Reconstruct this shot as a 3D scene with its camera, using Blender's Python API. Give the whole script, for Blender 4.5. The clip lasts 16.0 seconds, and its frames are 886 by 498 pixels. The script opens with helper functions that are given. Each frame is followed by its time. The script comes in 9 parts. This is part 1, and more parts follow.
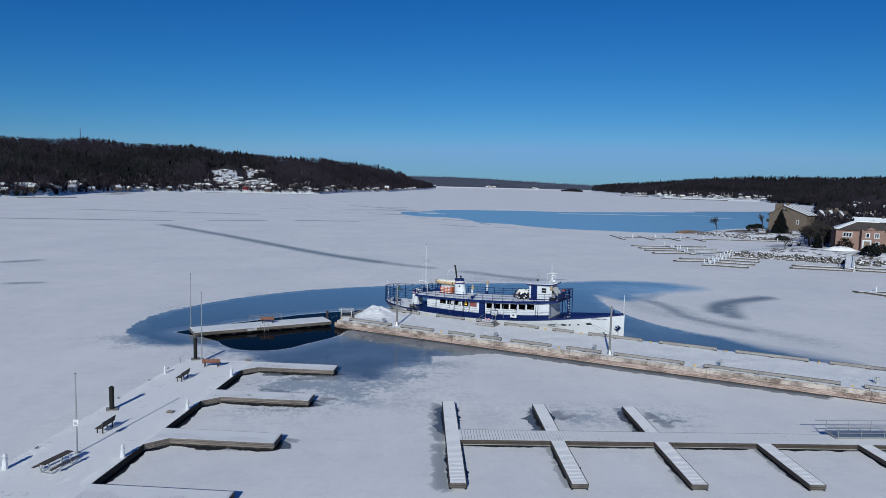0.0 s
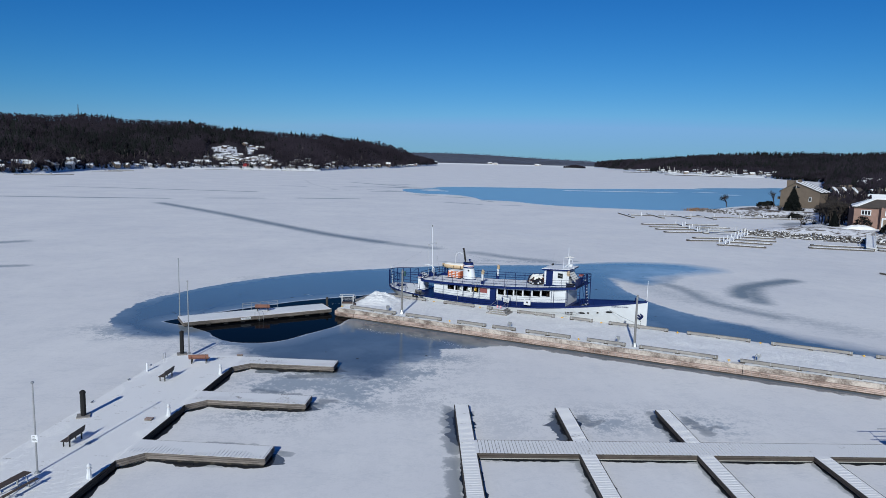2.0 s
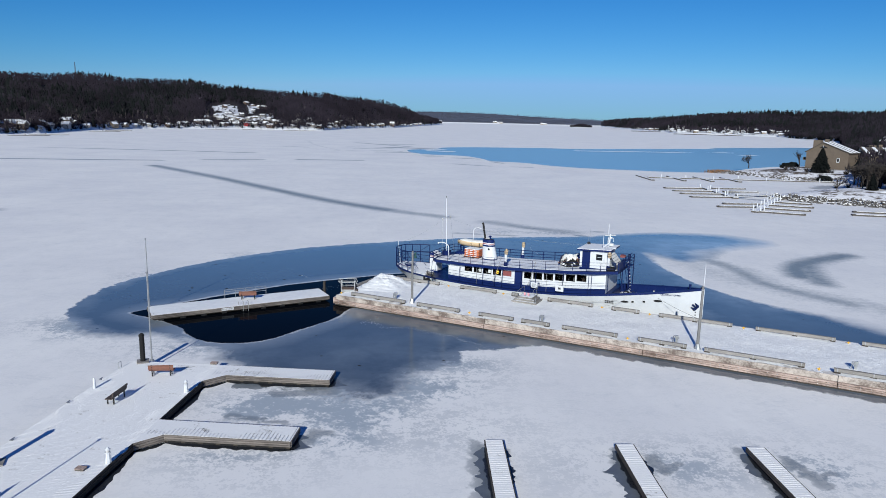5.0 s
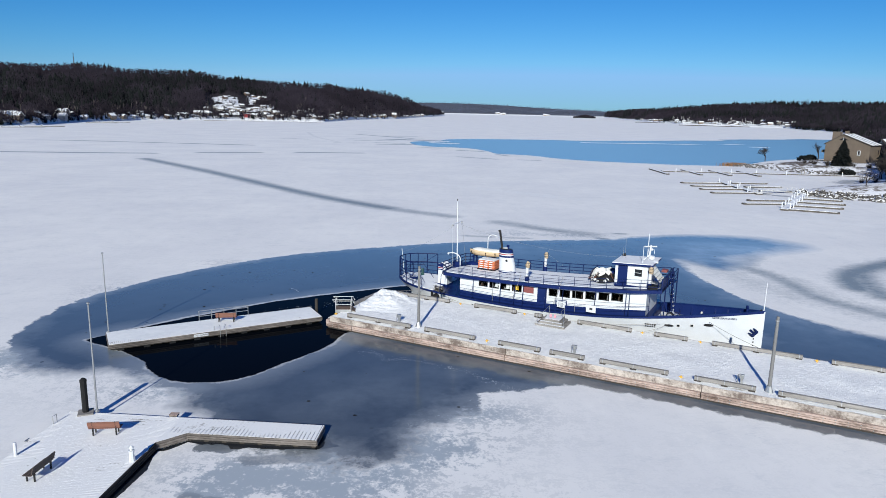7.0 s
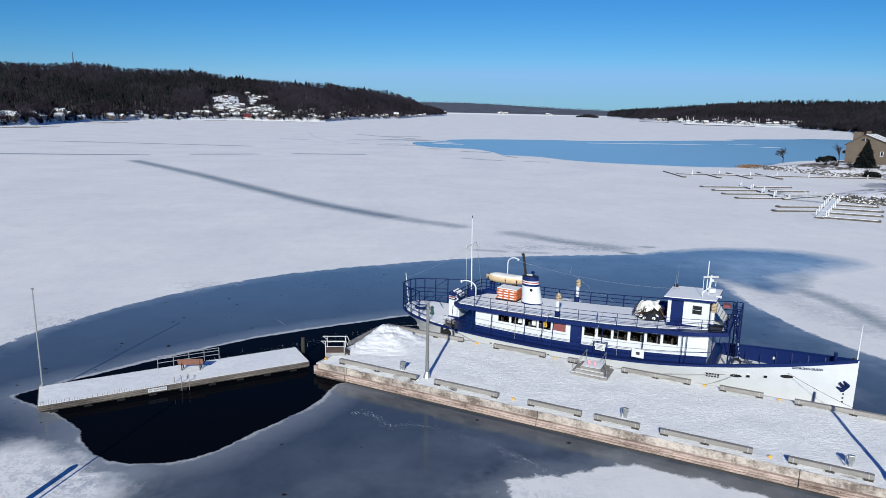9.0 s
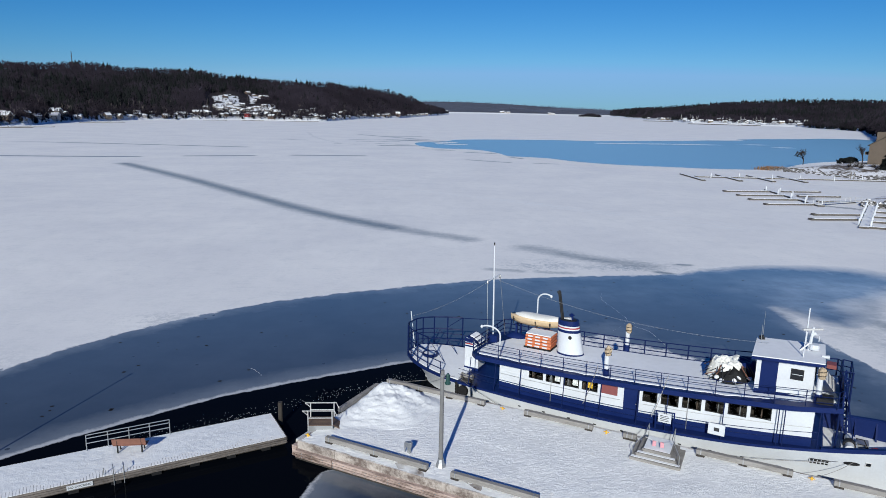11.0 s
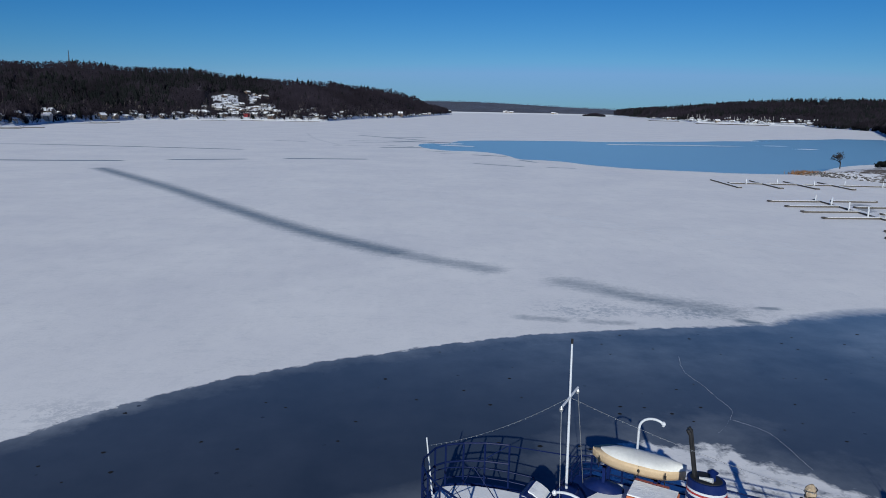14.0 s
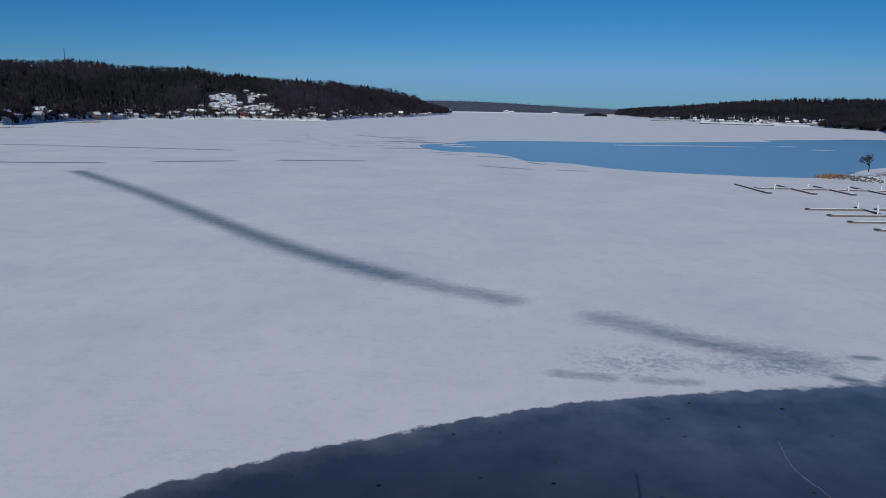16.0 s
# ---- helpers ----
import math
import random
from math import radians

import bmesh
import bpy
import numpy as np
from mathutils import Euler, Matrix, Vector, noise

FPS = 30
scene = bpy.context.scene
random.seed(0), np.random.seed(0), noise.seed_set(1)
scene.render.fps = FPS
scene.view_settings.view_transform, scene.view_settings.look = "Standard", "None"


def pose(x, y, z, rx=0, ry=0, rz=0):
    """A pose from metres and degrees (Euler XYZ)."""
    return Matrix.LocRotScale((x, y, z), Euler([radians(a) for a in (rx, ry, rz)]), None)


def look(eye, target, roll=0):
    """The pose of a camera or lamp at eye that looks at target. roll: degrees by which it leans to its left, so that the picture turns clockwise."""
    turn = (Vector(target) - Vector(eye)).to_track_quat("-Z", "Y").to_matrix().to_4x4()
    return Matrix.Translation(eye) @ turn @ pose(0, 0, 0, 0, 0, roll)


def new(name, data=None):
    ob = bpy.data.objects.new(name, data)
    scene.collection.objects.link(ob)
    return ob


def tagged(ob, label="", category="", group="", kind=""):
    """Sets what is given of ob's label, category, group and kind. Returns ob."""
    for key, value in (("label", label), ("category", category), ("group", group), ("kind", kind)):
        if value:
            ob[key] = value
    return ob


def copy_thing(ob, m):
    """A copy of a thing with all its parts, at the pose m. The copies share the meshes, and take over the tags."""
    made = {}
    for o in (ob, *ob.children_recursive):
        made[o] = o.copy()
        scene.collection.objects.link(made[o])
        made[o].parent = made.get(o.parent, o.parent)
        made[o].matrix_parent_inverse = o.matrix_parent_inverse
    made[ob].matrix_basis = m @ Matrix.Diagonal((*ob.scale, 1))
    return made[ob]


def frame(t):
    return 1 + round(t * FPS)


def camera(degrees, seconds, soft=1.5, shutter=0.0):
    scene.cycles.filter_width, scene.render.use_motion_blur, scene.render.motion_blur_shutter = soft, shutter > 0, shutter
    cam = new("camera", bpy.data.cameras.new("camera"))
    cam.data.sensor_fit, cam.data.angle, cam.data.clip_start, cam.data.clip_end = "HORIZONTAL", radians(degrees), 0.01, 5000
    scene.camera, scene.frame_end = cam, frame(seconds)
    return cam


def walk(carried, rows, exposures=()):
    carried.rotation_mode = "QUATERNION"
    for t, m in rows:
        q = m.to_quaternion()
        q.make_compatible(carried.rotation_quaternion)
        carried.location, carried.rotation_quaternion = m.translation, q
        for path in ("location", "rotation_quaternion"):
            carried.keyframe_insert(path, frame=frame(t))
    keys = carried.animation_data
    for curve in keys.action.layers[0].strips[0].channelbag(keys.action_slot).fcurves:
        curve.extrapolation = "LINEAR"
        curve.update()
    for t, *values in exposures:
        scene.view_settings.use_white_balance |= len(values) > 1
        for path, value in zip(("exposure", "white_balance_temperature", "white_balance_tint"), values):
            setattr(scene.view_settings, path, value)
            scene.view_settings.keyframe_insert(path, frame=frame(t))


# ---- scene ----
cam = camera(66.66, 16.0, 0.6)
PATH = [
    (0, (0.823, -3.498, 19.95), (2.244, 16.358, 18.019), 1.48),
    (0.5, (0.734, -1.804, 19.954), (2.154, 18.04, 17.905), 1.47),
    (1, (0.638, -0.143, 19.958), (2.044, 19.683, 17.732), 1.45),
    (1.5, (0.537, 1.561, 19.961), (1.942, 21.366, 17.558), 1.43),
    (2, (0.437, 3.356, 19.964), (1.824, 23.136, 17.345), 1.42),
    (2.5, (0.339, 5.273, 19.965), (1.719, 25.025, 17.15), 1.41),
    (3, (0.246, 7.322, 19.964), (1.605, 27.047, 16.948), 1.39),
    (3.5, (0.159, 9.507, 19.962), (1.519, 29.203, 16.76), 1.38),
    (4, (0.079, 11.821, 19.958), (1.413, 31.483, 16.552), 1.37),
    (4.2, (0.049, 12.779, 19.956), (1.369, 32.428, 16.465), 1.36),
    (6.3, (-0.207, 23.744, 19.931), (1.037, 43.291, 15.882), 1.31),
    (6.5, (-0.228, 24.853, 19.929), (1.014, 44.398, 15.874), 1.31),
    (7, (-0.276, 27.658, 19.924), (0.939, 47.208, 15.883), 1.29),
    (7.5, (-0.324, 30.507, 19.922), (0.883, 50.053, 15.862), 1.28),
    (8, (-0.372, 33.394, 19.921), (0.81, 52.944, 15.87), 1.27),
    (8.5, (-0.421, 36.319, 19.923), (0.753, 55.866, 15.855), 1.25),
    (9, (-0.474, 39.282, 19.927), (0.68, 58.833, 15.872), 1.24),
    (9.2, (-0.496, 40.478, 19.929), (0.665, 60.027, 15.869), 1.23),
    (11.5, (-0.813, 54.803, 19.97), (0.265, 74.354, 15.894), 1.18),
    (12, (-0.896, 58.085, 19.977), (0.164, 77.638, 15.905), 1.17),
    (12.5, (-0.983, 61.437, 19.98), (0.075, 80.987, 15.898), 1.17),
    (13, (-1.071, 64.861, 19.976), (-0.022, 84.413, 15.898), 1.16),
    (13.5, (-1.158, 68.36, 19.963), (-0.105, 87.909, 15.876), 1.16),
    (14, (-1.239, 71.934, 19.938), (-0.204, 91.485, 15.852), 1.16),
    (14.5, (-1.31, 75.587, 19.897), (-0.274, 95.137, 15.809), 1.17),
    (15, (-1.365, 79.32, 19.836), (-0.341, 98.871, 15.749), 1.17),
    (15.5, (-1.399, 83.14, 19.75), (-0.371, 102.689, 15.65), 1.18),
    (16, (-1.402, 87.058, 19.633), (-0.374, 106.607, 15.537), 1.20),
]
walk(cam, [(t, look(eye, target, roll)) for t, eye, target, roll in PATH],
     [(0, -0.32, 6600, 0), (2, -0.17, 6700, 0), (4, -0.05, 6800, 1), (7, 0.22, 7050, 1), (8.5, 0.19, 7050, 1), (10, 0.06, 7000, 1), (12.5, -0.15, 6800, 1), (16, -0.5, 6630, 1)])

# ---- world, sun ----
SUN_AZIMUTH, SUN_HEIGHT = 194.5, 24.8          # degrees clockwise from +y, and above the horizon
world = bpy.data.worlds.new("world")
scene.world = world
world.use_nodes = True
wn = world.node_tree.nodes
sky = wn.new("ShaderNodeTexSky")
sky.sky_type, sky.sun_disc = "NISHITA", False
sky.sun_elevation, sky.sun_rotation = radians(SUN_HEIGHT), radians(SUN_AZIMUTH)
sky.altitude, sky.air_density, sky.dust_density, sky.ozone_density = 200, 1.0, 0.1, 2.0
split, join = wn.new("ShaderNodeSeparateColor"), wn.new("ShaderNodeCombineColor")       # a cold, clear, polarised winter sky
world.node_tree.links.new(sky.outputs[0], split.inputs[0])
for k, (gain, power, least, most) in enumerate(((0.00265, 2.08, 0.010, 0.225), (0.0226, 1.33, 0.04, 0.455), (0.080, 1.02, 0.0, 0.935))):
    bend, scaled, lifted, capped = (wn.new("ShaderNodeMath") for j in range(4))
    bend.operation, scaled.operation, lifted.operation, capped.operation = "POWER", "MULTIPLY", "MAXIMUM", "MINIMUM"
    lifted.inputs[1].default_value = least
    bend.inputs[1].default_value, scaled.inputs[1].default_value, capped.inputs[1].default_value = power, gain, most
    for a, b in ((split.outputs[k], bend.inputs[0]), (bend.outputs[0], scaled.inputs[0]), (scaled.outputs[0], lifted.inputs[0]), (lifted.outputs[0], capped.inputs[0]), (capped.outputs[0], join.inputs[k])):
        world.node_tree.links.new(a, b)
haze, lit = wn.new("ShaderNodeMath"), wn.new("ShaderNodeMath")           # the pale blue of the air low over the lake
haze.operation, lit.operation, haze.inputs[1].default_value = "MULTIPLY", "ADD", 0.45
for a, b in ((join.inputs[0].links[0].from_socket, haze.inputs[0]), (haze.outputs[0], lit.inputs[0]), (join.inputs[2].links[0].from_socket, lit.inputs[1])):
    world.node_tree.links.new(a, b)
world.node_tree.links.new(lit.outputs[0], join.inputs[2])
world.node_tree.links.new(join.outputs[0], wn["Background"].inputs[0])
wn["Background"].inputs[1].default_value = 1.0
sun_data = bpy.data.lights.new("sun", "SUN")
sun_data.energy, sun_data.angle, sun_data.color = 4.95, radians(0.53), (0.968, 0.952, 0.952)
sun = new("sun", sun_data)
ca, sa = math.cos(radians(SUN_HEIGHT)), math.sin(radians(SUN_HEIGHT))
sun.matrix_world = look((ca * math.sin(radians(SUN_AZIMUTH)) * 200, ca * math.cos(radians(SUN_AZIMUTH)) * 200, sa * 200), (0, 0, 0))


# ---- mesh helpers ----
class Shape:
    """Collects the faces of one mesh."""

    def __init__(self):
        self.v, self.f = [], []

    def add(self, verts, faces):
        b = len(self.v)
        self.v += [tuple(p) for p in verts]
        self.f += [tuple(i + b for i in face) for face in faces]
        return self

    def box(self, x0, x1, y0, y1, z0, z1, turn=None):
        p = [(x, y, z) for z in (z0, z1) for y in (y0, y1) for x in (x0, x1)]
        if turn is not None:
            p = [turn @ Vector(q) for q in p]
        return self.add(p, [(0, 2, 3, 1), (4, 5, 7, 6), (0, 1, 5, 4), (2, 6, 7, 3), (0, 4, 6, 2), (1, 3, 7, 5)])

    def rod(self, a, b, r, r2=None, n=8):
        a, b = Vector(a), Vector(b)
        r2 = r if r2 is None else r2
        q = (b - a).to_track_quat("Z", "Y")
        ring = [q @ Vector((math.cos(2 * math.pi * k / n), math.sin(2 * math.pi * k / n), 0)) for k in range(n)]
        verts = [a + r * c for c in ring] + [b + r2 * c for c in ring]
        faces = [(k, (k + 1) % n, n + (k + 1) % n, n + k) for k in range(n)]
        return self.add(verts, faces + [tuple(range(n - 1, -1, -1)), tuple(range(n, 2 * n))])

    def tube(self, pts, r, n=6):
        """One bent pipe through the points."""
        p = [Vector(q) for q in pts]
        rings, up = [], None
        for k, c in enumerate(p):
            d = (p[min(k + 1, len(p) - 1)] - p[max(k - 1, 0)]).normalized()
            if up is None:
                up = d.orthogonal().normalized()
            up = (up - d * up.dot(d)).normalized()
            side = d.cross(up)
            rings.append([c + r * (math.cos(2 * math.pi * j / n) * up + math.sin(2 * math.pi * j / n) * side) for j in range(n)])
        self.strip(rings, True)
        b = len(self.v)
        self.f += [tuple(range(b - len(p) * n + n - 1, b - len(p) * n - 1, -1)), tuple(range(b - n, b))]
        return self

    def prism(self, outline, z0, z1):
        """outline: points (x, y), anticlockwise; z0 and z1 numbers or functions of x."""
        f0 = z0 if callable(z0) else (lambda x: z0)
        f1 = z1 if callable(z1) else (lambda x: z1)
        n = len(outline)
        v = [(x, y, f0(x)) for x, y in outline] + [(x, y, f1(x)) for x, y in outline]
        return self.add(v, [tuple(range(n - 1, -1, -1)), tuple(range(n, 2 * n))] + [(k, (k + 1) % n, n + (k + 1) % n, n + k) for k in range(n)])

    def lathe(self, profile, n=16, at=(0, 0, 0), sx=1.0, sy=1.0):
        """profile: (radius, z) from bottom to top."""
        v = [(at[0] + sx * r * math.cos(2 * math.pi * k / n), at[1] + sy * r * math.sin(2 * math.pi * k / n), at[2] + z) for r, z in profile for k in range(n)]
        f = [(j * n + k, j * n + (k + 1) % n, (j + 1) * n + (k + 1) % n, (j + 1) * n + k) for j in range(len(profile) - 1) for k in range(n)]
        m = len(profile) - 1
        return self.add(v, f + [tuple(range(n - 1, -1, -1)), tuple(range(m * n, m * n + n))])

    def strip(self, rows, closed=False):
        """A skin over rows of points, all of one length."""
        n = len(rows[0])
        v = [p for row in rows for p in row]
        last = n if closed else n - 1
        return self.add(v, [(j * n + k, j * n + (k + 1) % n, (j + 1) * n + (k + 1) % n, (j + 1) * n + k) for j in range(len(rows) - 1) for k in range(last)])

    def mesh(self, name):
        me = bpy.data.meshes.new(name)
        me.from_pydata(self.v, [], self.f)
        me.update()
        return me


def part(name, shape, material, parent, label="", smooth=False, bevel=0.0):
    me = shape if isinstance(shape, bpy.types.Mesh) else shape.mesh(name)
    if not me.materials:
        me.materials.append(material)
    if smooth:
        me.polygons.foreach_set("use_smooth", [True] * len(me.polygons))
    ob = new(name, me)
    ob.parent = parent
    if bevel:
        mod = ob.modifiers.new("bevel", "BEVEL")
        mod.width, mod.segments, mod.limit_method, mod.angle_limit = bevel, 2, "ANGLE", radians(40)
    if label:
        tagged(ob, label)
    return ob


def thing(name, m, label, category, group="", kind=""):
    ob = new(name)
    ob.matrix_world = m
    return tagged(ob, label, category, group, kind)


# ---- materials ----
def shader(name):
    mat = bpy.data.materials.new(name)
    mat.use_nodes = True
    return mat, mat.node_tree, mat.node_tree.nodes["Principled BSDF"]


def node(nt, kind, ins=(), **props):
    nd = nt.nodes.new(kind)
    for k, v in props.items():
        setattr_plain(nd, k, v)
    for key, value in dict(ins).items():
        socket = nd.inputs[key]
        if hasattr(value, "is_linked"):
            nt.links.new(value, socket)
        else:
            socket.default_value = value
    return nd


def setattr_plain(nd, k, v):
    if k == "operation":
        nd.operation = v
    elif k == "data_type":
        nd.data_type = v
    elif k == "attribute_name":
        nd.attribute_name = v
    elif k == "use_clamp":
        nd.use_clamp = v


def calc(nt, op, a, b=0.0, clamp=False):
    return node(nt, "ShaderNodeMath", {0: a, 1: b}, operation=op, use_clamp=clamp).outputs[0]


def noise_at(nt, scale, detail=4.0, rough=0.55, coords=None, stretch=None):
    co = coords or node(nt, "ShaderNodeNewGeometry").outputs["Position"]
    if stretch:
        co = node(nt, "ShaderNodeMapping", {"Vector": co, "Scale": stretch}).outputs[0]
    return node(nt, "ShaderNodeTexNoise", {"Vector": co, "Scale": scale, "Detail": detail, "Roughness": rough}).outputs[0]


def ramp(nt, fac, lo, hi):
    return node(nt, "ShaderNodeMapRange", {"Value": fac, "From Min": lo, "From Max": hi, "To Min": 0.0, "To Max": 1.0}).outputs[0]


def blend(nt, fac, a, b):
    nd = node(nt, "ShaderNodeMix", data_type="RGBA")
    for key, value in ((0, fac), (6, a), (7, b)):
        if hasattr(value, "is_linked"):
            nt.links.new(value, nd.inputs[key])
        else:
            nd.inputs[key].default_value = value if key == 0 else (*value, 1.0)
    return nd.outputs[2]


def object_coords(nt):
    return node(nt, "ShaderNodeTexCoord").outputs["Object"]


def surface(name, base, other, rough=0.6, metal=0.0, grain=3.0, fine=30.0, bump=0.15, deep=0.02, per_piece=0.0, stretch=None, own=True, spread=(0.35, 0.7)):
    """A surface of two tones, mottled at two scales, with a fine relief."""
    mat, nt, bsdf = shader(name)
    co = object_coords(nt) if own else None
    big, small = noise_at(nt, grain, 5, 0.6, co, stretch), noise_at(nt, fine, 4, 0.6, co, stretch)
    fac = ramp(nt, calc(nt, "ADD", calc(nt, "MULTIPLY", big, 0.65), calc(nt, "MULTIPLY", small, 0.35)), *spread)
    col = blend(nt, fac, base, other)
    if per_piece:
        rnd = node(nt, "ShaderNodeObjectInfo").outputs["Random"]
        dim = calc(nt, "ADD", calc(nt, "MULTIPLY", rnd, per_piece), 1.0 - per_piece)
        col = blend(nt, dim, tuple(0.35 * c for c in base), col)
    nt.links.new(col, bsdf.inputs["Base Color"])
    nt.links.new(calc(nt, "ADD", calc(nt, "MULTIPLY", small, 0.2), rough - 0.1, True), bsdf.inputs["Roughness"])
    bsdf.inputs["Metallic"].default_value = metal
    if bump:
        bp = node(nt, "ShaderNodeBump", {"Height": small, "Strength": bump, "Distance": deep})
        nt.links.new(bp.outputs[0], bsdf.inputs["Normal"])
    return mat


def glass_dark(name, tint=(0.012, 0.014, 0.018)):
    mat, nt, bsdf = shader(name)
    bsdf.inputs["Base Color"].default_value = (*tint, 1)
    bsdf.inputs["Roughness"].default_value = 0.06
    bsdf.inputs["Specular IOR Level"].default_value = 0.3
    return mat


def snow_like(name, tone=(0.82, 0.835, 0.855), low=(0.70, 0.72, 0.75), relief=0.5):
    mat, nt, bsdf = shader(name)
    big, mid, small = noise_at(nt, 0.35, 4), noise_at(nt, 2.2, 5), noise_at(nt, 14.0, 4)
    fac = ramp(nt, calc(nt, "ADD", calc(nt, "MULTIPLY", big, 0.5), calc(nt, "MULTIPLY", mid, 0.5)), 0.35, 0.62)
    nt.links.new(blend(nt, fac, low, tone), bsdf.inputs["Base Color"])
    bsdf.inputs["Roughness"].default_value = 0.7
    h = calc(nt, "ADD", calc(nt, "MULTIPLY", mid, 1.0), calc(nt, "MULTIPLY", small, 0.35))
    bp = node(nt, "ShaderNodeBump", {"Height": h, "Strength": relief, "Distance": 0.10})
    nt.links.new(bp.outputs[0], bsdf.inputs["Normal"])
    return mat


SNOW = snow_like("snow")
ROOF_SNOW = snow_like("roof_snow", (0.80, 0.82, 0.85), (0.7, 0.72, 0.76))
DECK_SNOW = snow_like("thin_deck_snow", (0.78, 0.80, 0.84), (0.70, 0.72, 0.76), 0.12)
WHITE = surface("white_paint", (0.60, 0.628, 0.675), (0.51, 0.53, 0.565), 0.4, grain=0.7, fine=9.0, bump=0.03)
BLUE = surface("blue_paint", (0.004, 0.013, 0.075), (0.007, 0.019, 0.098), 0.42, grain=0.9, fine=12.0, bump=0.04)
RAIL = surface("rail_paint", (0.003, 0.010, 0.055), (0.005, 0.014, 0.07), 0.5, grain=2, fine=20, bump=0.02)
RED = surface("red_paint", (0.35, 0.03, 0.03), (0.28, 0.03, 0.03), 0.45)
DULL_RED = surface("dull_red_board", (0.22, 0.06, 0.06), (0.17, 0.05, 0.05), 0.6)
ORANGE = surface("orange_plastic", (0.56, 0.17, 0.07), (0.46, 0.13, 0.06), 0.5, grain=4)
YELLOW = surface("yellow_paint", (0.72, 0.42, 0.03), (0.55, 0.3, 0.03), 0.5, grain=8)
CANVAS = surface("cream_canvas", (0.66, 0.50, 0.32), (0.52, 0.38, 0.24), 0.8, grain=2.5, fine=14, bump=0.4, deep=0.05)
COVER = surface("white_canvas", (0.74, 0.74, 0.72), (0.6, 0.6, 0.58), 0.8, grain=2.5, fine=14, bump=0.4, deep=0.05)
BLACK = surface("black_paint", (0.014, 0.014, 0.016), (0.03, 0.03, 0.032), 0.5, grain=4)
RUBBER = surface("black_rubber", (0.01, 0.01, 0.011), (0.022, 0.022, 0.024), 0.75, grain=6)
STEEL = surface("galvanised_steel", (0.42, 0.43, 0.44), (0.33, 0.34, 0.35), 0.45, metal=0.7, grain=3, fine=25, bump=0.05)
DARK_STEEL = surface("dark_steel", (0.07, 0.065, 0.065), (0.045, 0.04, 0.04), 0.6, metal=0.3, grain=3, bump=0.03)
PALE_STEEL = surface("pale_steel", (0.62, 0.62, 0.62), (0.5, 0.5, 0.5), 0.5, metal=0.2, grain=3, bump=0.03)
GREEN = surface("dark_green_paint", (0.012, 0.06, 0.055), (0.009, 0.042, 0.04), 0.6)
TIMBER = surface("grey_timber", (0.31, 0.295, 0.285), (0.15, 0.138, 0.13), 0.85, grain=2.0, fine=22, bump=0.5, deep=0.02, per_piece=0.35, stretch=(0.25, 1, 1))
DOCK_WOOD = surface("weathered_dock_wood", (0.215, 0.188, 0.175), (0.045, 0.038, 0.035), 0.85, grain=1.6, fine=18, bump=0.5, deep=0.02, per_piece=0.5, stretch=(0.2, 1, 1), spread=(0.42, 0.64))
DARK_WOOD = surface("dark_wet_timber", (0.035, 0.03, 0.028), (0.06, 0.052, 0.045), 0.7, grain=3, bump=0.3)
BENCH_WOOD = surface("red_brown_bench_wood", (0.21, 0.085, 0.055), (0.14, 0.058, 0.04), 0.6, grain=4, fine=30, bump=0.25, per_piece=0.25)
MARINA_WOOD = surface("dark_marina_wood", (0.12, 0.105, 0.095), (0.05, 0.043, 0.04), 0.85, grain=1.6, fine=18, bump=0.4, per_piece=0.3)
SLIP_WOOD = surface("wet_slip_wood", (0.075, 0.06, 0.052), (0.028, 0.023, 0.021), 0.8, grain=1.6, fine=18, bump=0.4, per_piece=0.3)
OLD_BENCH = surface("dark_bench_wood", (0.10, 0.075, 0.06), (0.06, 0.045, 0.04), 0.7, grain=4, fine=30, bump=0.25, per_piece=0.25)
CONCRETE = surface("stained_concrete", (0.47, 0.42, 0.385), (0.13, 0.10, 0.088), 0.9, grain=0.8, fine=7, bump=0.5, deep=0.03, per_piece=0.2, spread=(0.42, 0.60))
FENDER = surface("tan_fender_panel", (0.49, 0.375, 0.335), (0.11, 0.072, 0.058), 0.85, grain=1.4, fine=12, bump=0.5, deep=0.02, per_piece=0.3, stretch=(0.4, 1, 1.6), spread=(0.42, 0.62))
for dull in (RUBBER, BLACK, DARK_WOOD, BLUE, RAIL):
    dull.node_tree.nodes["Principled BSDF"].inputs["Specular IOR Level"].default_value = 0.15
PANE = glass_dark("dark_glass")
def clear_glass(name):
    mat, nt, bsdf = shader(name)
    bsdf.inputs["Base Color"].default_value = (0.62, 0.66, 0.7, 1)
    bsdf.inputs["Roughness"].default_value = 0.0
    bsdf.inputs["IOR"].default_value = 1.1
    bsdf.inputs["Transmission Weight"].default_value = 1.0
    return mat


CABIN_GLASS = clear_glass("tinted_cabin_glass")
BOARD_LETTERS = surface("dark_letters", (0.02, 0.02, 0.025), (0.03, 0.03, 0.035), 0.6)
STONE = surface("grey_rock", (0.11, 0.102, 0.098), (0.05, 0.046, 0.045), 0.9, grain=1.2, fine=8, bump=0.6, deep=0.06, per_piece=0.4)


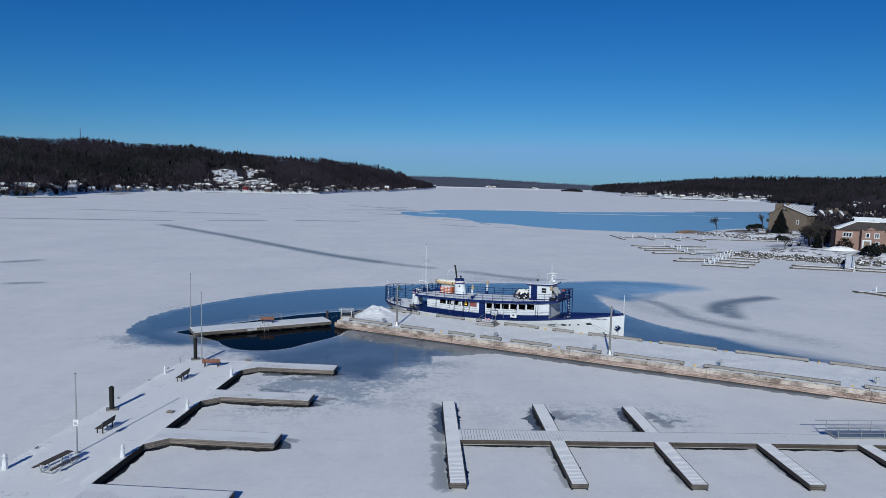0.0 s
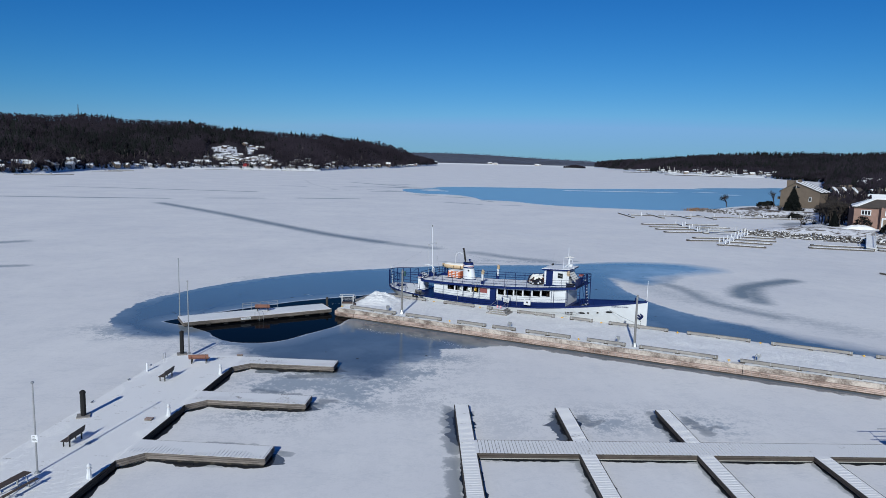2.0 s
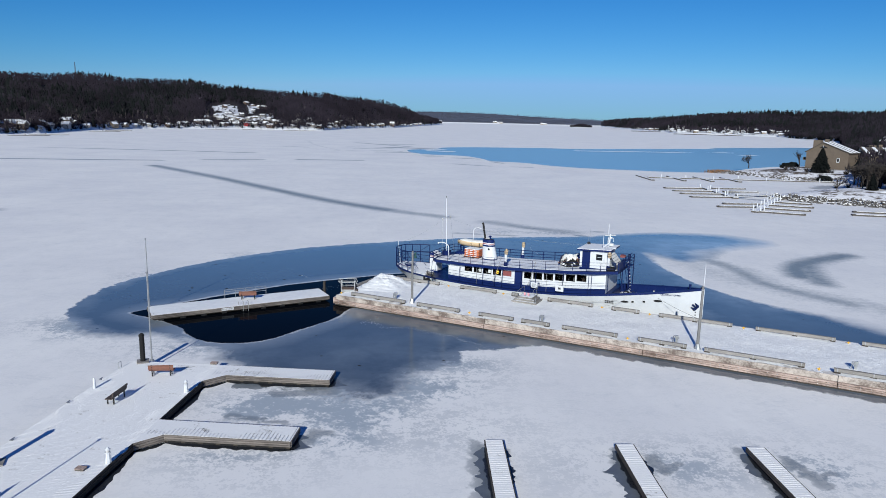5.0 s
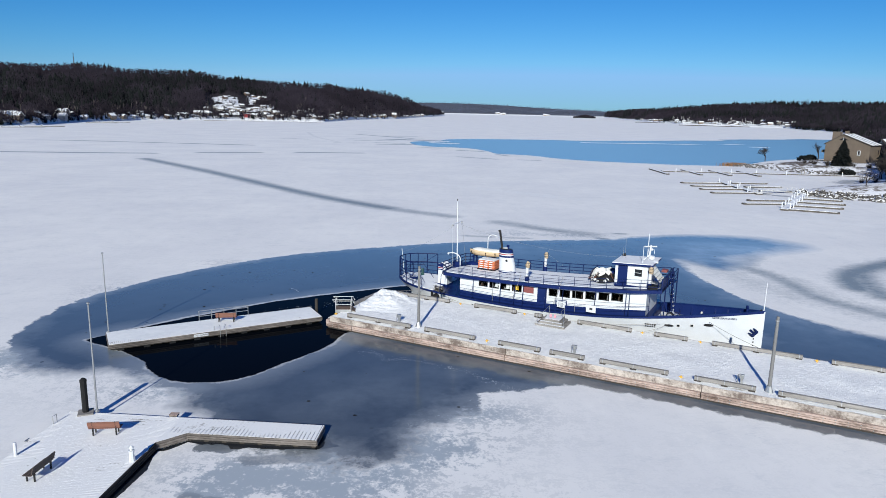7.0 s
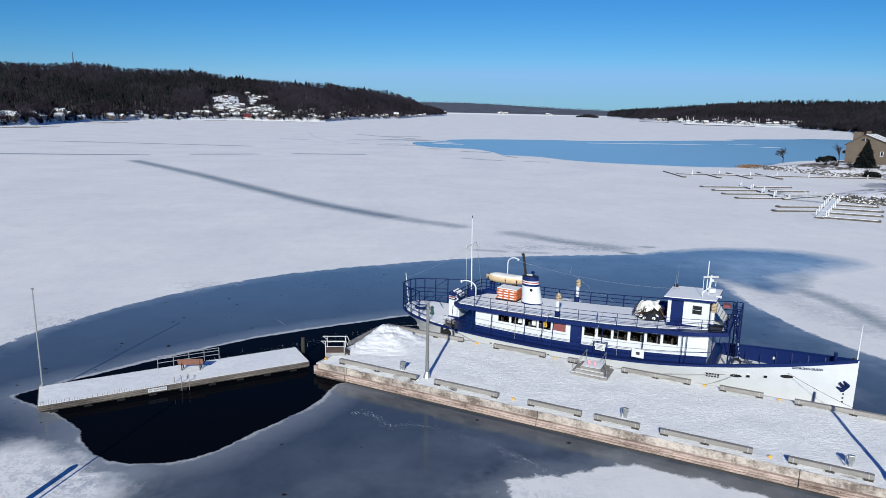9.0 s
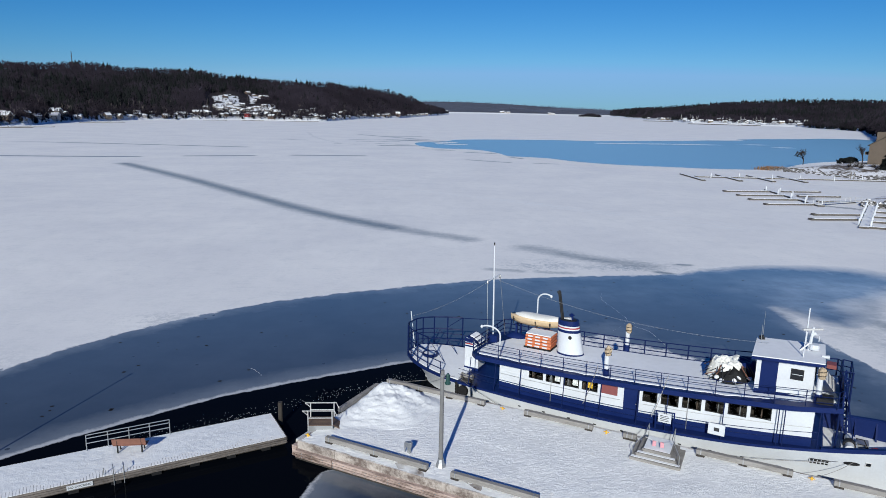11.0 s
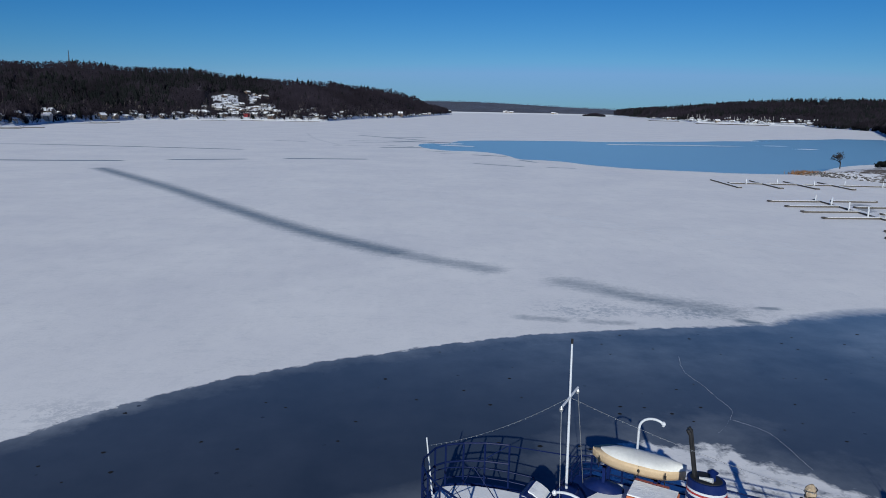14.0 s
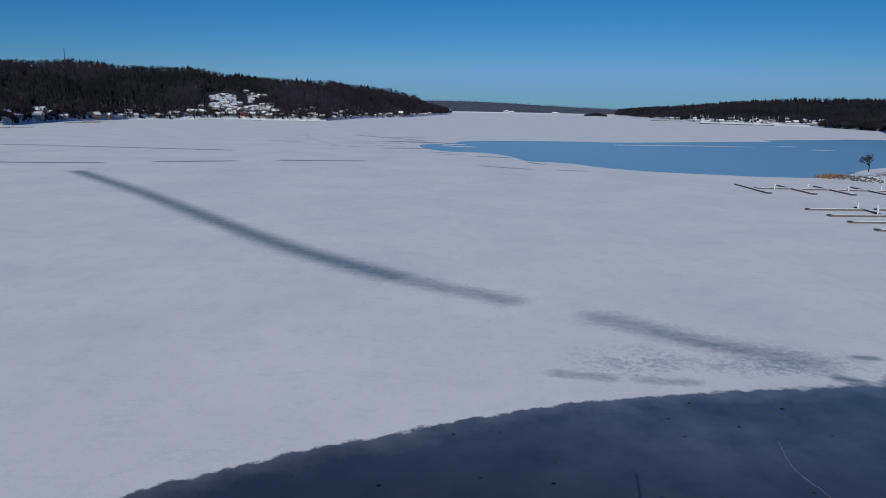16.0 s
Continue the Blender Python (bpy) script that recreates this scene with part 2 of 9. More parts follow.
def snow_on_top(mat, least=0.55):
    """Snow lying on the faces that look up."""
    nt = mat.node_tree
    bsdf = nt.nodes["Principled BSDF"]
    old = bsdf.inputs["Base Color"].links[0].from_socket
    up = node(nt, "ShaderNodeSeparateXYZ", {0: node(nt, "ShaderNodeNewGeometry").outputs["Normal"]}).outputs[2]
    patchy = noise_at(nt, 0.9, 4)
    fac = ramp(nt, calc(nt, "ADD", up, calc(nt, "MULTIPLY", patchy, 0.5)), least + 0.2, least + 0.35)
    nt.links.new(blend(nt, fac, old, (0.8, 0.81, 0.83)), bsdf.inputs["Base Color"])


snow_on_top(STONE, 0.68)
snow_on_top(CONCRETE, 0.98)
BARK = surface("grey_bark", (0.034, 0.027, 0.025), (0.018, 0.015, 0.014), 0.9, grain=3, fine=18, bump=0.5)
REED = surface("dry_reeds", (0.24, 0.125, 0.06), (0.16, 0.085, 0.042), 0.9, grain=1.5)


def woods_material(name, tones, rough=0.95):
    """Uneven tone from stand to stand and, less, from twig to twig; lit as a soft mass of fine twigs."""
    mat, nt, bsdf = shader(name)
    geo = node(nt, "ShaderNodeNewGeometry")
    stand, tree = noise_at(nt, 0.011, 3), noise_at(nt, 0.09, 2)
    fac = calc(nt, "ADD", calc(nt, "MULTIPLY", geo.outputs["Random Per Island"], 0.22), calc(nt, "ADD", calc(nt, "MULTIPLY", ramp(nt, stand, 0.38, 0.62), 0.5), calc(nt, "MULTIPLY", ramp(nt, tree, 0.35, 0.65), 0.28)))
    nt.links.new(blend(nt, fac, tones[0], tones[1]), bsdf.inputs["Base Color"])
    bsdf.inputs["Roughness"].default_value = rough
    bsdf.inputs["Specular IOR Level"].default_value = 0.05
    leaning = node(nt, "ShaderNodeVectorMath", {0: geo.outputs["Normal"], 1: (-0.3, -1.1, 0.9)}, operation="ADD").outputs[0]
    nt.links.new(node(nt, "ShaderNodeVectorMath", {0: leaning}, operation="NORMALIZE").outputs[0], bsdf.inputs["Normal"])
    return mat


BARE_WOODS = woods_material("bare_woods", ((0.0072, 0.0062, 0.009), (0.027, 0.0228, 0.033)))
# blue-grey haze of distance is painted into this base colour
DISTANT_WOODS = woods_material("hazed_woods", ((0.05, 0.062, 0.1), (0.075, 0.088, 0.13)))
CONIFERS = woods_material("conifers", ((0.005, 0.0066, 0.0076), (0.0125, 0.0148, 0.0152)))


# ---- the frozen lake: one sheet with snow, bare ice and open water ----
def spline(pts, per=6, closed=True):
    """A smooth line through a few points."""
    p = np.array(pts, float)
    n, out = len(p), []
    for k in range(n if closed else n - 1):
        a, b, c, d = (p[(k + j) % n] if closed else p[min(max(k + j, 0), n - 1)] for j in (-1, 0, 1, 2))
        for s in np.arange(per) / per:
            out.append(0.5 * (2 * b + (c - a) * s + (2 * a - 5 * b + 4 * c - d) * s * s + (3 * b - a - 3 * c + d) * s**3))
    if not closed:
        out.append(p[-1])
    return np.array(out)


def line_distance(x, y, pts, closed):
    best = np.full(x.shape, 1e9)
    q = np.vstack([pts, pts[:1]]) if closed else pts
    for (ax, ay), (bx, by) in zip(q, q[1:]):
        dx, dy = bx - ax, by - ay
        s = np.clip(((x - ax) * dx + (y - ay) * dy) / (dx * dx + dy * dy + 1e-9), 0, 1)
        best = np.minimum(best, np.hypot(x - ax - s * dx, y - ay - s * dy))
    return best


def inside(x, y, pts):
    hit = np.zeros(x.shape, bool)
    for (ax, ay), (bx, by) in zip(pts, np.roll(pts, -1, 0)):
        cross = (ay > y) != (by > y)
        hit ^= cross & (x < (bx - ax) * (y - ay) / (by - ay + 1e-12) + ax)
    return hit


def signed(x, y, pts):
    """Distance to the outline, negative inside."""
    d = line_distance(x, y, pts, True)
    return np.where(inside(x, y, pts), -d, d)


DARK_ICE = spline([(-33.6, 85.4), (-33.7, 94.5), (-29.6, 104), (-22.7, 112.8), (-13.1, 120.4), (-1, 125.8), (9, 129.4), (18, 131), (33, 132.6), (39, 135.2), (49, 137.6),
                   (59, 135.5), (63, 128.5), (56, 123.8), (48, 119.5), (42.5, 112), (38.5, 118), (37.2, 107), (37.8, 98), (40.8, 90), (45.8, 83.3), (49.5, 77.3), (55, 70),
                   (40, 72), (20, 72), (14, 74.2), (9, 73.3), (5.2, 72.6), (4.8, 70), (0.9, 68), (-0.8, 64.6), (-4, 64.2), (-8, 64.8), (-12, 65), (-12.2, 66.5), (-13, 69), (-15.2, 70.8),
                   (-15.4, 72.6), (-18.6, 74.8), (-22.2, 77.3), (-25.2, 76.6), (-28.4, 77.6), (-31, 80)])
POOL = spline([(-5.1, 86.2), (-6.3, 83.2), (-7.6, 81.0), (-9.6, 78.7), (-11.3, 76.4), (-13.4, 75.1), (-15.6, 74.9), (-17.8, 75.6), (-19.5, 77.4), (-20.7, 79.2), (-23.7, 81.9), (-26.6, 83.6), (-26.9, 84.6), (-23.1, 88.2), (-19.2, 91.6), (-14.7, 95.2),
               (-11.3, 97.4), (-4.4, 100.8), (1, 102.9), (6.5, 100.5), (12, 94), (10, 88), (3, 86), (-2, 86.5)])
BLUE_POOL = spline([(5, 455), (6.5, 421), (16.7, 401), (27.6, 398.5), (37.3, 388), (42.5, 368), (44.5, 350), (53, 346), (61, 339), (67, 326), (80, 312), (100, 304), (115, 299), (140, 303), (185, 345), (290, 400), (460, 560), (440, 650), (330, 630), (258, 584), (190, 548), (133, 524), (104, 526), (56.5, 517), (33, 503), (27, 488), (22, 475)])
STREAKS = [(spline([(-95, 283), (-61, 239.5), (-34.6, 203), (-17.4, 180), (-3, 164.5)], 6, False), 2.9, 0.98),
           (spline([(-40, 210), (-17.4, 180), (-3, 164.5), (9, 155)], 6, False), 2.6, 0.72),
           (spline([(17.5, 148.8), (20.5, 146), (23.4, 143.1), (26.2, 140.9), (29.1, 138.8), (31, 137.4)], 6, False), 2.9, 0.66), (spline([(21.5, 144.4), (24.5, 141.6), (27, 140)], 6, False), 1.7, 0.85), (spline([(10, 134.9), (12.3, 134.5), (14, 134)], 4, False), 1.0, 0.6), (spline([(16, 133.8), (18, 133.4), (20, 133.2)], 4, False), 0.9, 0.6), (spline([(31.6, 134), (32.8, 133.4)], 4, False), 0.7, 1.1), (spline([(36, 138.4), (37.4, 138.2)], 4, False), 0.6, 1.0),
           (spline([(38.5, 121.8), (41.5, 116), (42.5, 108), (45, 100), (50, 92), (58, 82)], 6, False), 4.2, 0.4), (spline([(38.5, 121.8), (41.5, 117.5), (45, 114.8)], 6, False), 2.6, 0.62), (spline([(42, 114), (47, 116), (51, 121)], 6, False), 2.2, 0.5),
           (spline([(46.2, 113), (47, 109.5), (47.3, 104.8), (46.8, 99.5), (49, 94), (52, 89)], 6, False), 2.0, 0.78), (spline([(48.2, 107), (48.3, 103), (48, 99), (51, 93), (57, 84)], 6, False), 3.2, 0.42),
           (spline([(54.5, 103), (57, 108.5), (62, 113), (71, 118)], 6, False), 2.3, 1.05),
           (spline([(55, 99), (57.5, 106), (61, 112)], 6, False), 2.2, 0.9),
           (spline([(-200, 302), (-132, 308), (-102, 312)], 4, False), 2.0, 1.25), (spline([(-86, 320), (-63, 327.6)], 4, False), 2.0, 1.25),
           (spline([(-47, 334), (-19, 337)], 4, False), 2.0, 1.25), (spline([(-183, 398), (-78, 384)], 4, False), 2.0, 1.25),
           (spline([(-76, 580), (-60, 500), (-37, 432)], 4, False), 1.6, 0.4), (spline([(-85.5, 153), (-82, 156)], 4, False), 2.6, 0.8), (spline([(-68.5, 122.4), (-64.5, 123.4)], 4, False), 1.7, 0.8),
           (spline([(-30, 458), (-6, 466)], 4, False), 1.5, 1.1), (spline([(-18, 440), (0, 430)], 4, False), 1.5, 1.0), (spline([(-36, 480), (-8, 486), (14, 500)], 4, False), 1.6, 1.1), (spline([(-40, 430), (-26, 426)], 4, False), 1.3, 0.9), (spline([(-78, 470), (-60, 462)], 4, False), 1.5, 1.0),
           (spline([(-14, 418.5), (-4, 419.5), (6, 421)], 4, False), 2.6, 1.25), (spline([(-9.5, 485), (6, 480), (22, 476)], 4, False), 4.5, 1.2), (spline([(-35, 559), (-14, 530), (6, 503)], 4, False), 3.0, 0.9), (spline([(28, 372), (40, 366)], 4, False), 1.9, 1.1),
           (spline([(24, 324), (32, 318), (39, 313.6)], 4, False), 1.5, 0.95), (spline([(49, 311.6), (57, 309.8)], 4, False), 1.3, 0.95), (spline([(8, 395), (17, 391)], 4, False), 1.8, 0.9), (spline([(14, 380), (22, 384)], 4, False), 1.6, 0.8), (spline([(-14, 534), (8, 543)], 4, False), 3.2, 0.9), (spline([(44, 345), (48, 335)], 4, False), 1.4, 1.0)]
TRACKS = [spline([(-33, 250), (-4, 223.5), (14, 208.5), (30.5, 195), (45, 181.5), (53.7, 177), (75, 159.5), (110, 140), (150, 128)], 6, False), spline([(20, 201), (36, 187), (47, 176), (60, 166.5)], 6, False)]


def steps(*runs):
    """Grid lines: (from, to, step) runs joined."""
    out = [runs[0][0]]
    for lo, hi, st in runs:
        out += list(np.arange(lo + st, hi + st * 0.5, st))
    return np.array(out)


grow = [float(v) for v in np.geomspace(60, 4700, 26)]
gx = np.concatenate([[-v for v in reversed(grow)], steps((-58, -34, 1.2), (-34, 66, 0.5), (66, 130, 1.2), (130, 200, 4)) , [240, 300, 380, 480, 620, 800, 1100, 1600, 2400, 3400, 4700]])
gx = np.unique(np.concatenate([gx, steps((-134, -58, 2.0))]))
gy = np.concatenate([[-4700, -3000, -1500, -700, -300, -120, -40, 0], steps((14, 34, 1.2), (34, 140, 0.5), (140, 400, 1.2), (400, 600, 3.0)), [640, 700, 800, 950, 1200, 1600, 2200, 3000, 4000, 4950]])
X, Y = np.meshgrid(gx, gy)


def dock_gap(x, y, a, b, wide):
    return line_distance(x, y, np.array([a, b], float), False) - wide


dark = np.minimum(signed(X, Y, DARK_ICE), 0.8 * signed(X, Y, BLUE_POOL))
# a skirt of frosted snow along the boat's far side
dark = np.maximum(dark, 0.55 - 0.75 * line_distance(X, Y, np.array([(10.5, 98.6), (16, 95.6), (24, 90.5), (31, 85.3)]), False))
SKIRT = spline([(9, 106.5), (13.2, 109), (16.9, 109), (18.4, 109.9), (19.1, 107.2), (21.3, 105.4), (24.2, 102.9), (26.5, 99), (27, 93), (24, 90.5), (16, 95.6), (10.5, 98.6)])
dark = np.maximum(dark, np.clip(-signed(X, Y, SKIRT) * 0.5, -9, 0.12))
dark = np.minimum(dark, dock_gap(X, Y, (-5.3, 86), (43, 58.9), 1.15))
# drifted snow bars across the blue bay
BARS = (((125, 491), (150, 493.5), (168, 495.5)), ((172, 496.5), (190, 496), (214, 494)), ((211, 475), (238, 473.5), (262, 477), (279, 482)), ((236, 508.5), (261, 509)), ((19, 448), (26, 444), (31, 442)), ((14, 470), (22, 463), (27, 466)))
for line in BARS:
    dark = np.maximum(dark, 1.5 - 0.42 * line_distance(X, Y, spline(line, 5, False), False))
mottle = np.zeros_like(X)
for cx, cy, rx, ry, s in ((-6.5, 61.5, 5.5, 2.2, 1.3), (0, 62.5, 4, 3, 0.8), (-2.5, 57.5, 3.0, 2.5, 0.6), (17.5, 53, 2, 2.5, 0.8), (26, 52.5, 1.5, 2.5, 0.8), (30, 138, 10, 4, 0.9), (22, 136, 8, 4, 0.5), (-10, 52.5, 4, 1.2, 0.6), (2, 66.5, 4, 3, 0.8), (46, 116, 6, 5, 0.6)):
    mottle += s * np.exp(-((X - cx) / rx) ** 2 - ((Y - cy) / ry) ** 2)
open_water = signed(X, Y, POOL)
thin = np.zeros_like(X)
for line, w, s in STREAKS:
    thin = np.maximum(thin, s * np.exp(-((line_distance(X, Y, line, False) / w) ** 2)))
# thin grey ice beside the docks; the second finger's marks paint in its shadow
gap = np.zeros_like(X)
for a, b, w in (((5.0, 55.4), (4.6, 47.6), 0.55), ((4.5, 46), (4.3, 39.2), 0.5), ((6.2, 54.9), (6.0, 51.5), 0.35), ((13.6, 54.6), (13.3, 49.5), 0.55), ((15.3, 53.6), (15.4, 52.0), 0.45), ((16.2, 52.6), (16.8, 53.0), 0.22),
                ((21.5, 54.4), (21.3, 49.5), 0.55), ((23.6, 53.2), (24.2, 50.4), 0.45), ((25.0, 51.4), (25.6, 51.8), 0.18), ((13.0, 45.5), (12.75, 39), 0.28), ((21.05, 45.2), (20.85, 39), 0.28), ((29.1, 44.9), (28.9, 38.8), 0.26),
                ((-11.0, 56.0), (-6.6, 55.4), 0.42), ((-12.2, 65.9), (-5.2, 65.7), 0.35), ((-5.9, 55.9), (-5.6, 57.4), 0.45), ((-5.3, 57.3), (-4.4, 57.4), 0.3), ((-11.4, 59.9), (-7.6, 58.9), 0.3), ((-12.6, 49.1), (-8.4, 48.5), 0.22),
                ((-7.3, 47.6), (-6.7, 47.2), 0.3), ((-12.6, 45.9), (-8.2, 45.6), 0.3), ((-9, 63.6), (-5, 63.9), 0.5), ((97, 211), (103, 221), 1.6), ((139, 233), (149, 243), 2.4), ((95, 199), (99.5, 195), 1.2), ((14, 46.0), (6, 46.2), 0.15), ((40, 45), (14, 45.8), 0.12)):
    gap = np.maximum(gap, np.exp(-(line_distance(X, Y, np.array([a, b], float), False) / (1.7 * w)) ** 2))
soft, lace = np.zeros_like(X), np.zeros_like(X)
for cx, cy, rx, ry, s in ((59, 130, 17, 11, 1), (47, 118, 8, 6, 1), (56, 82, 10, 14, 1), (-25, 77, 8, 4, 0.28), (0.5, 65.5, 6, 4, 0.26), (-14.5, 71.5, 4, 3, 0.3)):
    soft = np.maximum(soft, s * np.exp(-((X - cx) / rx) ** 2 - ((Y - cy) / ry) ** 2))
for cx, cy, rx, ry in ((-31, 80, 7, 4), (-20, 74, 7, 4), (-6, 62, 12, 5), (4, 68, 7, 5), (1, 58, 9, 5), (18, 53, 13, 4), (-9, 54, 6, 4), (30, 137, 9, 4), (-23, 113.6, 5, 2.5), (-33, 100, 2.5, 5)):
    lace = np.maximum(lace, np.exp(-((X - cx) / rx) ** 2 - ((Y - cy) / ry) ** 2))
# wind-blown snow dust on the bare ice in the east; plain paler patches elsewhere
veil = np.zeros_like(X)
for cx, cy, rx, ry, s in ((52, 125.5, 13, 7, 0.85), (44, 120, 5, 5, 0.8), (20, 125, 16, 6, 0.2), (40, 100, 5, 16, 0.35), (-1, 71, 9, 6, 0.2), (10, 76, 10, 3, 0.22), (-13, 71, 6, 4, 0.16)):
    veil = np.maximum(veil, s * np.exp(-((X - cx) / rx) ** 2 - ((Y - cy) / ry) ** 2))
# rimed, half-bare ice south of the open bay
rime = np.zeros_like(X)
for cx, cy, rx, ry, s in ((-9, 61.4, 4.0, 2.3, 1.0), (-3.5, 61, 4.5, 4.0, 0.95), (1.5, 64.5, 4.5, 3.2, 0.75), (4.5, 69.5, 4.5, 2.2, 0.55), (-3.5, 56.5, 3.0, 2.4, 0.6), (-10, 54.3, 4.0, 1.0, 0.5), (17, 52.5, 3.5, 3, 0.45), (25, 52, 3.5, 3, 0.5), (17, 137, 6, 4.5, 0.46), (27, 136, 6, 2.5, 0.5), (-29, 79.5, 5, 3.5, 0.8), (-17, 73.3, 5, 2, 0.5)):
    rime = np.maximum(rime, s * np.exp(-((X - cx) / rx) ** 2 - ((Y - cy) / ry) ** 2))
lace = np.maximum(lace, 0.18)
track = np.zeros_like(X)
for line in TRACKS:
    track = np.maximum(track, np.exp(-(((line_distance(X, Y, line, False) - 0.9) / 0.75) ** 2)))

nx, ny = len(gx), len(gy)
me = bpy.data.meshes.new("lake_ice")
idx = np.arange(nx * ny).reshape(ny, nx)
quads = np.stack([idx[:-1, :-1], idx[:-1, 1:], idx[1:, 1:], idx[1:, :-1]], -1).reshape(-1, 4)
me.vertices.add(nx * ny)
me.vertices.foreach_set("co", np.stack([X, Y, np.zeros_like(X)], -1).ravel())
me.loops.add(quads.size)
me.loops.foreach_set("vertex_index", quads.ravel())
me.polygons.add(len(quads))
me.polygons.foreach_set("loop_start", np.arange(len(quads)) * 4)
me.update(calc_edges=True)
for key, values in (("snow_edge", np.clip(dark, -8, 8) - mottle), ("open_edge", np.clip(open_water, -8, 8)), ("thin_snow", thin), ("track", track), ("softness", soft), ("lace", lace), ("gap", gap), ("veil", veil), ("rime", rime), ("north_rim", np.exp(-(line_distance(X, Y, POOL[76:109], False) / 0.58) ** 2)), ("wet", np.clip(1 - signed(X, Y, BLUE_POOL) / 3, 0, 1))):
    me.attributes.new(key, "FLOAT", "POINT").data.foreach_set("value", values.ravel().astype(np.float32))


def lake_material():
    mat, nt, snow = shader("snow_and_ice")
    out = nt.nodes["Material Output"]
    attr = lambda key: node(nt, "ShaderNodeAttribute", attribute_name=key).outputs["Fac"]
    edge, opened, thinned, ridden, softly, lacy, wet, beside, north, veiled, rimed = (attr(key) for key in ("snow_edge", "open_edge", "thin_snow", "track", "softness", "lace", "wet", "gap", "north_rim", "veil", "rime"))
    n1, n2, n3 = noise_at(nt, 0.28, 6, 0.62), noise_at(nt, 1.6, 6, 0.68), noise_at(nt, 0.05, 4, 0.5)
    n4 = noise_at(nt, 5.5, 4, 0.6)
    n5 = noise_at(nt, 0.9, 3, 0.5)
    drift = noise_at(nt, 0.5, 6, 0.62, None, (1.0, 0.35, 1.0))
    less = lambda a, b: calc(nt, "SUBTRACT", a, b)
    times = lambda a, b: calc(nt, "MULTIPLY", a, b)
    plus = lambda a, b: calc(nt, "ADD", a, b)
    # snow: broad wind-packed patches, ripples across the wind, thin grey slushy spots
    tone = ramp(nt, plus(times(n3, 0.68), plus(times(drift, 0.22), times(n2, 0.10))), 0.36, 0.62)
    col = blend(nt, tone, (0.735, 0.735, 0.755), (0.83, 0.825, 0.825))
    slush = times(ramp(nt, plus(times(n1, 0.7), times(n2, 0.3)), 0.56, 0.68), 0.22)
    col = blend(nt, slush, col, (0.60, 0.63, 0.67))
    crust = times(ramp(nt, plus(times(drift, 0.6), times(n4, 0.4)), 0.57, 0.68), 0.4)
    col = blend(nt, crust, col, (0.91, 0.91, 0.91))
    # thin grey lines paint the shade along the crust's edges
    crust_edge_shade = calc(nt, "ABSOLUTE", less(noise_at(nt, 0.42, 4, 0.6, None, (0.6, 1.5, 1.0)), 0.5))
    col = blend(nt, times(ramp(nt, crust_edge_shade, 0.022, 0.0), times(ramp(nt, n1, 0.42, 0.6), 0.4)), col, (0.62, 0.64, 0.67))
    rough_ice = times(ramp(nt, plus(times(n2, 0.4), plus(times(n1, 0.3), times(n4, 0.3))), 0.485, 0.525), times(lacy, 0.5))
    col = blend(nt, rough_ice, col, (0.40, 0.43, 0.47))
    col = blend(nt, times(ridden, times(ramp(nt, n5, 0.3, 0.62), 0.3)), col, (0.9, 0.9, 0.91))
    fibre = noise_at(nt, 0.7, 6, 0.7, None, (0.5, 1.4, 1.0))
    streaked = times(ramp(nt, plus(times(thinned, 1.15), plus(times(less(n2, 0.5), 0.7), times(less(fibre, 0.5), 0.8))), 0.2, 1.15), 0.9)
    thaw_and_shade = times(ramp(nt, plus(beside, plus(times(less(n5, 0.5), 1.5), times(less(n2, 0.5), 0.8))), 0.46, 0.70), plus(times(beside, 0.5), 0.2))
    half_bare = ramp(nt, plus(times(rimed, 0.16), plus(times(n1, 0.4), plus(times(n2, 0.4), times(n4, 0.2)))), 0.545, 0.62)
    col = blend(nt, times(half_bare, ramp(nt, rimed, 0.08, 0.55)), col, (0.36, 0.41, 0.47))
    col = blend(nt, streaked, col, (0.14, 0.195, 0.25))
    col = blend(nt, calc(nt, "MINIMUM", thaw_and_shade, 1.0), col, (0.13, 0.16, 0.195))
    nt.links.new(col, snow.inputs["Base Color"])
    snow.inputs["Roughness"].default_value = 0.65
    h = plus(drift, plus(times(n2, 0.4), times(n4, 0.14)))
    nt.links.new(node(nt, "ShaderNodeBump", {"Height": h, "Strength": 0.17, "Distance": 0.14}).outputs[0], snow.inputs["Normal"])
    # bare ice: slate, clouded grey where it froze rough
    bare = nt.nodes.new("ShaderNodeBsdfPrincipled")
    cloud = ramp(nt, plus(times(n1, 0.45), times(n3, 0.55)), 0.36, 0.66)
    icy = blend(nt, cloud, (0.021, 0.031, 0.05), (0.04, 0.052, 0.076))
    white_rim = ramp(nt, plus(edge, times(less(n1, 0.5), 5.0)), -2.2, 0.3)
    icy = blend(nt, times(white_rim, plus(times(lacy, 0.6), 0.12)), icy, (0.42, 0.45, 0.48))
    # pale frost fading out from the open water
    paled = times(ramp(nt, plus(opened, plus(times(less(n1, 0.5), 2.2), times(less(n2, 0.5), 1.0))), 2.8, 0.0), 0.42)
    icy = blend(nt, paled, icy, (0.34, 0.37, 0.41))
    holes = ramp(nt, node(nt, "ShaderNodeTexVoronoi", {"Vector": node(nt, "ShaderNodeNewGeometry").outputs["Position"], "Scale": 0.42}).outputs["Distance"], 0.068, 0.05)
    icy = blend(nt, times(times(holes, ramp(nt, n1, 0.47, 0.53)), 0.85), icy, (0.006, 0.008, 0.012))
    veil_mix = times(veiled, ramp(nt, plus(times(n1, 0.6), times(n3, 0.4)), 0.3, 0.62))
    icy = blend(nt, veil_mix, icy, (0.36, 0.42, 0.48))
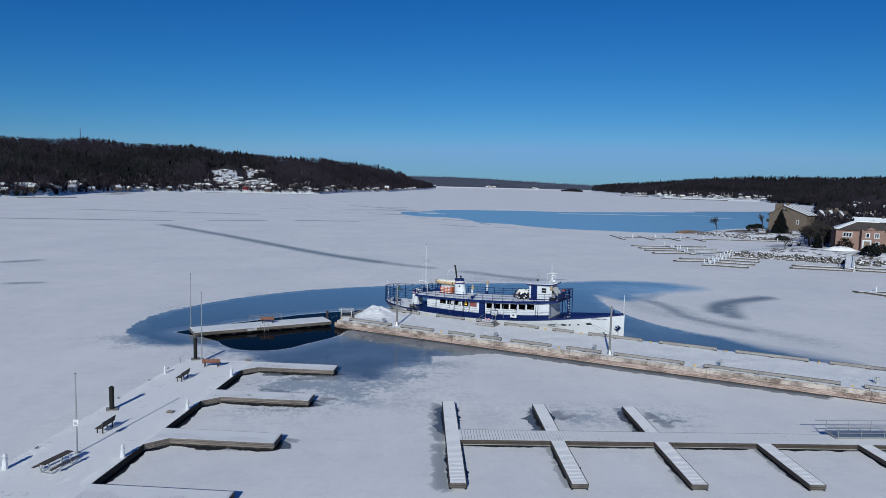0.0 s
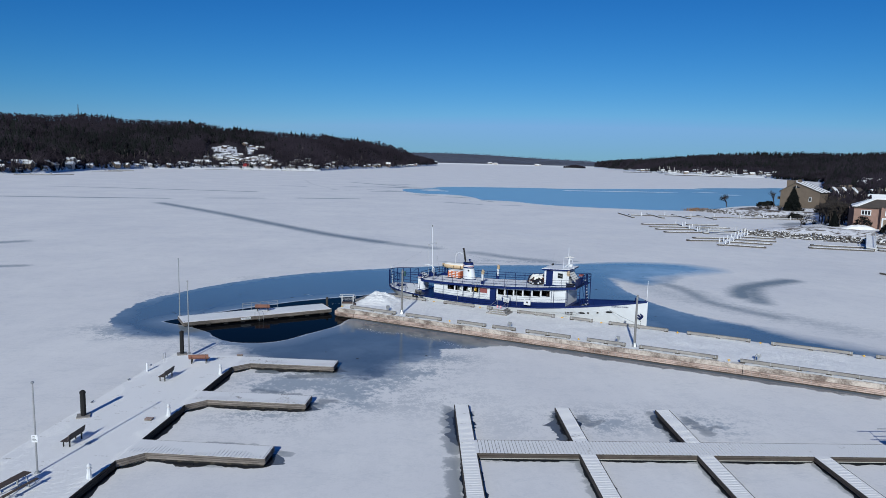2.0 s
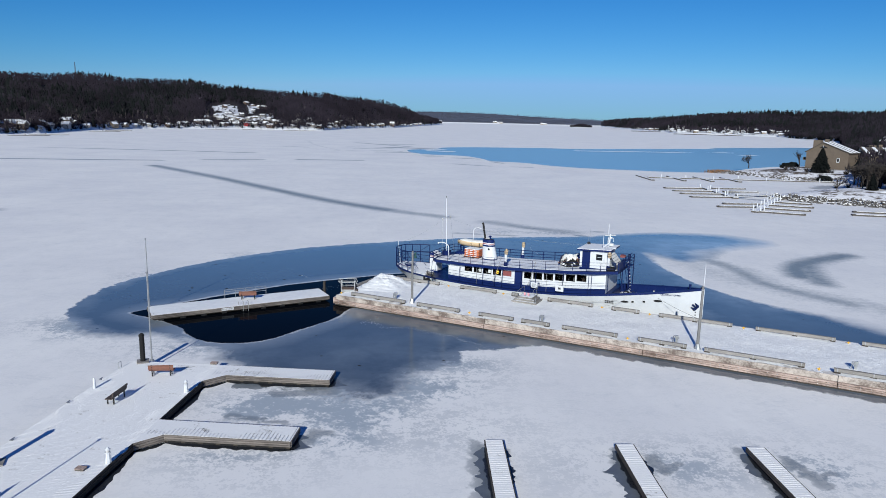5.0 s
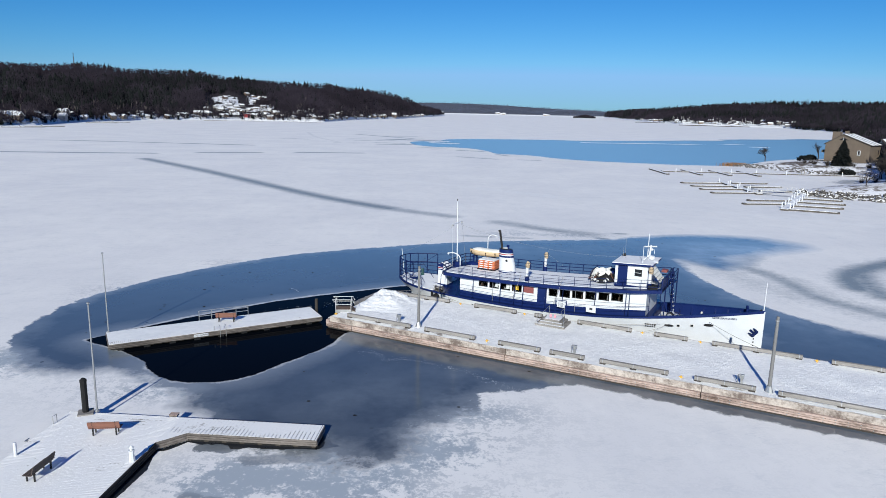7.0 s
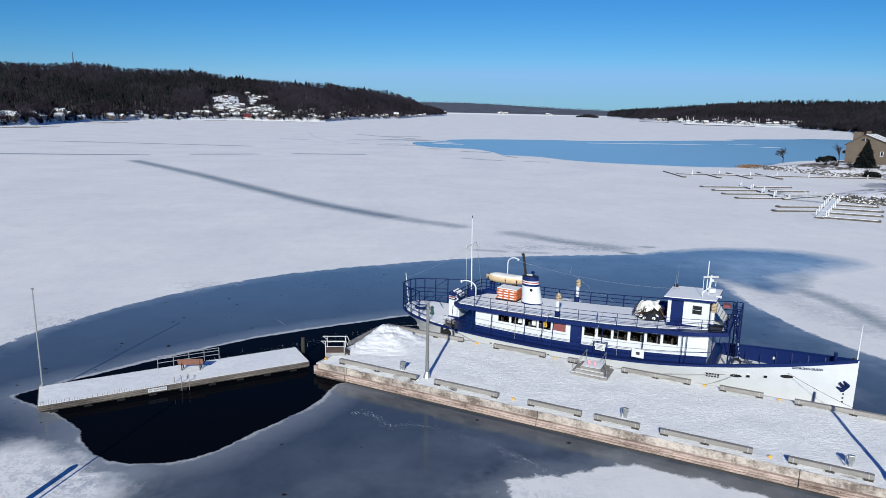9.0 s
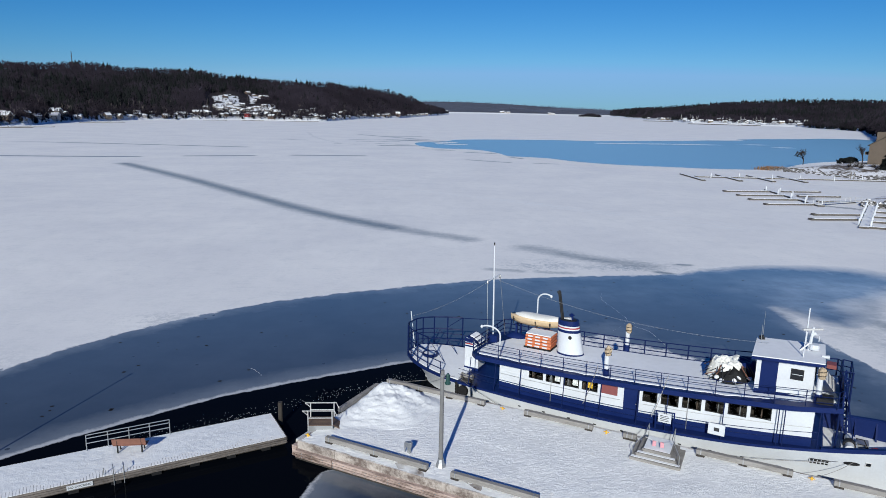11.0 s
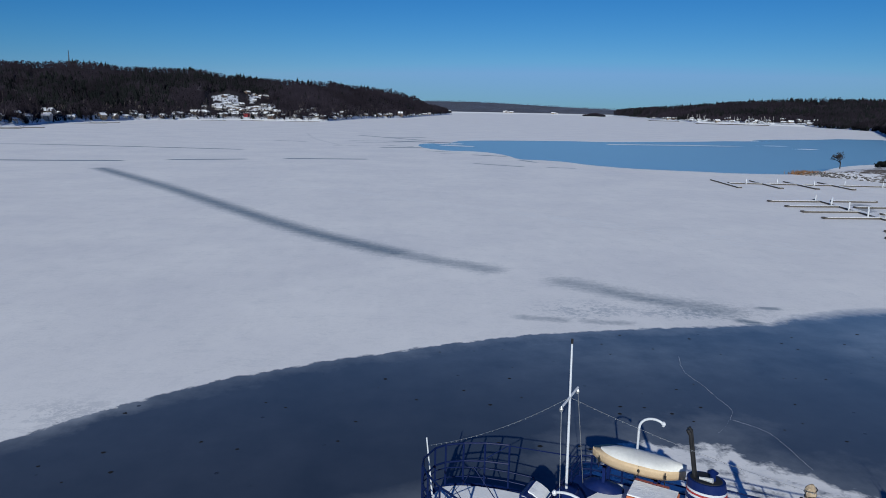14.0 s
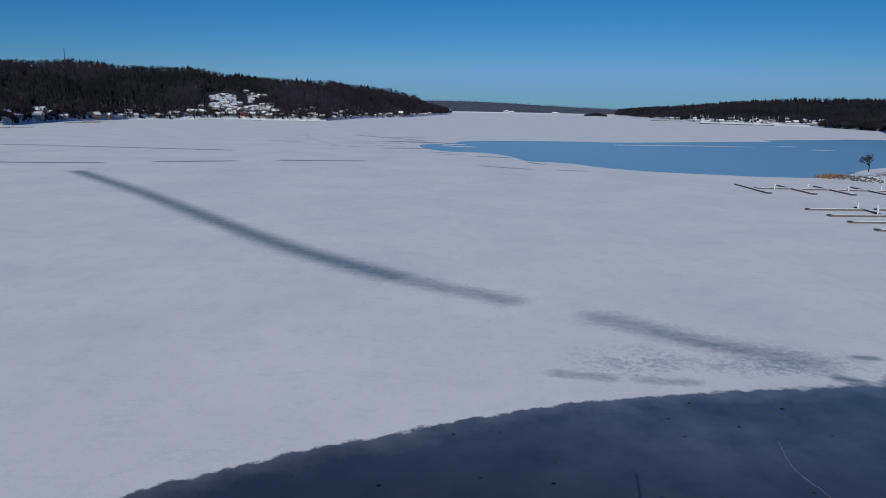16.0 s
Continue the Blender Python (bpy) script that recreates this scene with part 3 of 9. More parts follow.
    icy = blend(nt, wet, icy, (0.042, 0.1, 0.168))
    bare.inputs["Sheen Tint"].default_value = (0.62, 0.82, 1.0, 1)
    nt.links.new(icy, bare.inputs["Base Color"])
    bare.inputs["IOR"].default_value = 1.42
    bare.inputs["Sheen Weight"].default_value, bare.inputs["Sheen Roughness"].default_value = 0.26, 0.35      # a film of fine frost
    nt.links.new(plus(plus(times(n2, 0.12), 0.07), times(wet, 0.06)), bare.inputs["Roughness"])
    nt.links.new(node(nt, "ShaderNodeBump", {"Height": n2, "Strength": 0.05, "Distance": 0.03}).outputs[0], bare.inputs["Normal"])
    # open water
    water = nt.nodes.new("ShaderNodeBsdfPrincipled")
    water.inputs["Base Color"].default_value = (0.002, 0.003, 0.005, 1)
    water.inputs["Roughness"].default_value, water.inputs["IOR"].default_value = 0.04, 1.055
    ripple = noise_at(nt, 3.0, 3, 0.5)
    nt.links.new(node(nt, "ShaderNodeBump", {"Height": ripple, "Strength": 0.15, "Distance": 0.02}).outputs[0], water.inputs["Normal"])
    # the snow's edge: crisp and nibbled, lacy in the south, blown soft in the east
    wobble = plus(times(less(n1, 0.5), 1.1), plus(times(less(n5, 0.5), 0.75), times(less(n4, 0.5), 0.12)))
    lacework = times(times(lacy, 0.72), plus(times(less(n1, 0.5), 2.5), plus(times(less(n5, 0.5), 3.0), plus(times(less(n2, 0.5), 2.6), times(less(n4, 0.5), 1.4)))))
    wide = plus(times(softly, 3.6), plus(times(lacy, -0.04), 0.14))
    streaky = times(less(n1, 0.5), times(softly, 3.0))
    level = plus(plus(edge, wobble), plus(streaky, lacework))
    gone = node(nt, "ShaderNodeMapRange", {"Value": calc(nt, "DIVIDE", level, wide), "From Min": 1.0, "From Max": -1.0, "To Min": 0.0, "To Max": 1.0}).outputs[0]
    # a thin, broken frosted rim round the open water
    shore = plus(opened, plus(times(less(n2, 0.5), 0.5), times(less(n1, 0.5), 0.5)))
    rim = times(ramp(nt, plus(shore, times(less(n1, 0.45), 1.6)), 0.36, 0.02), plus(times(n4, 1.1), -0.1))
    rim = calc(nt, "MAXIMUM", rim, times(ramp(nt, plus(north, plus(times(less(n5, 0.5), 0.9), times(less(n4, 0.5), 0.5))), 0.42, 0.8), 0.5))
    gone = calc(nt, "SUBTRACT", gone, rim, True)
    mix1 = node(nt, "ShaderNodeMixShader", {0: gone, 1: snow.outputs[0], 2: bare.outputs[0]})
    mix2 = node(nt, "ShaderNodeMixShader", {0: ramp(nt, shore, 0.06, -0.06), 1: mix1.outputs[0], 2: water.outputs[0]})
    nt.links.new(mix2.outputs[0], out.inputs["Surface"])
    return mat


me.materials.append(lake_material())
tagged(new("lake_ice", me), "frozen lake under wind-packed snow, with bare dark ice and open water", "lake", kind="structure")


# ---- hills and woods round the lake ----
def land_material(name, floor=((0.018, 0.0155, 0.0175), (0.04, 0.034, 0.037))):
    mat, nt, bsdf = shader(name)
    n1, n2 = noise_at(nt, 0.02, 5, 0.6), noise_at(nt, 0.2, 5, 0.6)
    fac = ramp(nt, calc(nt, "ADD", calc(nt, "MULTIPLY", n1, 0.6), calc(nt, "MULTIPLY", n2, 0.4)), 0.42, 0.62)
    low = node(nt, "ShaderNodeSeparateXYZ", {0: node(nt, "ShaderNodeNewGeometry").outputs["Position"]}).outputs[2]
    litter = blend(nt, fac, *floor)
    shore = ramp(nt, calc(nt, "ADD", low, calc(nt, "MULTIPLY", n2, 3.0)), 7.5, 5.0)
    nt.links.new(blend(nt, shore, litter, (0.74, 0.76, 0.8)), bsdf.inputs["Base Color"])
    bsdf.inputs["Roughness"].default_value = 0.9
    bsdf.inputs["Specular IOR Level"].default_value = 0.1
    return mat


BIRCH = surface("birch_bark", (0.105, 0.092, 0.09), (0.06, 0.052, 0.052), 0.9, grain=0.5, bump=0.1)
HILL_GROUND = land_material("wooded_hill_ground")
# floor tones lifted towards blue-grey to paint haze over the far ridge
HAZED_GROUND = land_material("hazed_forest_floor", ((0.06, 0.066, 0.088), (0.10, 0.108, 0.135)))


def at_bearing(table, a):
    """A value by bearing, between given bearings (degrees from +y, clockwise)."""
    return np.interp(a, [row[0] for row in table], [row[1] for row in table])


def far_land(name, label, shore, sky_line, depth, eye_y=85.0, ground=HILL_GROUND):
    """A shore that rises to a ridge. shore: bearing and distance; sky_line: bearing and the ridge's angle, seen from (0, eye_y, 20)."""
    lo, hi = shore[0][0], shore[-1][0]
    bearings = np.arange(lo, hi + 0.01, 0.25)
    fr = np.array([0, 0.02, 0.05, 0.1, 0.2, 0.35, 0.5, 0.65, 0.8, 0.92, 1.0, 1.2, 1.6])
    rows = []
    for j, s in enumerate(fr):
        row = []
        for b in bearings:
            r0 = at_bearing(shore, b)
            d = at_bearing(depth, b)
            top = 20 + (r0 + d) * math.tan(radians(at_bearing(sky_line, b))) - 11
            r = r0 + d * s
            k = min(s, 1.0)
            h = 1.5 * (s > 0) + (top - 1.5) * (k**0.9 if s else 0) if s <= 1 else top * (1 - 0.6 * (s - 1))
            h += 4 * k * (1 - k) * noise.noise(Vector((b * 0.5, s * 3, 1.7))) * 12
            if s == 0:
                h = -0.3
            row.append((r * math.sin(radians(b)), eye_y + r * math.cos(radians(b)), h))
        rows.append(row)
    ob = part(name, Shape().strip(rows), ground, None, smooth=True)
    tagged(ob, label, "hill", kind="structure")
    grid = np.array(rows)

    def spot(b, s):
        """A place on the land by bearing and share of its depth."""
        j = min(int(np.searchsorted(fr, s, side="right")) - 1, len(fr) - 2)
        k = min(max((b - lo) / 0.25, 0), len(bearings) - 1.001)
        i, t1, t2 = int(k), k - int(k), (s - fr[j]) / (fr[j + 1] - fr[j])
        return (grid[j, i] * (1 - t1) + grid[j, i + 1] * t1) * (1 - t2) + (grid[j + 1, i] * (1 - t1) + grid[j + 1, i + 1] * t1) * t2

    return spot


def bare_tree_cloud(places, rng, twigs=26):
    """Leafless trees far off: a thin trunk and an egg-shaped crown of many fine upright twig sprays each."""
    v, f = [], []
    for x, y, z, h in places:
        b = len(v)
        w = 0.016 * h
        v += [(x - w, y, z - 1), (x + w, y, z - 1), (x, y, z + h * 0.8)]
        f.append((b, b + 1, b + 2))
        wide = rng.uniform(0.26, 0.4)
        for _ in range(twigs):
            a, r, up = rng.uniform(0, 6.283), math.sqrt(rng.random()), rng.uniform(-1, 1)
            q = math.sqrt(max(0.05, 1 - up * up)) * r * wide * h
            cx, cy, cz = x + q * math.cos(a), y + q * math.sin(a), z + h * (0.62 + 0.34 * up)
            g = h * rng.uniform(0.022, 0.05)
            k = rng.uniform(1.6, 3.4)
            lean = q * 0.25
            s = len(v)
            v += [(cx - g, cy + rng.uniform(-g, g), cz - g * k), (cx + g, cy + rng.uniform(-g, g), cz - rng.uniform(0.2, 0.9) * g), (cx + lean * math.cos(a) + rng.uniform(-0.7, 0.7) * g, cy, cz + g * k)]
            f.append((s, s + 1, s + 2))
    return v, f


def conifer_cloud(places, rng, tiers=5, n=7):
    v, f = [], []
    for x, y, z, h in places:
        w = h * rng.uniform(0.2, 0.34)
        for t in range(tiers):
            s = len(v)
            zb, zt = z + h * (0.08 + 0.84 * t / tiers), z + h * min(0.08 + 0.84 * (t + 1.7) / tiers, 1.0)
            r = w * (1 - t / tiers) + 0.05 * h * (t < tiers - 1)
            a0 = rng.uniform(0, 6)
            for k in range(n):
                q = r * rng.uniform(0.65, 1.15)
                v.append((x + q * math.cos(a0 + 6.283 * k / n), y + q * math.sin(a0 + 6.283 * k / n), zb - rng.uniform(0, 0.06) * h))
            v.append((x, y, zt))
            f += [(s + k, s + (k + 1) % n, s + n) for k in range(n)]
    return v, f


def cloud_object(name, made, material, label):
    me = bpy.data.meshes.new(name)
    me.from_pydata(made[0], [], made[1])
    me.materials.append(material)
    return tagged(new(name, me), label, "woods", kind="stuff")


LEFT_SHORE = [(-62, 420), (-48, 480), (-36, 560), (-30, 610), (-27, 720), (-22, 830), (-18, 880), (-14, 925), (-10, 905), (-7, 910), (-4, 1130), (-0.3, 1365), (2.2, 1905), (3.6, 2300)]
LEFT_SKY = [(-62, 2.9), (-29.7, 2.72), (-25.5, 2.84), (-20.7, 2.76), (-16.9, 2.7), (-14.6, 2.42), (-11.2, 2.04), (-8.1, 2.1), (-4.9, 1.84), (-1.2, 1.47), (0.7, 0.85), (1.9, 0.3), (3.6, 0.05)]
LEFT_DEPTH = [(-62, 420), (-30, 520), (-15, 560), (-5, 520), (0, 400), (2.2, 240), (3.6, 120)]
left_spot = far_land("wooded_hill", "long wooded hill above the snowy western shore", LEFT_SHORE, LEFT_SKY, LEFT_DEPTH)
FAR_SHORE = [(1.0, 3550), (6, 3600), (12, 3650), (17, 3700), (22, 3700)]
FAR_SKY = [(1.0, 0.7), (2.8, 0.72), (5, 0.72), (8.2, 0.63), (12.8, 0.42), (17, 0.3), (22, 0.3)]
FAR_DEPTH = [(1.0, 700), (22, 700)]
far_spot = far_land("distant_ridge", "low blue-grey wooded ridge closing the lake", FAR_SHORE, FAR_SKY, FAR_DEPTH, ground=HAZED_GROUND)
RIGHT_SHORE = [(16.8, 3300), (18.5, 2500), (20.5, 1900), (23.3, 1600), (27, 1500), (31, 1400), (33, 1260), (35.6, 1120), (36.6, 800), (38, 540), (42, 490), (47, 500), (56, 420), (66, 300)]
RIGHT_SKY = [(16.8, 0.25), (19, 0.45), (21.2, 0.6), (24.1, 0.85), (26.8, 1.08), (29.5, 1.27), (32.1, 1.3), (35.4, 1.32), (44, 1.5), (66, 1.8)]
RIGHT_DEPTH = [(16.8, 300), (20.5, 420), (27, 520), (31, 680), (33, 860), (35.6, 900), (36.6, 1150), (38, 1350), (42, 1300), (50, 900), (66, 900)]
right_spot = far_land("eastern_hill", "low dark wooded hill behind a snowy marina shore", RIGHT_SHORE, RIGHT_SKY, RIGHT_DEPTH)

rng = random.Random(7)
bare, firs, paled = [], [], []


def in_village(b, s):
    """The open slope of the village on the western shore."""
    return (-16.6 < b < -13.2 and s < 0.46) or (-14.4 < b < -10.9 and s < 0.22) or (-13.3 < b < -11.6 and 0.4 < s < 0.58) or (-13.4 < b < -12.2 and s < 0.5)


for spot, lo, hi, count in ((left_spot, -44, 3.2, 12500), (far_spot, 1, 22, 5200), (right_spot, 17, 52, 10500)):
    for _ in range(count):
        b, s = rng.uniform(lo, hi), rng.uniform(0.0, 1.02) ** 0.9
        if s < 0.012 or (s < 0.07 and rng.random() < 0.12):
            continue
        x, y, z = spot(b, s)
        if spot is left_spot and in_village(b, s):
            if rng.random() < 0.26:
                bare.append((x, y, z, rng.uniform(3.5, 6.5)))
            continue
        # far ridge trees join the cloud that has haze in its colour
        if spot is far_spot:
            paled.append((x, y, z, rng.uniform(7, 10)))
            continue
        grove = noise.noise(Vector((x * 0.004, y * 0.004, 3.0)))
        share = 0.5 if grove > 0.12 else 0.03
        if spot is left_spot:
            if b < -19 and 0.1 < s < 0.75:
                share = max(share, 0.55 if grove > -0.1 else 0.12)
            if b > -8:
                share *= 0.35
            if s > 0.86:
                share *= 0.15
        # more dark firs here put the hill's backlit dimness into its colour
        elif b > 32:
            share = 0.55
        elif s > 0.8:
            share = max(share, 0.22)
        if rng.random() < share:
            firs.append((x, y, z, rng.uniform(7, 12) + (4 if rng.random() < 0.08 else 0)))
        else:
            bare.append((x, y, z, rng.uniform(7, 11.5) * (1.0 + 0.45 * noise.noise(Vector((x * 0.012, y * 0.012, 9))))))
# clumps of tall pines that stand over the skyline
for b, s, n_ in ((-25.3, 0.98, 4), (-23.6, 0.98, 5), (-17.6, 0.97, 8), (-13.5, 0.95, 14), (-12.6, 0.95, 10), (-8.6, 0.95, 6), (-6.0, 0.96, 6), (-3.6, 0.95, 5), (-2.0, 0.9, 4), (22, 0.9, 12), (24.5, 0.9, 14), (27.5, 0.92, 14), (30, 0.92, 14)):
    for _ in range(n_):
        x, y, z = left_spot(b + rng.gauss(0, 0.35), min(1.0, s + rng.gauss(0, 0.02))) if b < 10 else right_spot(b + rng.gauss(0, 0.8), min(1.0, s + rng.gauss(0, 0.04)))
        firs.append((x, y, z, rng.uniform(11, 17)))
# extra trees low on the eastern hill, thick with firs to darken its colour
for _ in range(9000):
    b, s = rng.uniform(31.5, 50), rng.uniform(0.004, 0.5) ** 1.25
    x, y, z = right_spot(b, s)
    (firs if rng.random() < 0.4 else bare).append((x, y, z, rng.uniform(5, 10)))
for _ in range(1500):
    b, s = rng.uniform(-44, -17) if rng.random() < 0.6 else rng.uniform(-17, 1.5), rng.uniform(0.003, 0.05)
    x, y, z = left_spot(b, s)
    (firs if rng.random() < 0.12 else bare).append((x, y, z, rng.uniform(3.5, 8)))
for _ in range(130):
    x, y, z = left_spot(rng.uniform(-17, -8), rng.uniform(0.05, 0.3))
    (firs if rng.random() < 0.2 else bare).append((x, y, z, rng.uniform(3.5, 7)))
for _ in range(330):
    bb, rr = rng.uniform(14.35, 16.15), 2700 + rng.uniform(-20, 20)
    tall = 1.0 - 0.55 * abs(bb - 15.3) / 0.9
    (firs if rng.random() < 0.3 else bare).append((rr * math.sin(radians(bb)), 85 + rr * math.cos(radians(bb)), 0.8, rng.uniform(10, 16) * tall))
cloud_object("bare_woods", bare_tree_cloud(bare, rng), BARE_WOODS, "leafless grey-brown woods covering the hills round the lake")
cloud_object("distant_woods", bare_tree_cloud(paled, rng, 14), DISTANT_WOODS, "bare woods on the distant ridge, blue-grey with painted haze")
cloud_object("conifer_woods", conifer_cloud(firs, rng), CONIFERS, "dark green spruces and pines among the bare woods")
birches = Shape()
for _ in range(420):
    b = rng.uniform(-42, 1)
    x, y, z = left_spot(b, rng.uniform(0.004, 0.12 if rng.random() < 0.7 else 0.3))
    h = rng.uniform(6, 13)
    lean = rng.uniform(-1, 1)
    birches.rod((x, y, z - 0.5), (x + lean, y, z + h * 0.75), 0.24, 0.1, 4)
    for _ in range(3):
        k = rng.uniform(0.35, 0.65)
        birches.rod((x + lean * k / 0.75, y, z + h * k), (x + lean + rng.uniform(-2.2, 2.2), y + rng.uniform(-1, 1), z + h * (k + 0.3)), 0.13, 0.05, 3)
tagged(part("birch_trunks", birches, BIRCH, None), "pale grey birch trunks along the wooded shore", "birches", kind="stuff")
islet = Shape()
islet.lathe([(1.0, -0.3), (0.95, 0.6), (0.6, 1.6), (0.1, 2.0)], 24, (2700 * math.sin(radians(15.3)), 85 + 2700 * math.cos(radians(15.3)), 0), 52, 24)
tagged(part("islet", islet, HILL_GROUND, None), "small wooded islet far out on the frozen lake", "islet", kind="structure")

# radio tower on the western ridge
tx, ty, tz = left_spot(-25.75, 0.98)
tower = thing("radio_tower", pose(tx, ty, tz), "slender lattice radio tower on the wooded ridge", "tower")
th = 29.0
for k in range(3):
    a = 2 * math.pi * k / 3
    part("tower_leg", Shape().rod((1.3 * math.cos(a), 1.3 * math.sin(a), 0), (0.35 * math.cos(a), 0.35 * math.sin(a), th), 0.2, 0.14, 5), DARK_STEEL, tower)
brace = Shape()
for j in range(12):
    for k in range(3):
        a, b = 2 * math.pi * k / 3, 2 * math.pi * (k + 1) / 3
        r0, r1 = 1.3 - 0.95 * j / 12, 1.3 - 0.95 * (j + 1) / 12
        brace.rod((r0 * math.cos(a), r0 * math.sin(a), th * j / 12), (r1 * math.cos(b), r1 * math.sin(b), th * (j + 1) / 12), 0.1, n=4)
part("lattice", brace, DARK_STEEL, tower)
part("antenna_panel", Shape().box(-0.7, 0.7, -0.7, 0.7, th - 9, th - 8), DARK_STEEL, tower)
part("antenna_panel", Shape().box(-0.6, 0.6, -0.6, 0.6, th - 15, th - 14.2), DARK_STEEL, tower)


# ---- houses ----
def siding(name, base, other):
    return surface(name, base, other, 0.8, grain=0.4, fine=5, bump=0.15, deep=0.03)


SIDINGS = [siding("white_siding", (0.32, 0.31, 0.30), (0.25, 0.24, 0.235)), siding("grey_siding", (0.14, 0.14, 0.145), (0.11, 0.11, 0.115)), siding("brown_siding", (0.13, 0.09, 0.07), (0.10, 0.07, 0.055)),
           siding("tan_siding", (0.20, 0.155, 0.115), (0.16, 0.125, 0.095)), siding("red_siding", (0.42, 0.03, 0.035), (0.35, 0.03, 0.03))]
SHINGLE = surface("dark_shingles", (0.05, 0.042, 0.038), (0.085, 0.07, 0.06), 0.9, grain=0.8, fine=8, bump=0.4, deep=0.03)


def gable_house(w, d, h, rise, wall_mat, roof_mat, label, over=0.5, windows=3):
    ho = thing("house", pose(0, 0, -500), label, "house", "lakeside houses")
    v = [(-w / 2, -d / 2), (w / 2, -d / 2), (w / 2, d / 2), (-w / 2, d / 2)]
    wall = Shape().prism(v, -1.5, h)
    wall.add([(-w / 2, -d / 2, h), (-w / 2, d / 2, h), (-w / 2, 0, h + rise)], [(0, 2, 1)])
    wall.add([(w / 2, -d / 2, h), (w / 2, d / 2, h), (w / 2, 0, h + rise)], [(0, 1, 2)])
    part("wall", wall, wall_mat, ho)
    roof = Shape()
    for s in (-1, 1):
        y1, z1 = s * (d / 2 + over), h - over * rise / (d / 2)
        p = [(-w / 2 - over, 0, h + rise), (w / 2 + over, 0, h + rise), (w / 2 + over, y1, z1), (-w / 2 - over, y1, z1)]
        q = [(a, b, c + 0.35) for a, b, c in p]
        roof.add(p + q, [(3, 2, 1, 0), (4, 5, 6, 7), (0, 1, 5, 4), (1, 2, 6, 5), (2, 3, 7, 6), (3, 0, 4, 7)])
    part("roof", roof, roof_mat, ho)
    part("chimney", Shape().box(w * 0.2, w * 0.2 + 0.8, -0.4, 0.4, h, h + rise + 1.2), SHINGLE, ho)
    for k in range(windows):
        x = -w / 2 + w * (k + 0.5) / windows
        win = part("window", Shape().box(x - 0.85, x + 0.85, -d / 2 - 0.10, -d / 2 - 0.02, h * 0.42, h * 0.42 + 1.3), WHITE, ho)
        part("pane", Shape().box(x - 0.7, x + 0.7, -d / 2 - 0.13, -d / 2 - 0.06, h * 0.42 + 0.12, h * 0.42 + 1.18), PANE, win)
    part("door", Shape().box(w * 0.38, w * 0.38 + 1.0, -d / 2 - 0.08, -d / 2, 0, 2.1), SIDINGS[2], ho)
    return ho


HOUSES = [gable_house(13, 9, 4.2, 2.6, SIDINGS[0], ROOF_SNOW, "white-sided lakeside house with a snow-covered gable roof"),
          gable_house(15, 9, 3.6, 2.2, SIDINGS[1], ROOF_SNOW, "long grey lakeside house with a snow-covered roof"),
          gable_house(12, 10, 5.6, 3.0, SIDINGS[2], ROOF_SNOW, "brown two-storey house with a snowy roof on the shore"),
          gable_house(14, 10, 4.5, 3.0, SIDINGS[3], ROOF_SNOW, "tan house with a steep snow-covered roof among trees"),
          gable_house(11, 8, 3.2, 2.0, SIDINGS[0], ROOF_SNOW, "small white cottage under a snowy roof by the lake"),
          gable_house(17, 10, 4.6, 2.4, SIDINGS[4], SIDINGS[4], "bright red boathouse with a red roof at the shore")]
rng = random.Random(21)
spots = [(-13.4, 0.03, 5, 5)]
for b in np.arange(-41, 2.0, 0.42):
    b = float(b) + rng.uniform(-0.25, 0.25)
    if -13.8 < b < -13.0 or rng.random() < 0.22:
        continue
    spots.append((b, rng.uniform(0.012, 0.05), rng.randrange(5), rng.uniform(-30, 30)))
for _ in range(26):
    spots.append((rng.uniform(-17, -4), rng.uniform(0.07, 0.14), rng.randrange(5), rng.uniform(-40, 40)))
for b, s in ((-15.9, 0.16), (-15.2, 0.14), (-14.8, 0.2), (-14.2, 0.17), (-13.7, 0.22), (-13.2, 0.13), (-12.6, 0.16), (-12.0, 0.2), (-11.5, 0.15), (-15.0, 0.34), (-13.2, 0.5), (-12.7, 0.52), (-12.2, 0.5), (-11.8, 0.48), (-12.7, 0.34), (-11.3, 0.3)):
    spots.append((b, s, rng.randrange(5), rng.uniform(-30, 30)))
for n_, (b, s, k, turn) in enumerate(spots):
    x, y, z = left_spot(b, s)
    q = rng.uniform(0.4, 0.78) if s < 0.1 else rng.uniform(0.42, 0.66)
    copy_thing(HOUSES[k], pose(x, y, z + 0.4, 0, 0, -b + turn * 1.8) @ Matrix.Diagonal((q * rng.uniform(0.7, 1.1), q, q * rng.uniform(0.85, 1.25), 1)))
for _ in range(30):
    b, s = rng.uniform(19.5, 32), rng.uniform(0.02, 0.10)
    x, y, z = right_spot(b, s)
    copy_thing(HOUSES[rng.randrange(5)], pose(x, y, z + 0.4, 0, 0, -b + rng.uniform(-40, 40)) @ Matrix.Scale(0.7, 4))
for _ in range(18):
    b, s = rng.uniform(38.8, 46), rng.uniform(0.02, 0.07)
    x, y, z = right_spot(b, s)
    copy_thing(HOUSES[rng.randrange(5)], pose(x, y, z + 0.6, 0, 0, -b + rng.uniform(-40, 40)) @ Matrix.Scale(0.8, 4))
for _ in range(9):
    b, s = rng.choice((rng.gauss(8.3, 0.5), rng.gauss(12.2, 0.3), rng.uniform(3, 4))), rng.uniform(0.02, 0.05)
    x, y, z = far_spot(b, s)
    copy_thing(HOUSES[rng.randrange(5)], pose(x, y, z + 0.6, 0, 0, -b))
for ho in HOUSES:
    for o in (*ho.children_recursive, ho):
        bpy.data.objects.remove(o)

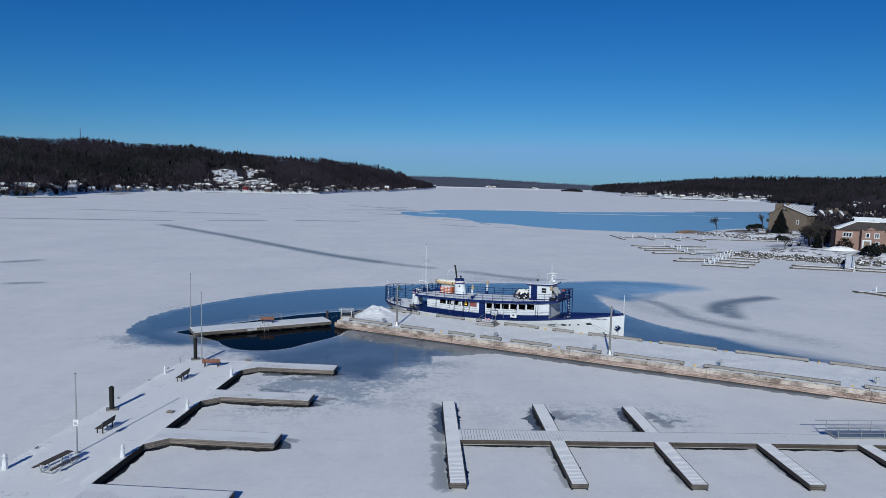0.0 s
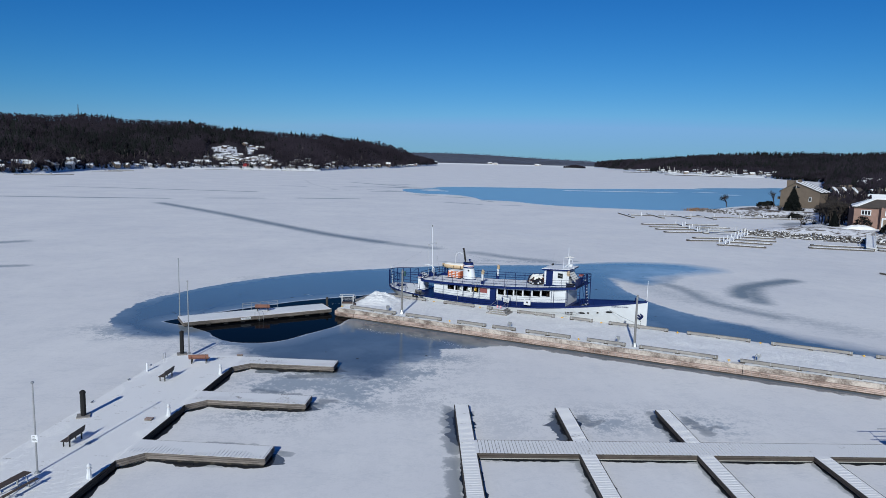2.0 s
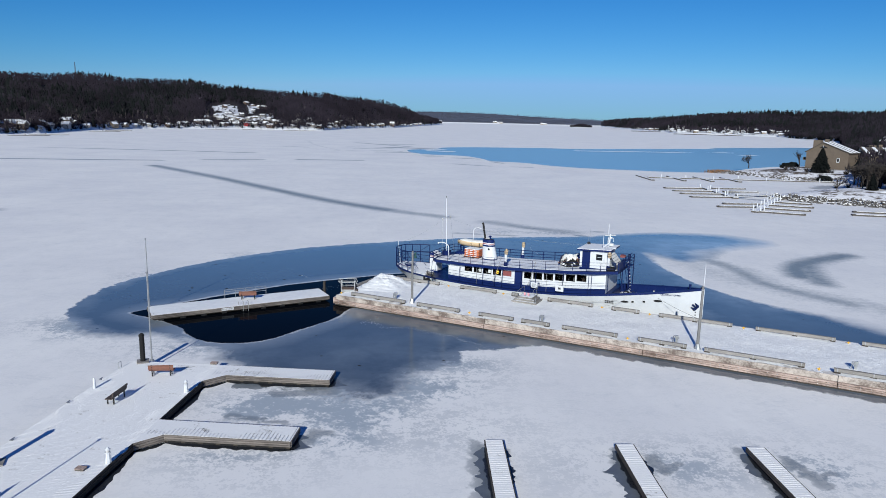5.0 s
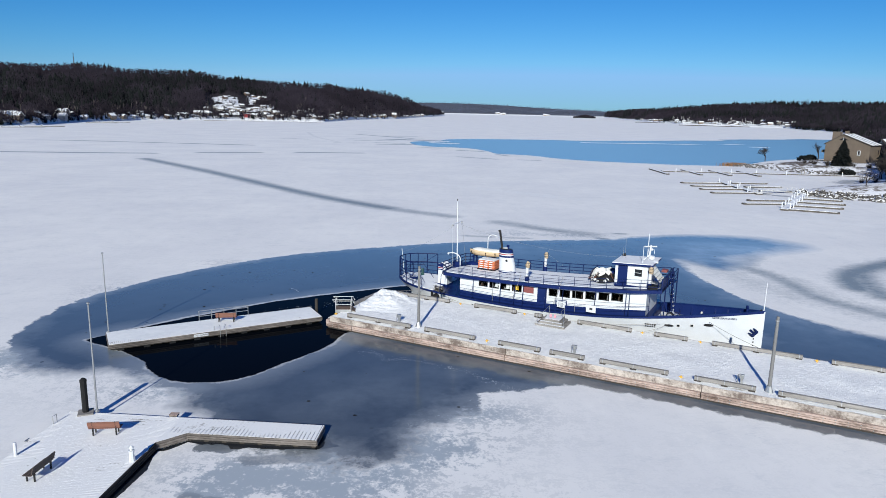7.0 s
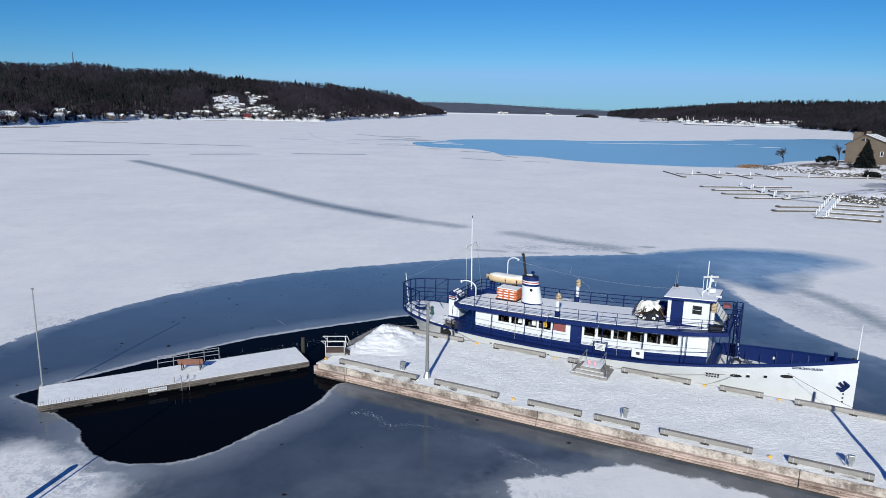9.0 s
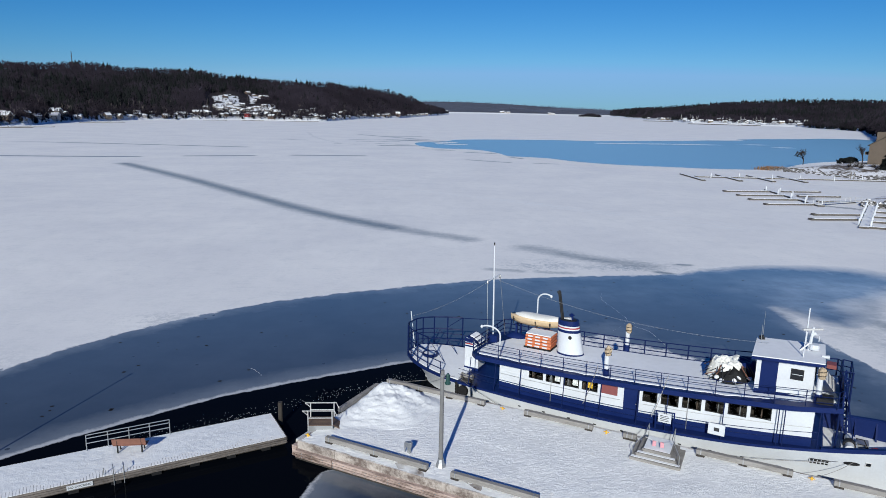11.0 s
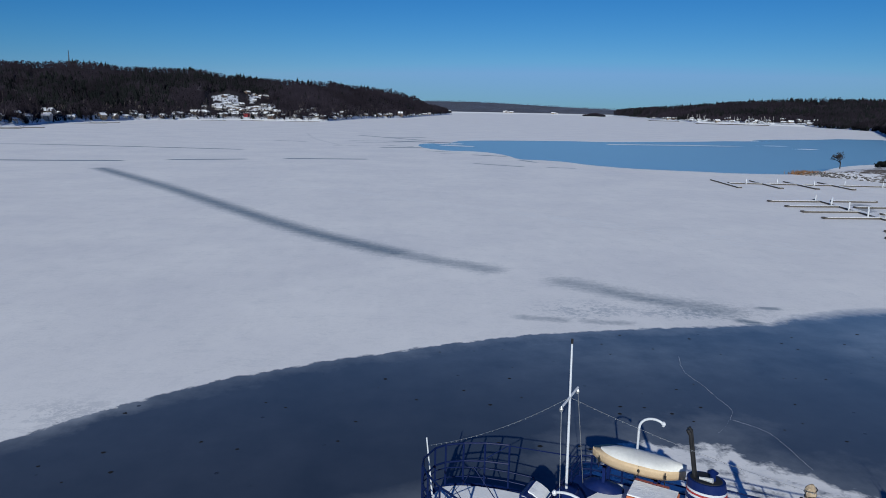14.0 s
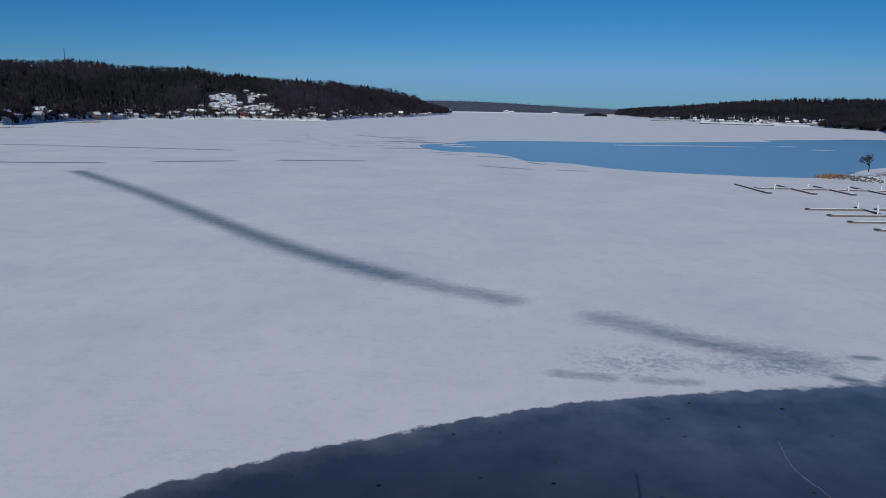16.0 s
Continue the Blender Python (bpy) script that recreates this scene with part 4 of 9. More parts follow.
# snow-covered clearings on the village slope and along the shores
def snow_patch(spot, b, s, wide, deep, name="snow_clearing", label="snow-covered clearing on the village slope"):
    """A ragged sheet of snow on the slope, broken where brush and banks show through."""
    nu, nw = max(8, int(wide * 14)), max(6, int(deep * 90))
    sheet = Shape()
    q = lambda u, w: (lambda p: (p[0], p[1], p[2] + 1.2))(spot(b + (u - 0.5) * wide, min(s + w * deep, 1.0)))
    for j in range(nw):
        for i in range(nu):
            u, w = (i + 0.5) / nu, (j + 0.5) / nw
            edge = min(u, 1 - u, w, 1 - w) * 2.2
            if edge + 0.9 * noise.noise(Vector((b * 9 + u * wide * 3.2, s * 40 + w * deep * 30, 4.2))) < 0.22:
                continue
            sheet.add([q(i / nu, j / nw), q((i + 1) / nu, j / nw), q((i + 1) / nu, (j + 1) / nw), q(i / nu, (j + 1) / nw)], [(0, 1, 2, 3)])
    tagged(part(name, sheet, ROOF_SNOW, None, smooth=True), label, "snow", kind="structure")


for b, s, w, d in ((-15.0, 0.12, 2.2, 0.12), (-15.3, 0.25, 1.5, 0.15), (-14.4, 0.2, 1.3, 0.18), (-12.4, 0.44, 1.0, 0.08), (-12.9, 0.26, 0.5, 0.22), (-12.4, 0.1, 2.2, 0.1), (-13.3, 0.04, 4.0, 0.05), (-11.4, 0.2, 0.9, 0.12), (-21.5, 0.015, 2.0, 0.02), (-30.5, 0.006, 5.0, 0.02), (-23.6, 0.008, 3.4, 0.02), (-26.5, 0.015, 2.4, 0.02), (-4.6, 0.012, 2.2, 0.02), (-8.0, 0.02, 2.5, 0.025), (-18.5, 0.02, 3.5, 0.03), (-2.1, 0.05, 0.8, 0.12), (-16.9, 0.42, 0.35, 0.12)):
    snow_patch(left_spot, b, s, w, d)
for b, s, w, d in ((20.6, 0.05, 1.0, 0.09), (25, 0.02, 6.0, 0.05), (29.6, 0.015, 3.0, 0.03)):
    snow_patch(right_spot, b, s, w, d, "snow_bank", "wide snowy marina yard on the far shore")

# marina masts on the eastern shore
for _ in range(26):
    b = rng.choice((rng.uniform(22.5, 24), rng.uniform(25.5, 29.5)))
    x, y, z = right_spot(b, rng.uniform(0.01, 0.05))
    yacht = thing("laid_up_yacht", pose(x, y, z + 0.3, 0, 0, rng.uniform(0, 360)), "white yacht laid up ashore for the winter", "yacht", "laid-up yachts")
    part("yacht_hull", Shape().add([(-5, -1.4, 2.6), (3, -1.5, 2.6), (6, 0, 3.0), (3, 1.5, 2.6), (-5, 1.4, 2.6), (-4.4, -0.5, 0.4), (2, -0.4, 0.2), (2, 0.4, 0.2), (-4.4, 0.5, 0.4)],
                                   [(0, 1, 2, 3, 4), (0, 5, 6, 1), (1, 6, 2), (2, 7, 3), (3, 7, 8, 4), (4, 8, 5, 0), (5, 8, 7, 6), (2, 6, 7)]), WHITE, yacht)
    part("yacht_mast", Shape().rod((0.8, 0, 2.6), (0.8, 0, rng.uniform(11, 15)), 0.16, n=5), PALE_STEEL, yacht)
for b, r in ((-31, 560), (-29.5, 575), (-25, 700), (-24, 730), (-16, 870), (-13, 880), (-9.5, 870), (-8.5, 875)):
    x, y = r * math.sin(radians(b)), 85 + r * math.cos(radians(b))
    dk = thing("shore_dock", pose(x, y, 0, 0, 0, -b), "snow-covered private dock frozen in at the western shore", "dock", "western docks")
    part("dock_deck", Shape().box(-14, 14, -1.2, 1.2, 0.1, 0.5), MARINA_WOOD, dk)
    part("dock_snow", Shape().box(-13.7, 13.7, -0.9, 1.2, 0.5, 0.6), ROOF_SNOW, dk)
    part("dock_arm", Shape().box(-1.0, 1.0, 1.2, 40, 0.1, 0.5), MARINA_WOOD, dk)
    part("dock_snow", Shape().box(-0.8, 0.8, 1.3, 40, 0.5, 0.6), ROOF_SNOW, dk)
for b0, b1, r in ((19.6, 22.2, 1750), (23.2, 28.5, 1420)):
    x0, y0, x1, y1 = r * math.sin(radians(b0)), 85 + r * math.cos(radians(b0)), r * math.sin(radians(b1)), 85 + r * math.cos(radians(b1))
    ang = math.degrees(math.atan2(y1 - y0, x1 - x0))
    bw = thing("breakwater", pose(x0, y0, 0, 0, 0, ang), "long dark breakwater in front of the far marina", "breakwater")
    part("breakwater_wall", Shape().box(0, math.hypot(x1 - x0, y1 - y0), -2, 2, -0.2, 1.2), DARK_WOOD, bw)


# ---- the town pier ----
PIER = pose(0, 0, 0, 0, 0, -29.78)
P0, P1, PN, PF, PZ = -49.6, 60.0, 72.55, 83.0, 1.02     # west end, east end, near and far edges, deck height
pier = thing("pier", PIER, "long concrete pier under trodden snow, with timber curbs", "pier", kind="structure")
part("pier_body", Shape().box(P0, P1, PN + 0.35, PF, -0.6, PZ - 0.02), CONCRETE, pier)


def trodden_snow():
    mat, nt, bsdf = shader("trodden_snow")
    co = object_coords(nt)
    a, b, c = noise_at(nt, 0.5, 4, 0.6, co), noise_at(nt, 3.4, 6, 0.7, None, (0.7, 1.6, 1)), noise_at(nt, 9, 4, 0.6, co)
    fac = ramp(nt, calc(nt, "ADD", calc(nt, "MULTIPLY", a, 0.4), calc(nt, "MULTIPLY", b, 0.6)), 0.36, 0.62)
    nt.links.new(blend(nt, fac, (0.76, 0.77, 0.785), (0.93, 0.935, 0.94)), bsdf.inputs["Base Color"])
    bsdf.inputs["Roughness"].default_value = 0.7
    h = calc(nt, "ADD", calc(nt, "MULTIPLY", ramp(nt, b, 0.44, 0.58), ramp(nt, a, 0.3, 0.5)), calc(nt, "MULTIPLY", c, 0.4))
    nt.links.new(node(nt, "ShaderNodeBump", {"Height": h, "Strength": 0.34, "Distance": 0.07}).outputs[0], bsdf.inputs["Normal"])
    return mat


TRODDEN = trodden_snow()
rows = []
for i in range(221):
    x = P0 + 0.25 + (P1 - P0 - 0.4) * i / 220
    rows.append([(x, y, PZ + 0.05 + 0.05 * noise.noise(Vector((x * 0.5, y * 0.5, 0))) + 0.03 * noise.noise(Vector((x * 2, y * 2, 4)))) for y in np.linspace(PN + 0.3, PF - 0.2, 24)])
part("pier_snow", Shape().strip([list(reversed(r)) for r in rows]), TRODDEN, pier, "trodden snow on the pier deck", smooth=True)
# concrete cap along both edges and the fender panels on the near face
cuts = [P0, -47.0, -32.2, -17.2, -2.4, 12.5, 27.4, 42.3, P1]
for a, b in zip(cuts, cuts[1:]):
    part("cap_slab", Shape().box(a + 0.02, b - 0.02, PN + 0.22, PN + 1.1, 0.52, PZ + 0.03), CONCRETE, pier, bevel=0.03)
    for k, (z0, z1) in enumerate(((0.13, 0.255), (0.285, 0.40), (0.43, 0.57))):
        part("fender_plank", Shape().box(a + 0.03, b - 0.03, PN + 0.012 * (k % 2), PN + 0.36, z0, z1), FENDER, pier)
    part("toe_beam", Shape().box(a, b, PN + 0.05, PN + 0.34, -0.3, 0.12), DARK_WOOD, pier)
    part("cap_slab", Shape().box(a + 0.02, b - 0.02, PF - 0.5, PF + 0.02, 0.3, PZ + 0.03), CONCRETE, pier, bevel=0.03)
bolts = Shape()
for k in range(150):
    x = P0 + 0.5 + k * 0.72
    for z in (0.2, 0.43):
        bolts.rod((x, PN + 0.01, z), (x, PN - 0.03, z), 0.035, n=6)
tagged(part("bolt_heads", bolts, STEEL, pier), kind="stuff")
part("end_fender", Shape().box(P0 - 0.3, P0 + 0.02, PN + 0.1, PF - 0.2, 0.1, 0.75), FENDER, pier, bevel=0.04)
part("end_fender", Shape().box(P0 - 0.75, P0 - 0.3, PN + 1.0, PN + 2.6, 0.2, 0.6), PALE_STEEL, pier, bevel=0.05)


def curb(x0, x1, y, blocks):
    """A long squared timber carried on short blocks."""
    c = part("curb_timber", Shape().box(x0, x1, y - 0.14, y + 0.14, PZ + 0.14, PZ + 0.42), TIMBER, pier, bevel=0.025)
    for k in range(blocks):
        x = x0 + 0.25 + (x1 - x0 - 0.5) * k / (blocks - 1)
        part("curb_block", Shape().box(x - 0.22, x + 0.22, y - 0.16, y + 0.16, PZ - 0.02, PZ + 0.15), DARK_WOOD, c)
        part("strap", Shape().box(x - 0.03, x + 0.03, y - 0.145, y + 0.145, PZ + 0.13, PZ + 0.424), STEEL, c)


for x0, x1, nb in ((-48.0, -41.4, 3), (-40.0, -35.2, 2), (-33.1, -29.5, 2), (-28.7, -25.9, 2), (-24.7, -19.6, 3), (-17.8, -13.7, 3), (-12.3, -4.7, 3), (-2.7, 10.0, 6), (12.0, 19.5, 3), (21.5, 29, 3), (31, 39, 3)):
    curb(x0, x1, 73.42, nb)
for x0, x1, nb in ((-49.3, -41.9, 4), (-39.2, -34.8, 2), (-33.0, -32.2, 2), (-28.9, -24.0, 3), (-22.1, -19.3, 2), (-17.4, -10.6, 3), (-8.6, -2.0, 3), (0.0, 7.6, 3), (9.6, 17, 3), (19, 26, 3)):
    curb(x0, x1, 82.3, nb)
end_timber = part("curb_timber", Shape().box(-49.62, -49.34, 76.8, 81.3, PZ + 0.14, PZ + 0.42), TIMBER, pier, bevel=0.025)
for y in (77.1, 79.0, 81.0):
    part("curb_block", Shape().box(-49.64, -49.32, y - 0.22, y + 0.22, PZ - 0.02, PZ + 0.15), DARK_WOOD, end_timber)

# ploughed snow at the pier's end
heap = thing("snow_heap", PIER @ pose(-48.3, 80.45, PZ), "low ploughed heap of clean lumpy snow in the pier's corner", "snow heap")
REACH = ((-180, 1.0), (-135, 1.5), (-115, 2.9), (-102, 4.9), (-90, 5.4), (-68, 5.3), (-45, 4.8), (-20, 4.5), (0, 4.3), (20, 3.6), (50, 2.1), (90, 1.6), (135, 1.3), (180, 1.0))
rows = []
for j in range(46):
    row = []
    for i in range(96):
        a, r = 2 * math.pi * i / 96 - math.pi, j / 45
        k = float(np.interp(math.degrees(a), [q[0] for q in REACH], [q[1] for q in REACH])) * (1 + 0.06 * math.sin(7 * a))
        x, y = k * r * math.cos(a), k * r * math.sin(a)
        fade = min(1.0, 4 * (1 - r))
        clods = 0.16 * max(0.0, noise.noise(Vector((x * 2.6, y * 2.6, 5)))) + 0.10 * max(0.0, noise.noise(Vector((x * 6, y * 6, 8)))) + 0.05 * noise.noise(Vector((x * 13, y * 13, 3)))
        h = 1.04 * (0.35 * (1 - r) + 0.65 * (0.5 + 0.5 * math.cos(math.pi * min(1.0, r * 1.02)))) * (0.95 + 0.25 * noise.noise(Vector((x * 0.9, y * 0.9, 2)))) + fade * clods
        row.append((x, y, h + 0.03 - 0.12 * (j == 45)))
    rows.append(row)
part("snow_mass", Shape().strip(rows, True), SNOW, heap, smooth=True)

OLD_POST = surface("dull_grey_post", (0.19, 0.19, 0.195), (0.1, 0.098, 0.1), 0.8, grain=1.5, fine=16, bump=0.4, stretch=(1, 1, 0.2))


# service posts
def lamp_post(u, n, lantern):
    lp = thing("lamp_post", PIER @ pose(u, n, PZ), "grey wooden service post with a steel foot on the pier", "post", "pier posts")
    part("foot", Shape().lathe([(0.30, 0), (0.30, 0.05), (0.22, 0.28), (0.16, 0.5)], 8), STEEL, lp)
    part("post", Shape().rod((0, 0, 0.3), (0, 0, 5.55), 0.13, 0.10, 10), OLD_POST, lp)
    part("band", Shape().rod((0, 0, 5.2), (0, 0, 5.3), 0.125, n=10), STEEL, lp)
    if not lantern:
        return
    part("bracket", Shape().rod((0.05, 0, 5.25), (0.3, 0.05, 5.38), 0.03, n=6), STEEL, lp)
    part("lantern", Shape().lathe([(0.15, 4.82), (0.17, 4.9), (0.12, 4.95), (0.10, 5.25), (0.13, 5.29), (0.05, 5.42)], 12, (0.3, 0.05, 0)), GREEN, lp, "dark green service lantern")


def to_pier(x, y):
    q = PIER.inverted() @ Vector((x, y, 0))
    return q.x, q.y


lamp_post(*to_pier(1.25, 84.75), True)
lamp_post(*to_pier(25.5, 70.5), False)


def cleat(u, n):
    c = thing("mooring_bollard", PIER @ pose(u, n, PZ), "small yellow double-horned mooring bollard on the pier", "bollard", "yellow bollards")
    c.scale = (0.5, 0.5, 0.5)
    part("stem", Shape().lathe([(0.16, 0), (0.11, 0.1), (0.1, 0.3), (0.13, 0.42), (0.1, 0.48)], 10), YELLOW, c)
    part("horn", Shape().rod((-0.32, 0, 0.3), (0.32, 0, 0.3), 0.055, n=8), YELLOW, c)


for u, n in ((-40.7, 82.35), (-34.2, 73.6), (-34.0, 82.35), (-49.3, 73.4), (-23.1, 82.4), (-18.3, 82.35), (-18.7, 73.4), (-9.6, 82.3), (-3.7, 73.4), (-1.0, 82.3), (8.6, 82.3), (11, 73.4)):
    cleat(u, n)


def outlet(u, n):
    o = thing("power_outlet", PIER @ pose(u, n, PZ), "short grey steel power outlet post standing in snow", "outlet post", "pier outlets")
    part("stalk", Shape().box(-0.09, 0.09, -0.07, 0.07, 0, 0.62), STEEL, o)
    part("socket_box", Shape().box(-0.16, 0.16, -0.13, 0.1, 0.42, 0.72), STEEL, o, bevel=0.02)
    part("guard", Shape().tube([(-0.26, -0.02, 0), (-0.26, -0.02, 0.62), (-0.18, -0.02, 0.72)], 0.035, 6), STEEL, o)


for u, n in ((-43.2, 74.6), (-27.0, 74.6), (-14.7, 74.6), (-1.1, 75.0), (13.4, 76)):
    outlet(u, n)

BROWN_PLANK = surface("brown_planks", (0.13, 0.085, 0.06), (0.075, 0.05, 0.04), 0.85, grain=2, fine=14, bump=0.4, deep=0.03)
# landing platform with rails on the pier's corner
lp = thing("landing_platform", pose(-5.72, 89.65, PZ), "brown-decked landing platform with pale steel rails at the pier corner", "platform")
part("deck_frame", Shape().box(-0.75, 0.72, -0.62, 0.55, -0.02, 0.3), STEEL, lp)
for k in range(7):
    part("deck_plank", Shape().box(-0.76, 0.73, -0.62 + 0.168 * k, -0.475 + 0.168 * k, 0.3, 0.345), BROWN_PLANK, lp)
part("ramp_board", Shape().add([(0.74, -0.5, 0.34), (0.74, 0.4, 0.34), (1.15, 0.4, 0.06), (1.15, -0.5, 0.06), (0.74, -0.5, 0.26), (0.74, 0.4, 0.26), (1.15, 0.4, 0.0), (1.15, -0.5, 0.0)], [(3, 2, 1, 0), (4, 5, 6, 7), (0, 4, 7, 3), (2, 6, 5, 1), (3, 7, 6, 2), (1, 5, 4, 0)]), BROWN_PLANK, lp, "brown sloping ramp board")
for x, y in ((-0.72, -0.6), (0.7, -0.6), (-0.72, 0.53), (0.7, 0.53)):
    part("rail_post", Shape().rod((x, y, 0), (x, y, 1.25), 0.03, n=6), PALE_STEEL, lp)
for y in (-0.6, 0.53):
    part("rail_bar", Shape().tube([(1.0, y, 0.9), (0.85, y, 1.25), (-1.05, y, 1.25), (-0.75, y, 1.0)], 0.03, 6), PALE_STEEL, lp)
    part("rail_bar", Shape().tube([(0.7, y, 0.8), (-0.72, y, 0.8)], 0.028, 6), PALE_STEEL, lp)

# boarding steps
st = thing("boarding_steps", PIER @ pose(-30.8, 81.05, PZ + 0.04), "weathered three-tier wooden boarding steps with thin rails", "steps")
for k, (w, d) in enumerate(((1.35, 1.1), (1.05, 0.85), (0.75, 0.6))):
    part("step", Shape().box(-w, w, -d, 1.15, 0.2 * k, 0.2 * k + 0.17), TIMBER, st, bevel=0.02)
    part("step_snow", Shape().box(-w + 0.05, w - 0.05, -d + 0.07, 1.1 if k == 2 else -d + 0.27, 0.2 * k + 0.17, 0.2 * k + 0.2), DECK_SNOW, st)
    part("step_edge", Shape().box(-w - 0.03, w + 0.03, -d - 0.04, -d + 0.05, 0.2 * k + 0.12, 0.2 * k + 0.19), TIMBER, st)
for s in (-1, 1):
    part("handrail", Shape().tube([(s * 1.25, -0.95, 0.1), (s * 1.25, -0.95, 0.75), (s * 0.72, -0.2, 1.3), (s * 0.72, 1.0, 1.4)], 0.022, 6), STEEL, st)
    part("rail_post", Shape().rod((s * 0.72, 1.0, 0.5), (s * 0.72, 1.0, 1.4), 0.022, n=6), STEEL, st)
PINK = surface("faded_pink_cloth", (0.62, 0.30, 0.34), (0.5, 0.24, 0.28), 0.8, grain=5)
part("barrier_chain", Shape().tube([(-0.72, -0.2, 1.1), (-0.3, -0.22, 0.98), (0.3, -0.22, 0.98), (0.72, -0.2, 1.1)], 0.012, 5), STEEL, st)
for x in (-0.3, 0.12):
    part("warning_cloth", Shape().box(x, x + 0.2, -0.25, -0.22, 0.68, 1.0), PINK, st, "faded pink warning cloth")


# ---- floating docks ----
laid = {}


def board_deck(name, x0, x1, y0, y1, z, parent, along_x, pitch=0.15, gap=0.022):
    """Decking laid side by side: every board an object on one mesh, those past 300 on one dock joined."""
    sh, a, b = Shape(), (x0 if along_x else y0), (x1 if along_x else y1)
    w = pitch - gap
    me = Shape().box(*((0, w, y0, y1) if along_x else (x0, x1, 0, w)), z - 0.05, z).mesh("deck_board")
    me.materials.append(SNOW_BOARDS)
    k = a
    while k < b - 0.02:
        e = min(k + w, b)
        if laid.get(parent.name, 0) < 300 and e == k + w:
            laid[parent.name] = laid.get(parent.name, 0) + 1
            part("deck_board", me, SNOW_BOARDS, parent).location = (k, 0, 0) if along_x else (0, k, 0)
        else:
            sh.box(*((k, e, y0, y1) if along_x else (x0, x1, k, e)), z - 0.05, z)
        k += pitch
    if sh.v:
        tagged(part(name, sh, SNOW_BOARDS, parent), "deck boards lightly covered with snow", kind="stuff")


def snow_board_material():
    mat, nt, bsdf = shader("snowy_boards")
    rnd = node(nt, "ShaderNodeObjectInfo").outputs["Random"]
    a, b = noise_at(nt, 0.7, 5), noise_at(nt, 5.0, 5)
    cover = ramp(nt, calc(nt, "ADD", calc(nt, "ADD", calc(nt, "MULTIPLY", a, 0.7), calc(nt, "MULTIPLY", b, 0.5)), calc(nt, "MULTIPLY", rnd, 0.16)), 0.39, 0.53)
    nt.links.new(blend(nt, cover, (0.33, 0.315, 0.30), (0.80, 0.805, 0.82)), bsdf.inputs["Base Color"])
    bsdf.inputs["Roughness"].default_value = 0.75
    nt.links.new(node(nt, "ShaderNodeBump", {"Height": b, "Strength": 0.4, "Distance": 0.04}).outputs[0], bsdf.inputs["Normal"])
    return mat


SNOW_BOARDS = snow_board_material()


def side_planks(parent, a, b, z0, z1, count=3, material=None, off=0.0):
    """Horizontal planks along one edge, from a to b (outside to the right of the way a to b)."""
    a, b = Vector((*a, 0)), Vector((*b, 0))
    d = (b - a).normalized()
    turn = Matrix.Translation(a) @ Matrix.Rotation(math.atan2(d.y, d.x), 4, "Z")
    h = (z1 - z0) / count
    for k in range(count):
        part("side_plank", Shape().box(0, (b - a).length, -0.055 - 0.012 * (k % 2), 0.03, z0 + k * h + 0.03, z0 + (k + 1) * h, turn), material or DOCK_WOOD, parent)


MAIN = pose(-21.3, 69.0, 0, 0, 0, -7.6)
dock = thing("main_dock", MAIN, "wide snow-covered boardwalk dock with short finger docks", "dock", kind="structure")
MW, FZ = 7.25, 0.55
board_deck("deck_boards", 0, MW, -44, 0, FZ, dock, False, 0.15, 0.012)
edges = [(0.9 + 0.5 * math.sin(0.9 * y) + 0.35 * math.sin(2.3 * y + 1), MW - 0.5 - 0.35 * math.sin(0.7 * y + 2) - 0.3 * math.sin(1.9 * y), y) for y in np.arange(-43.8, -0.1, 0.5)]
part("packed_snow", Shape().strip([[(a, y, FZ - 0.0012), (b, y, FZ - 0.0012)] for a, b, y in edges]), SNOW, dock, "snow packed between the deck boards")
# near-black body fills the hollow under the deck in place of its shade
part("dock_core", Shape().box(0.06, MW - 0.06, -43.9, -0.06, 0.0, FZ - 0.055), DARK_WOOD, dock)
side_planks(dock, (MW, 0), (0, 0), 0.05, FZ - 0.02)
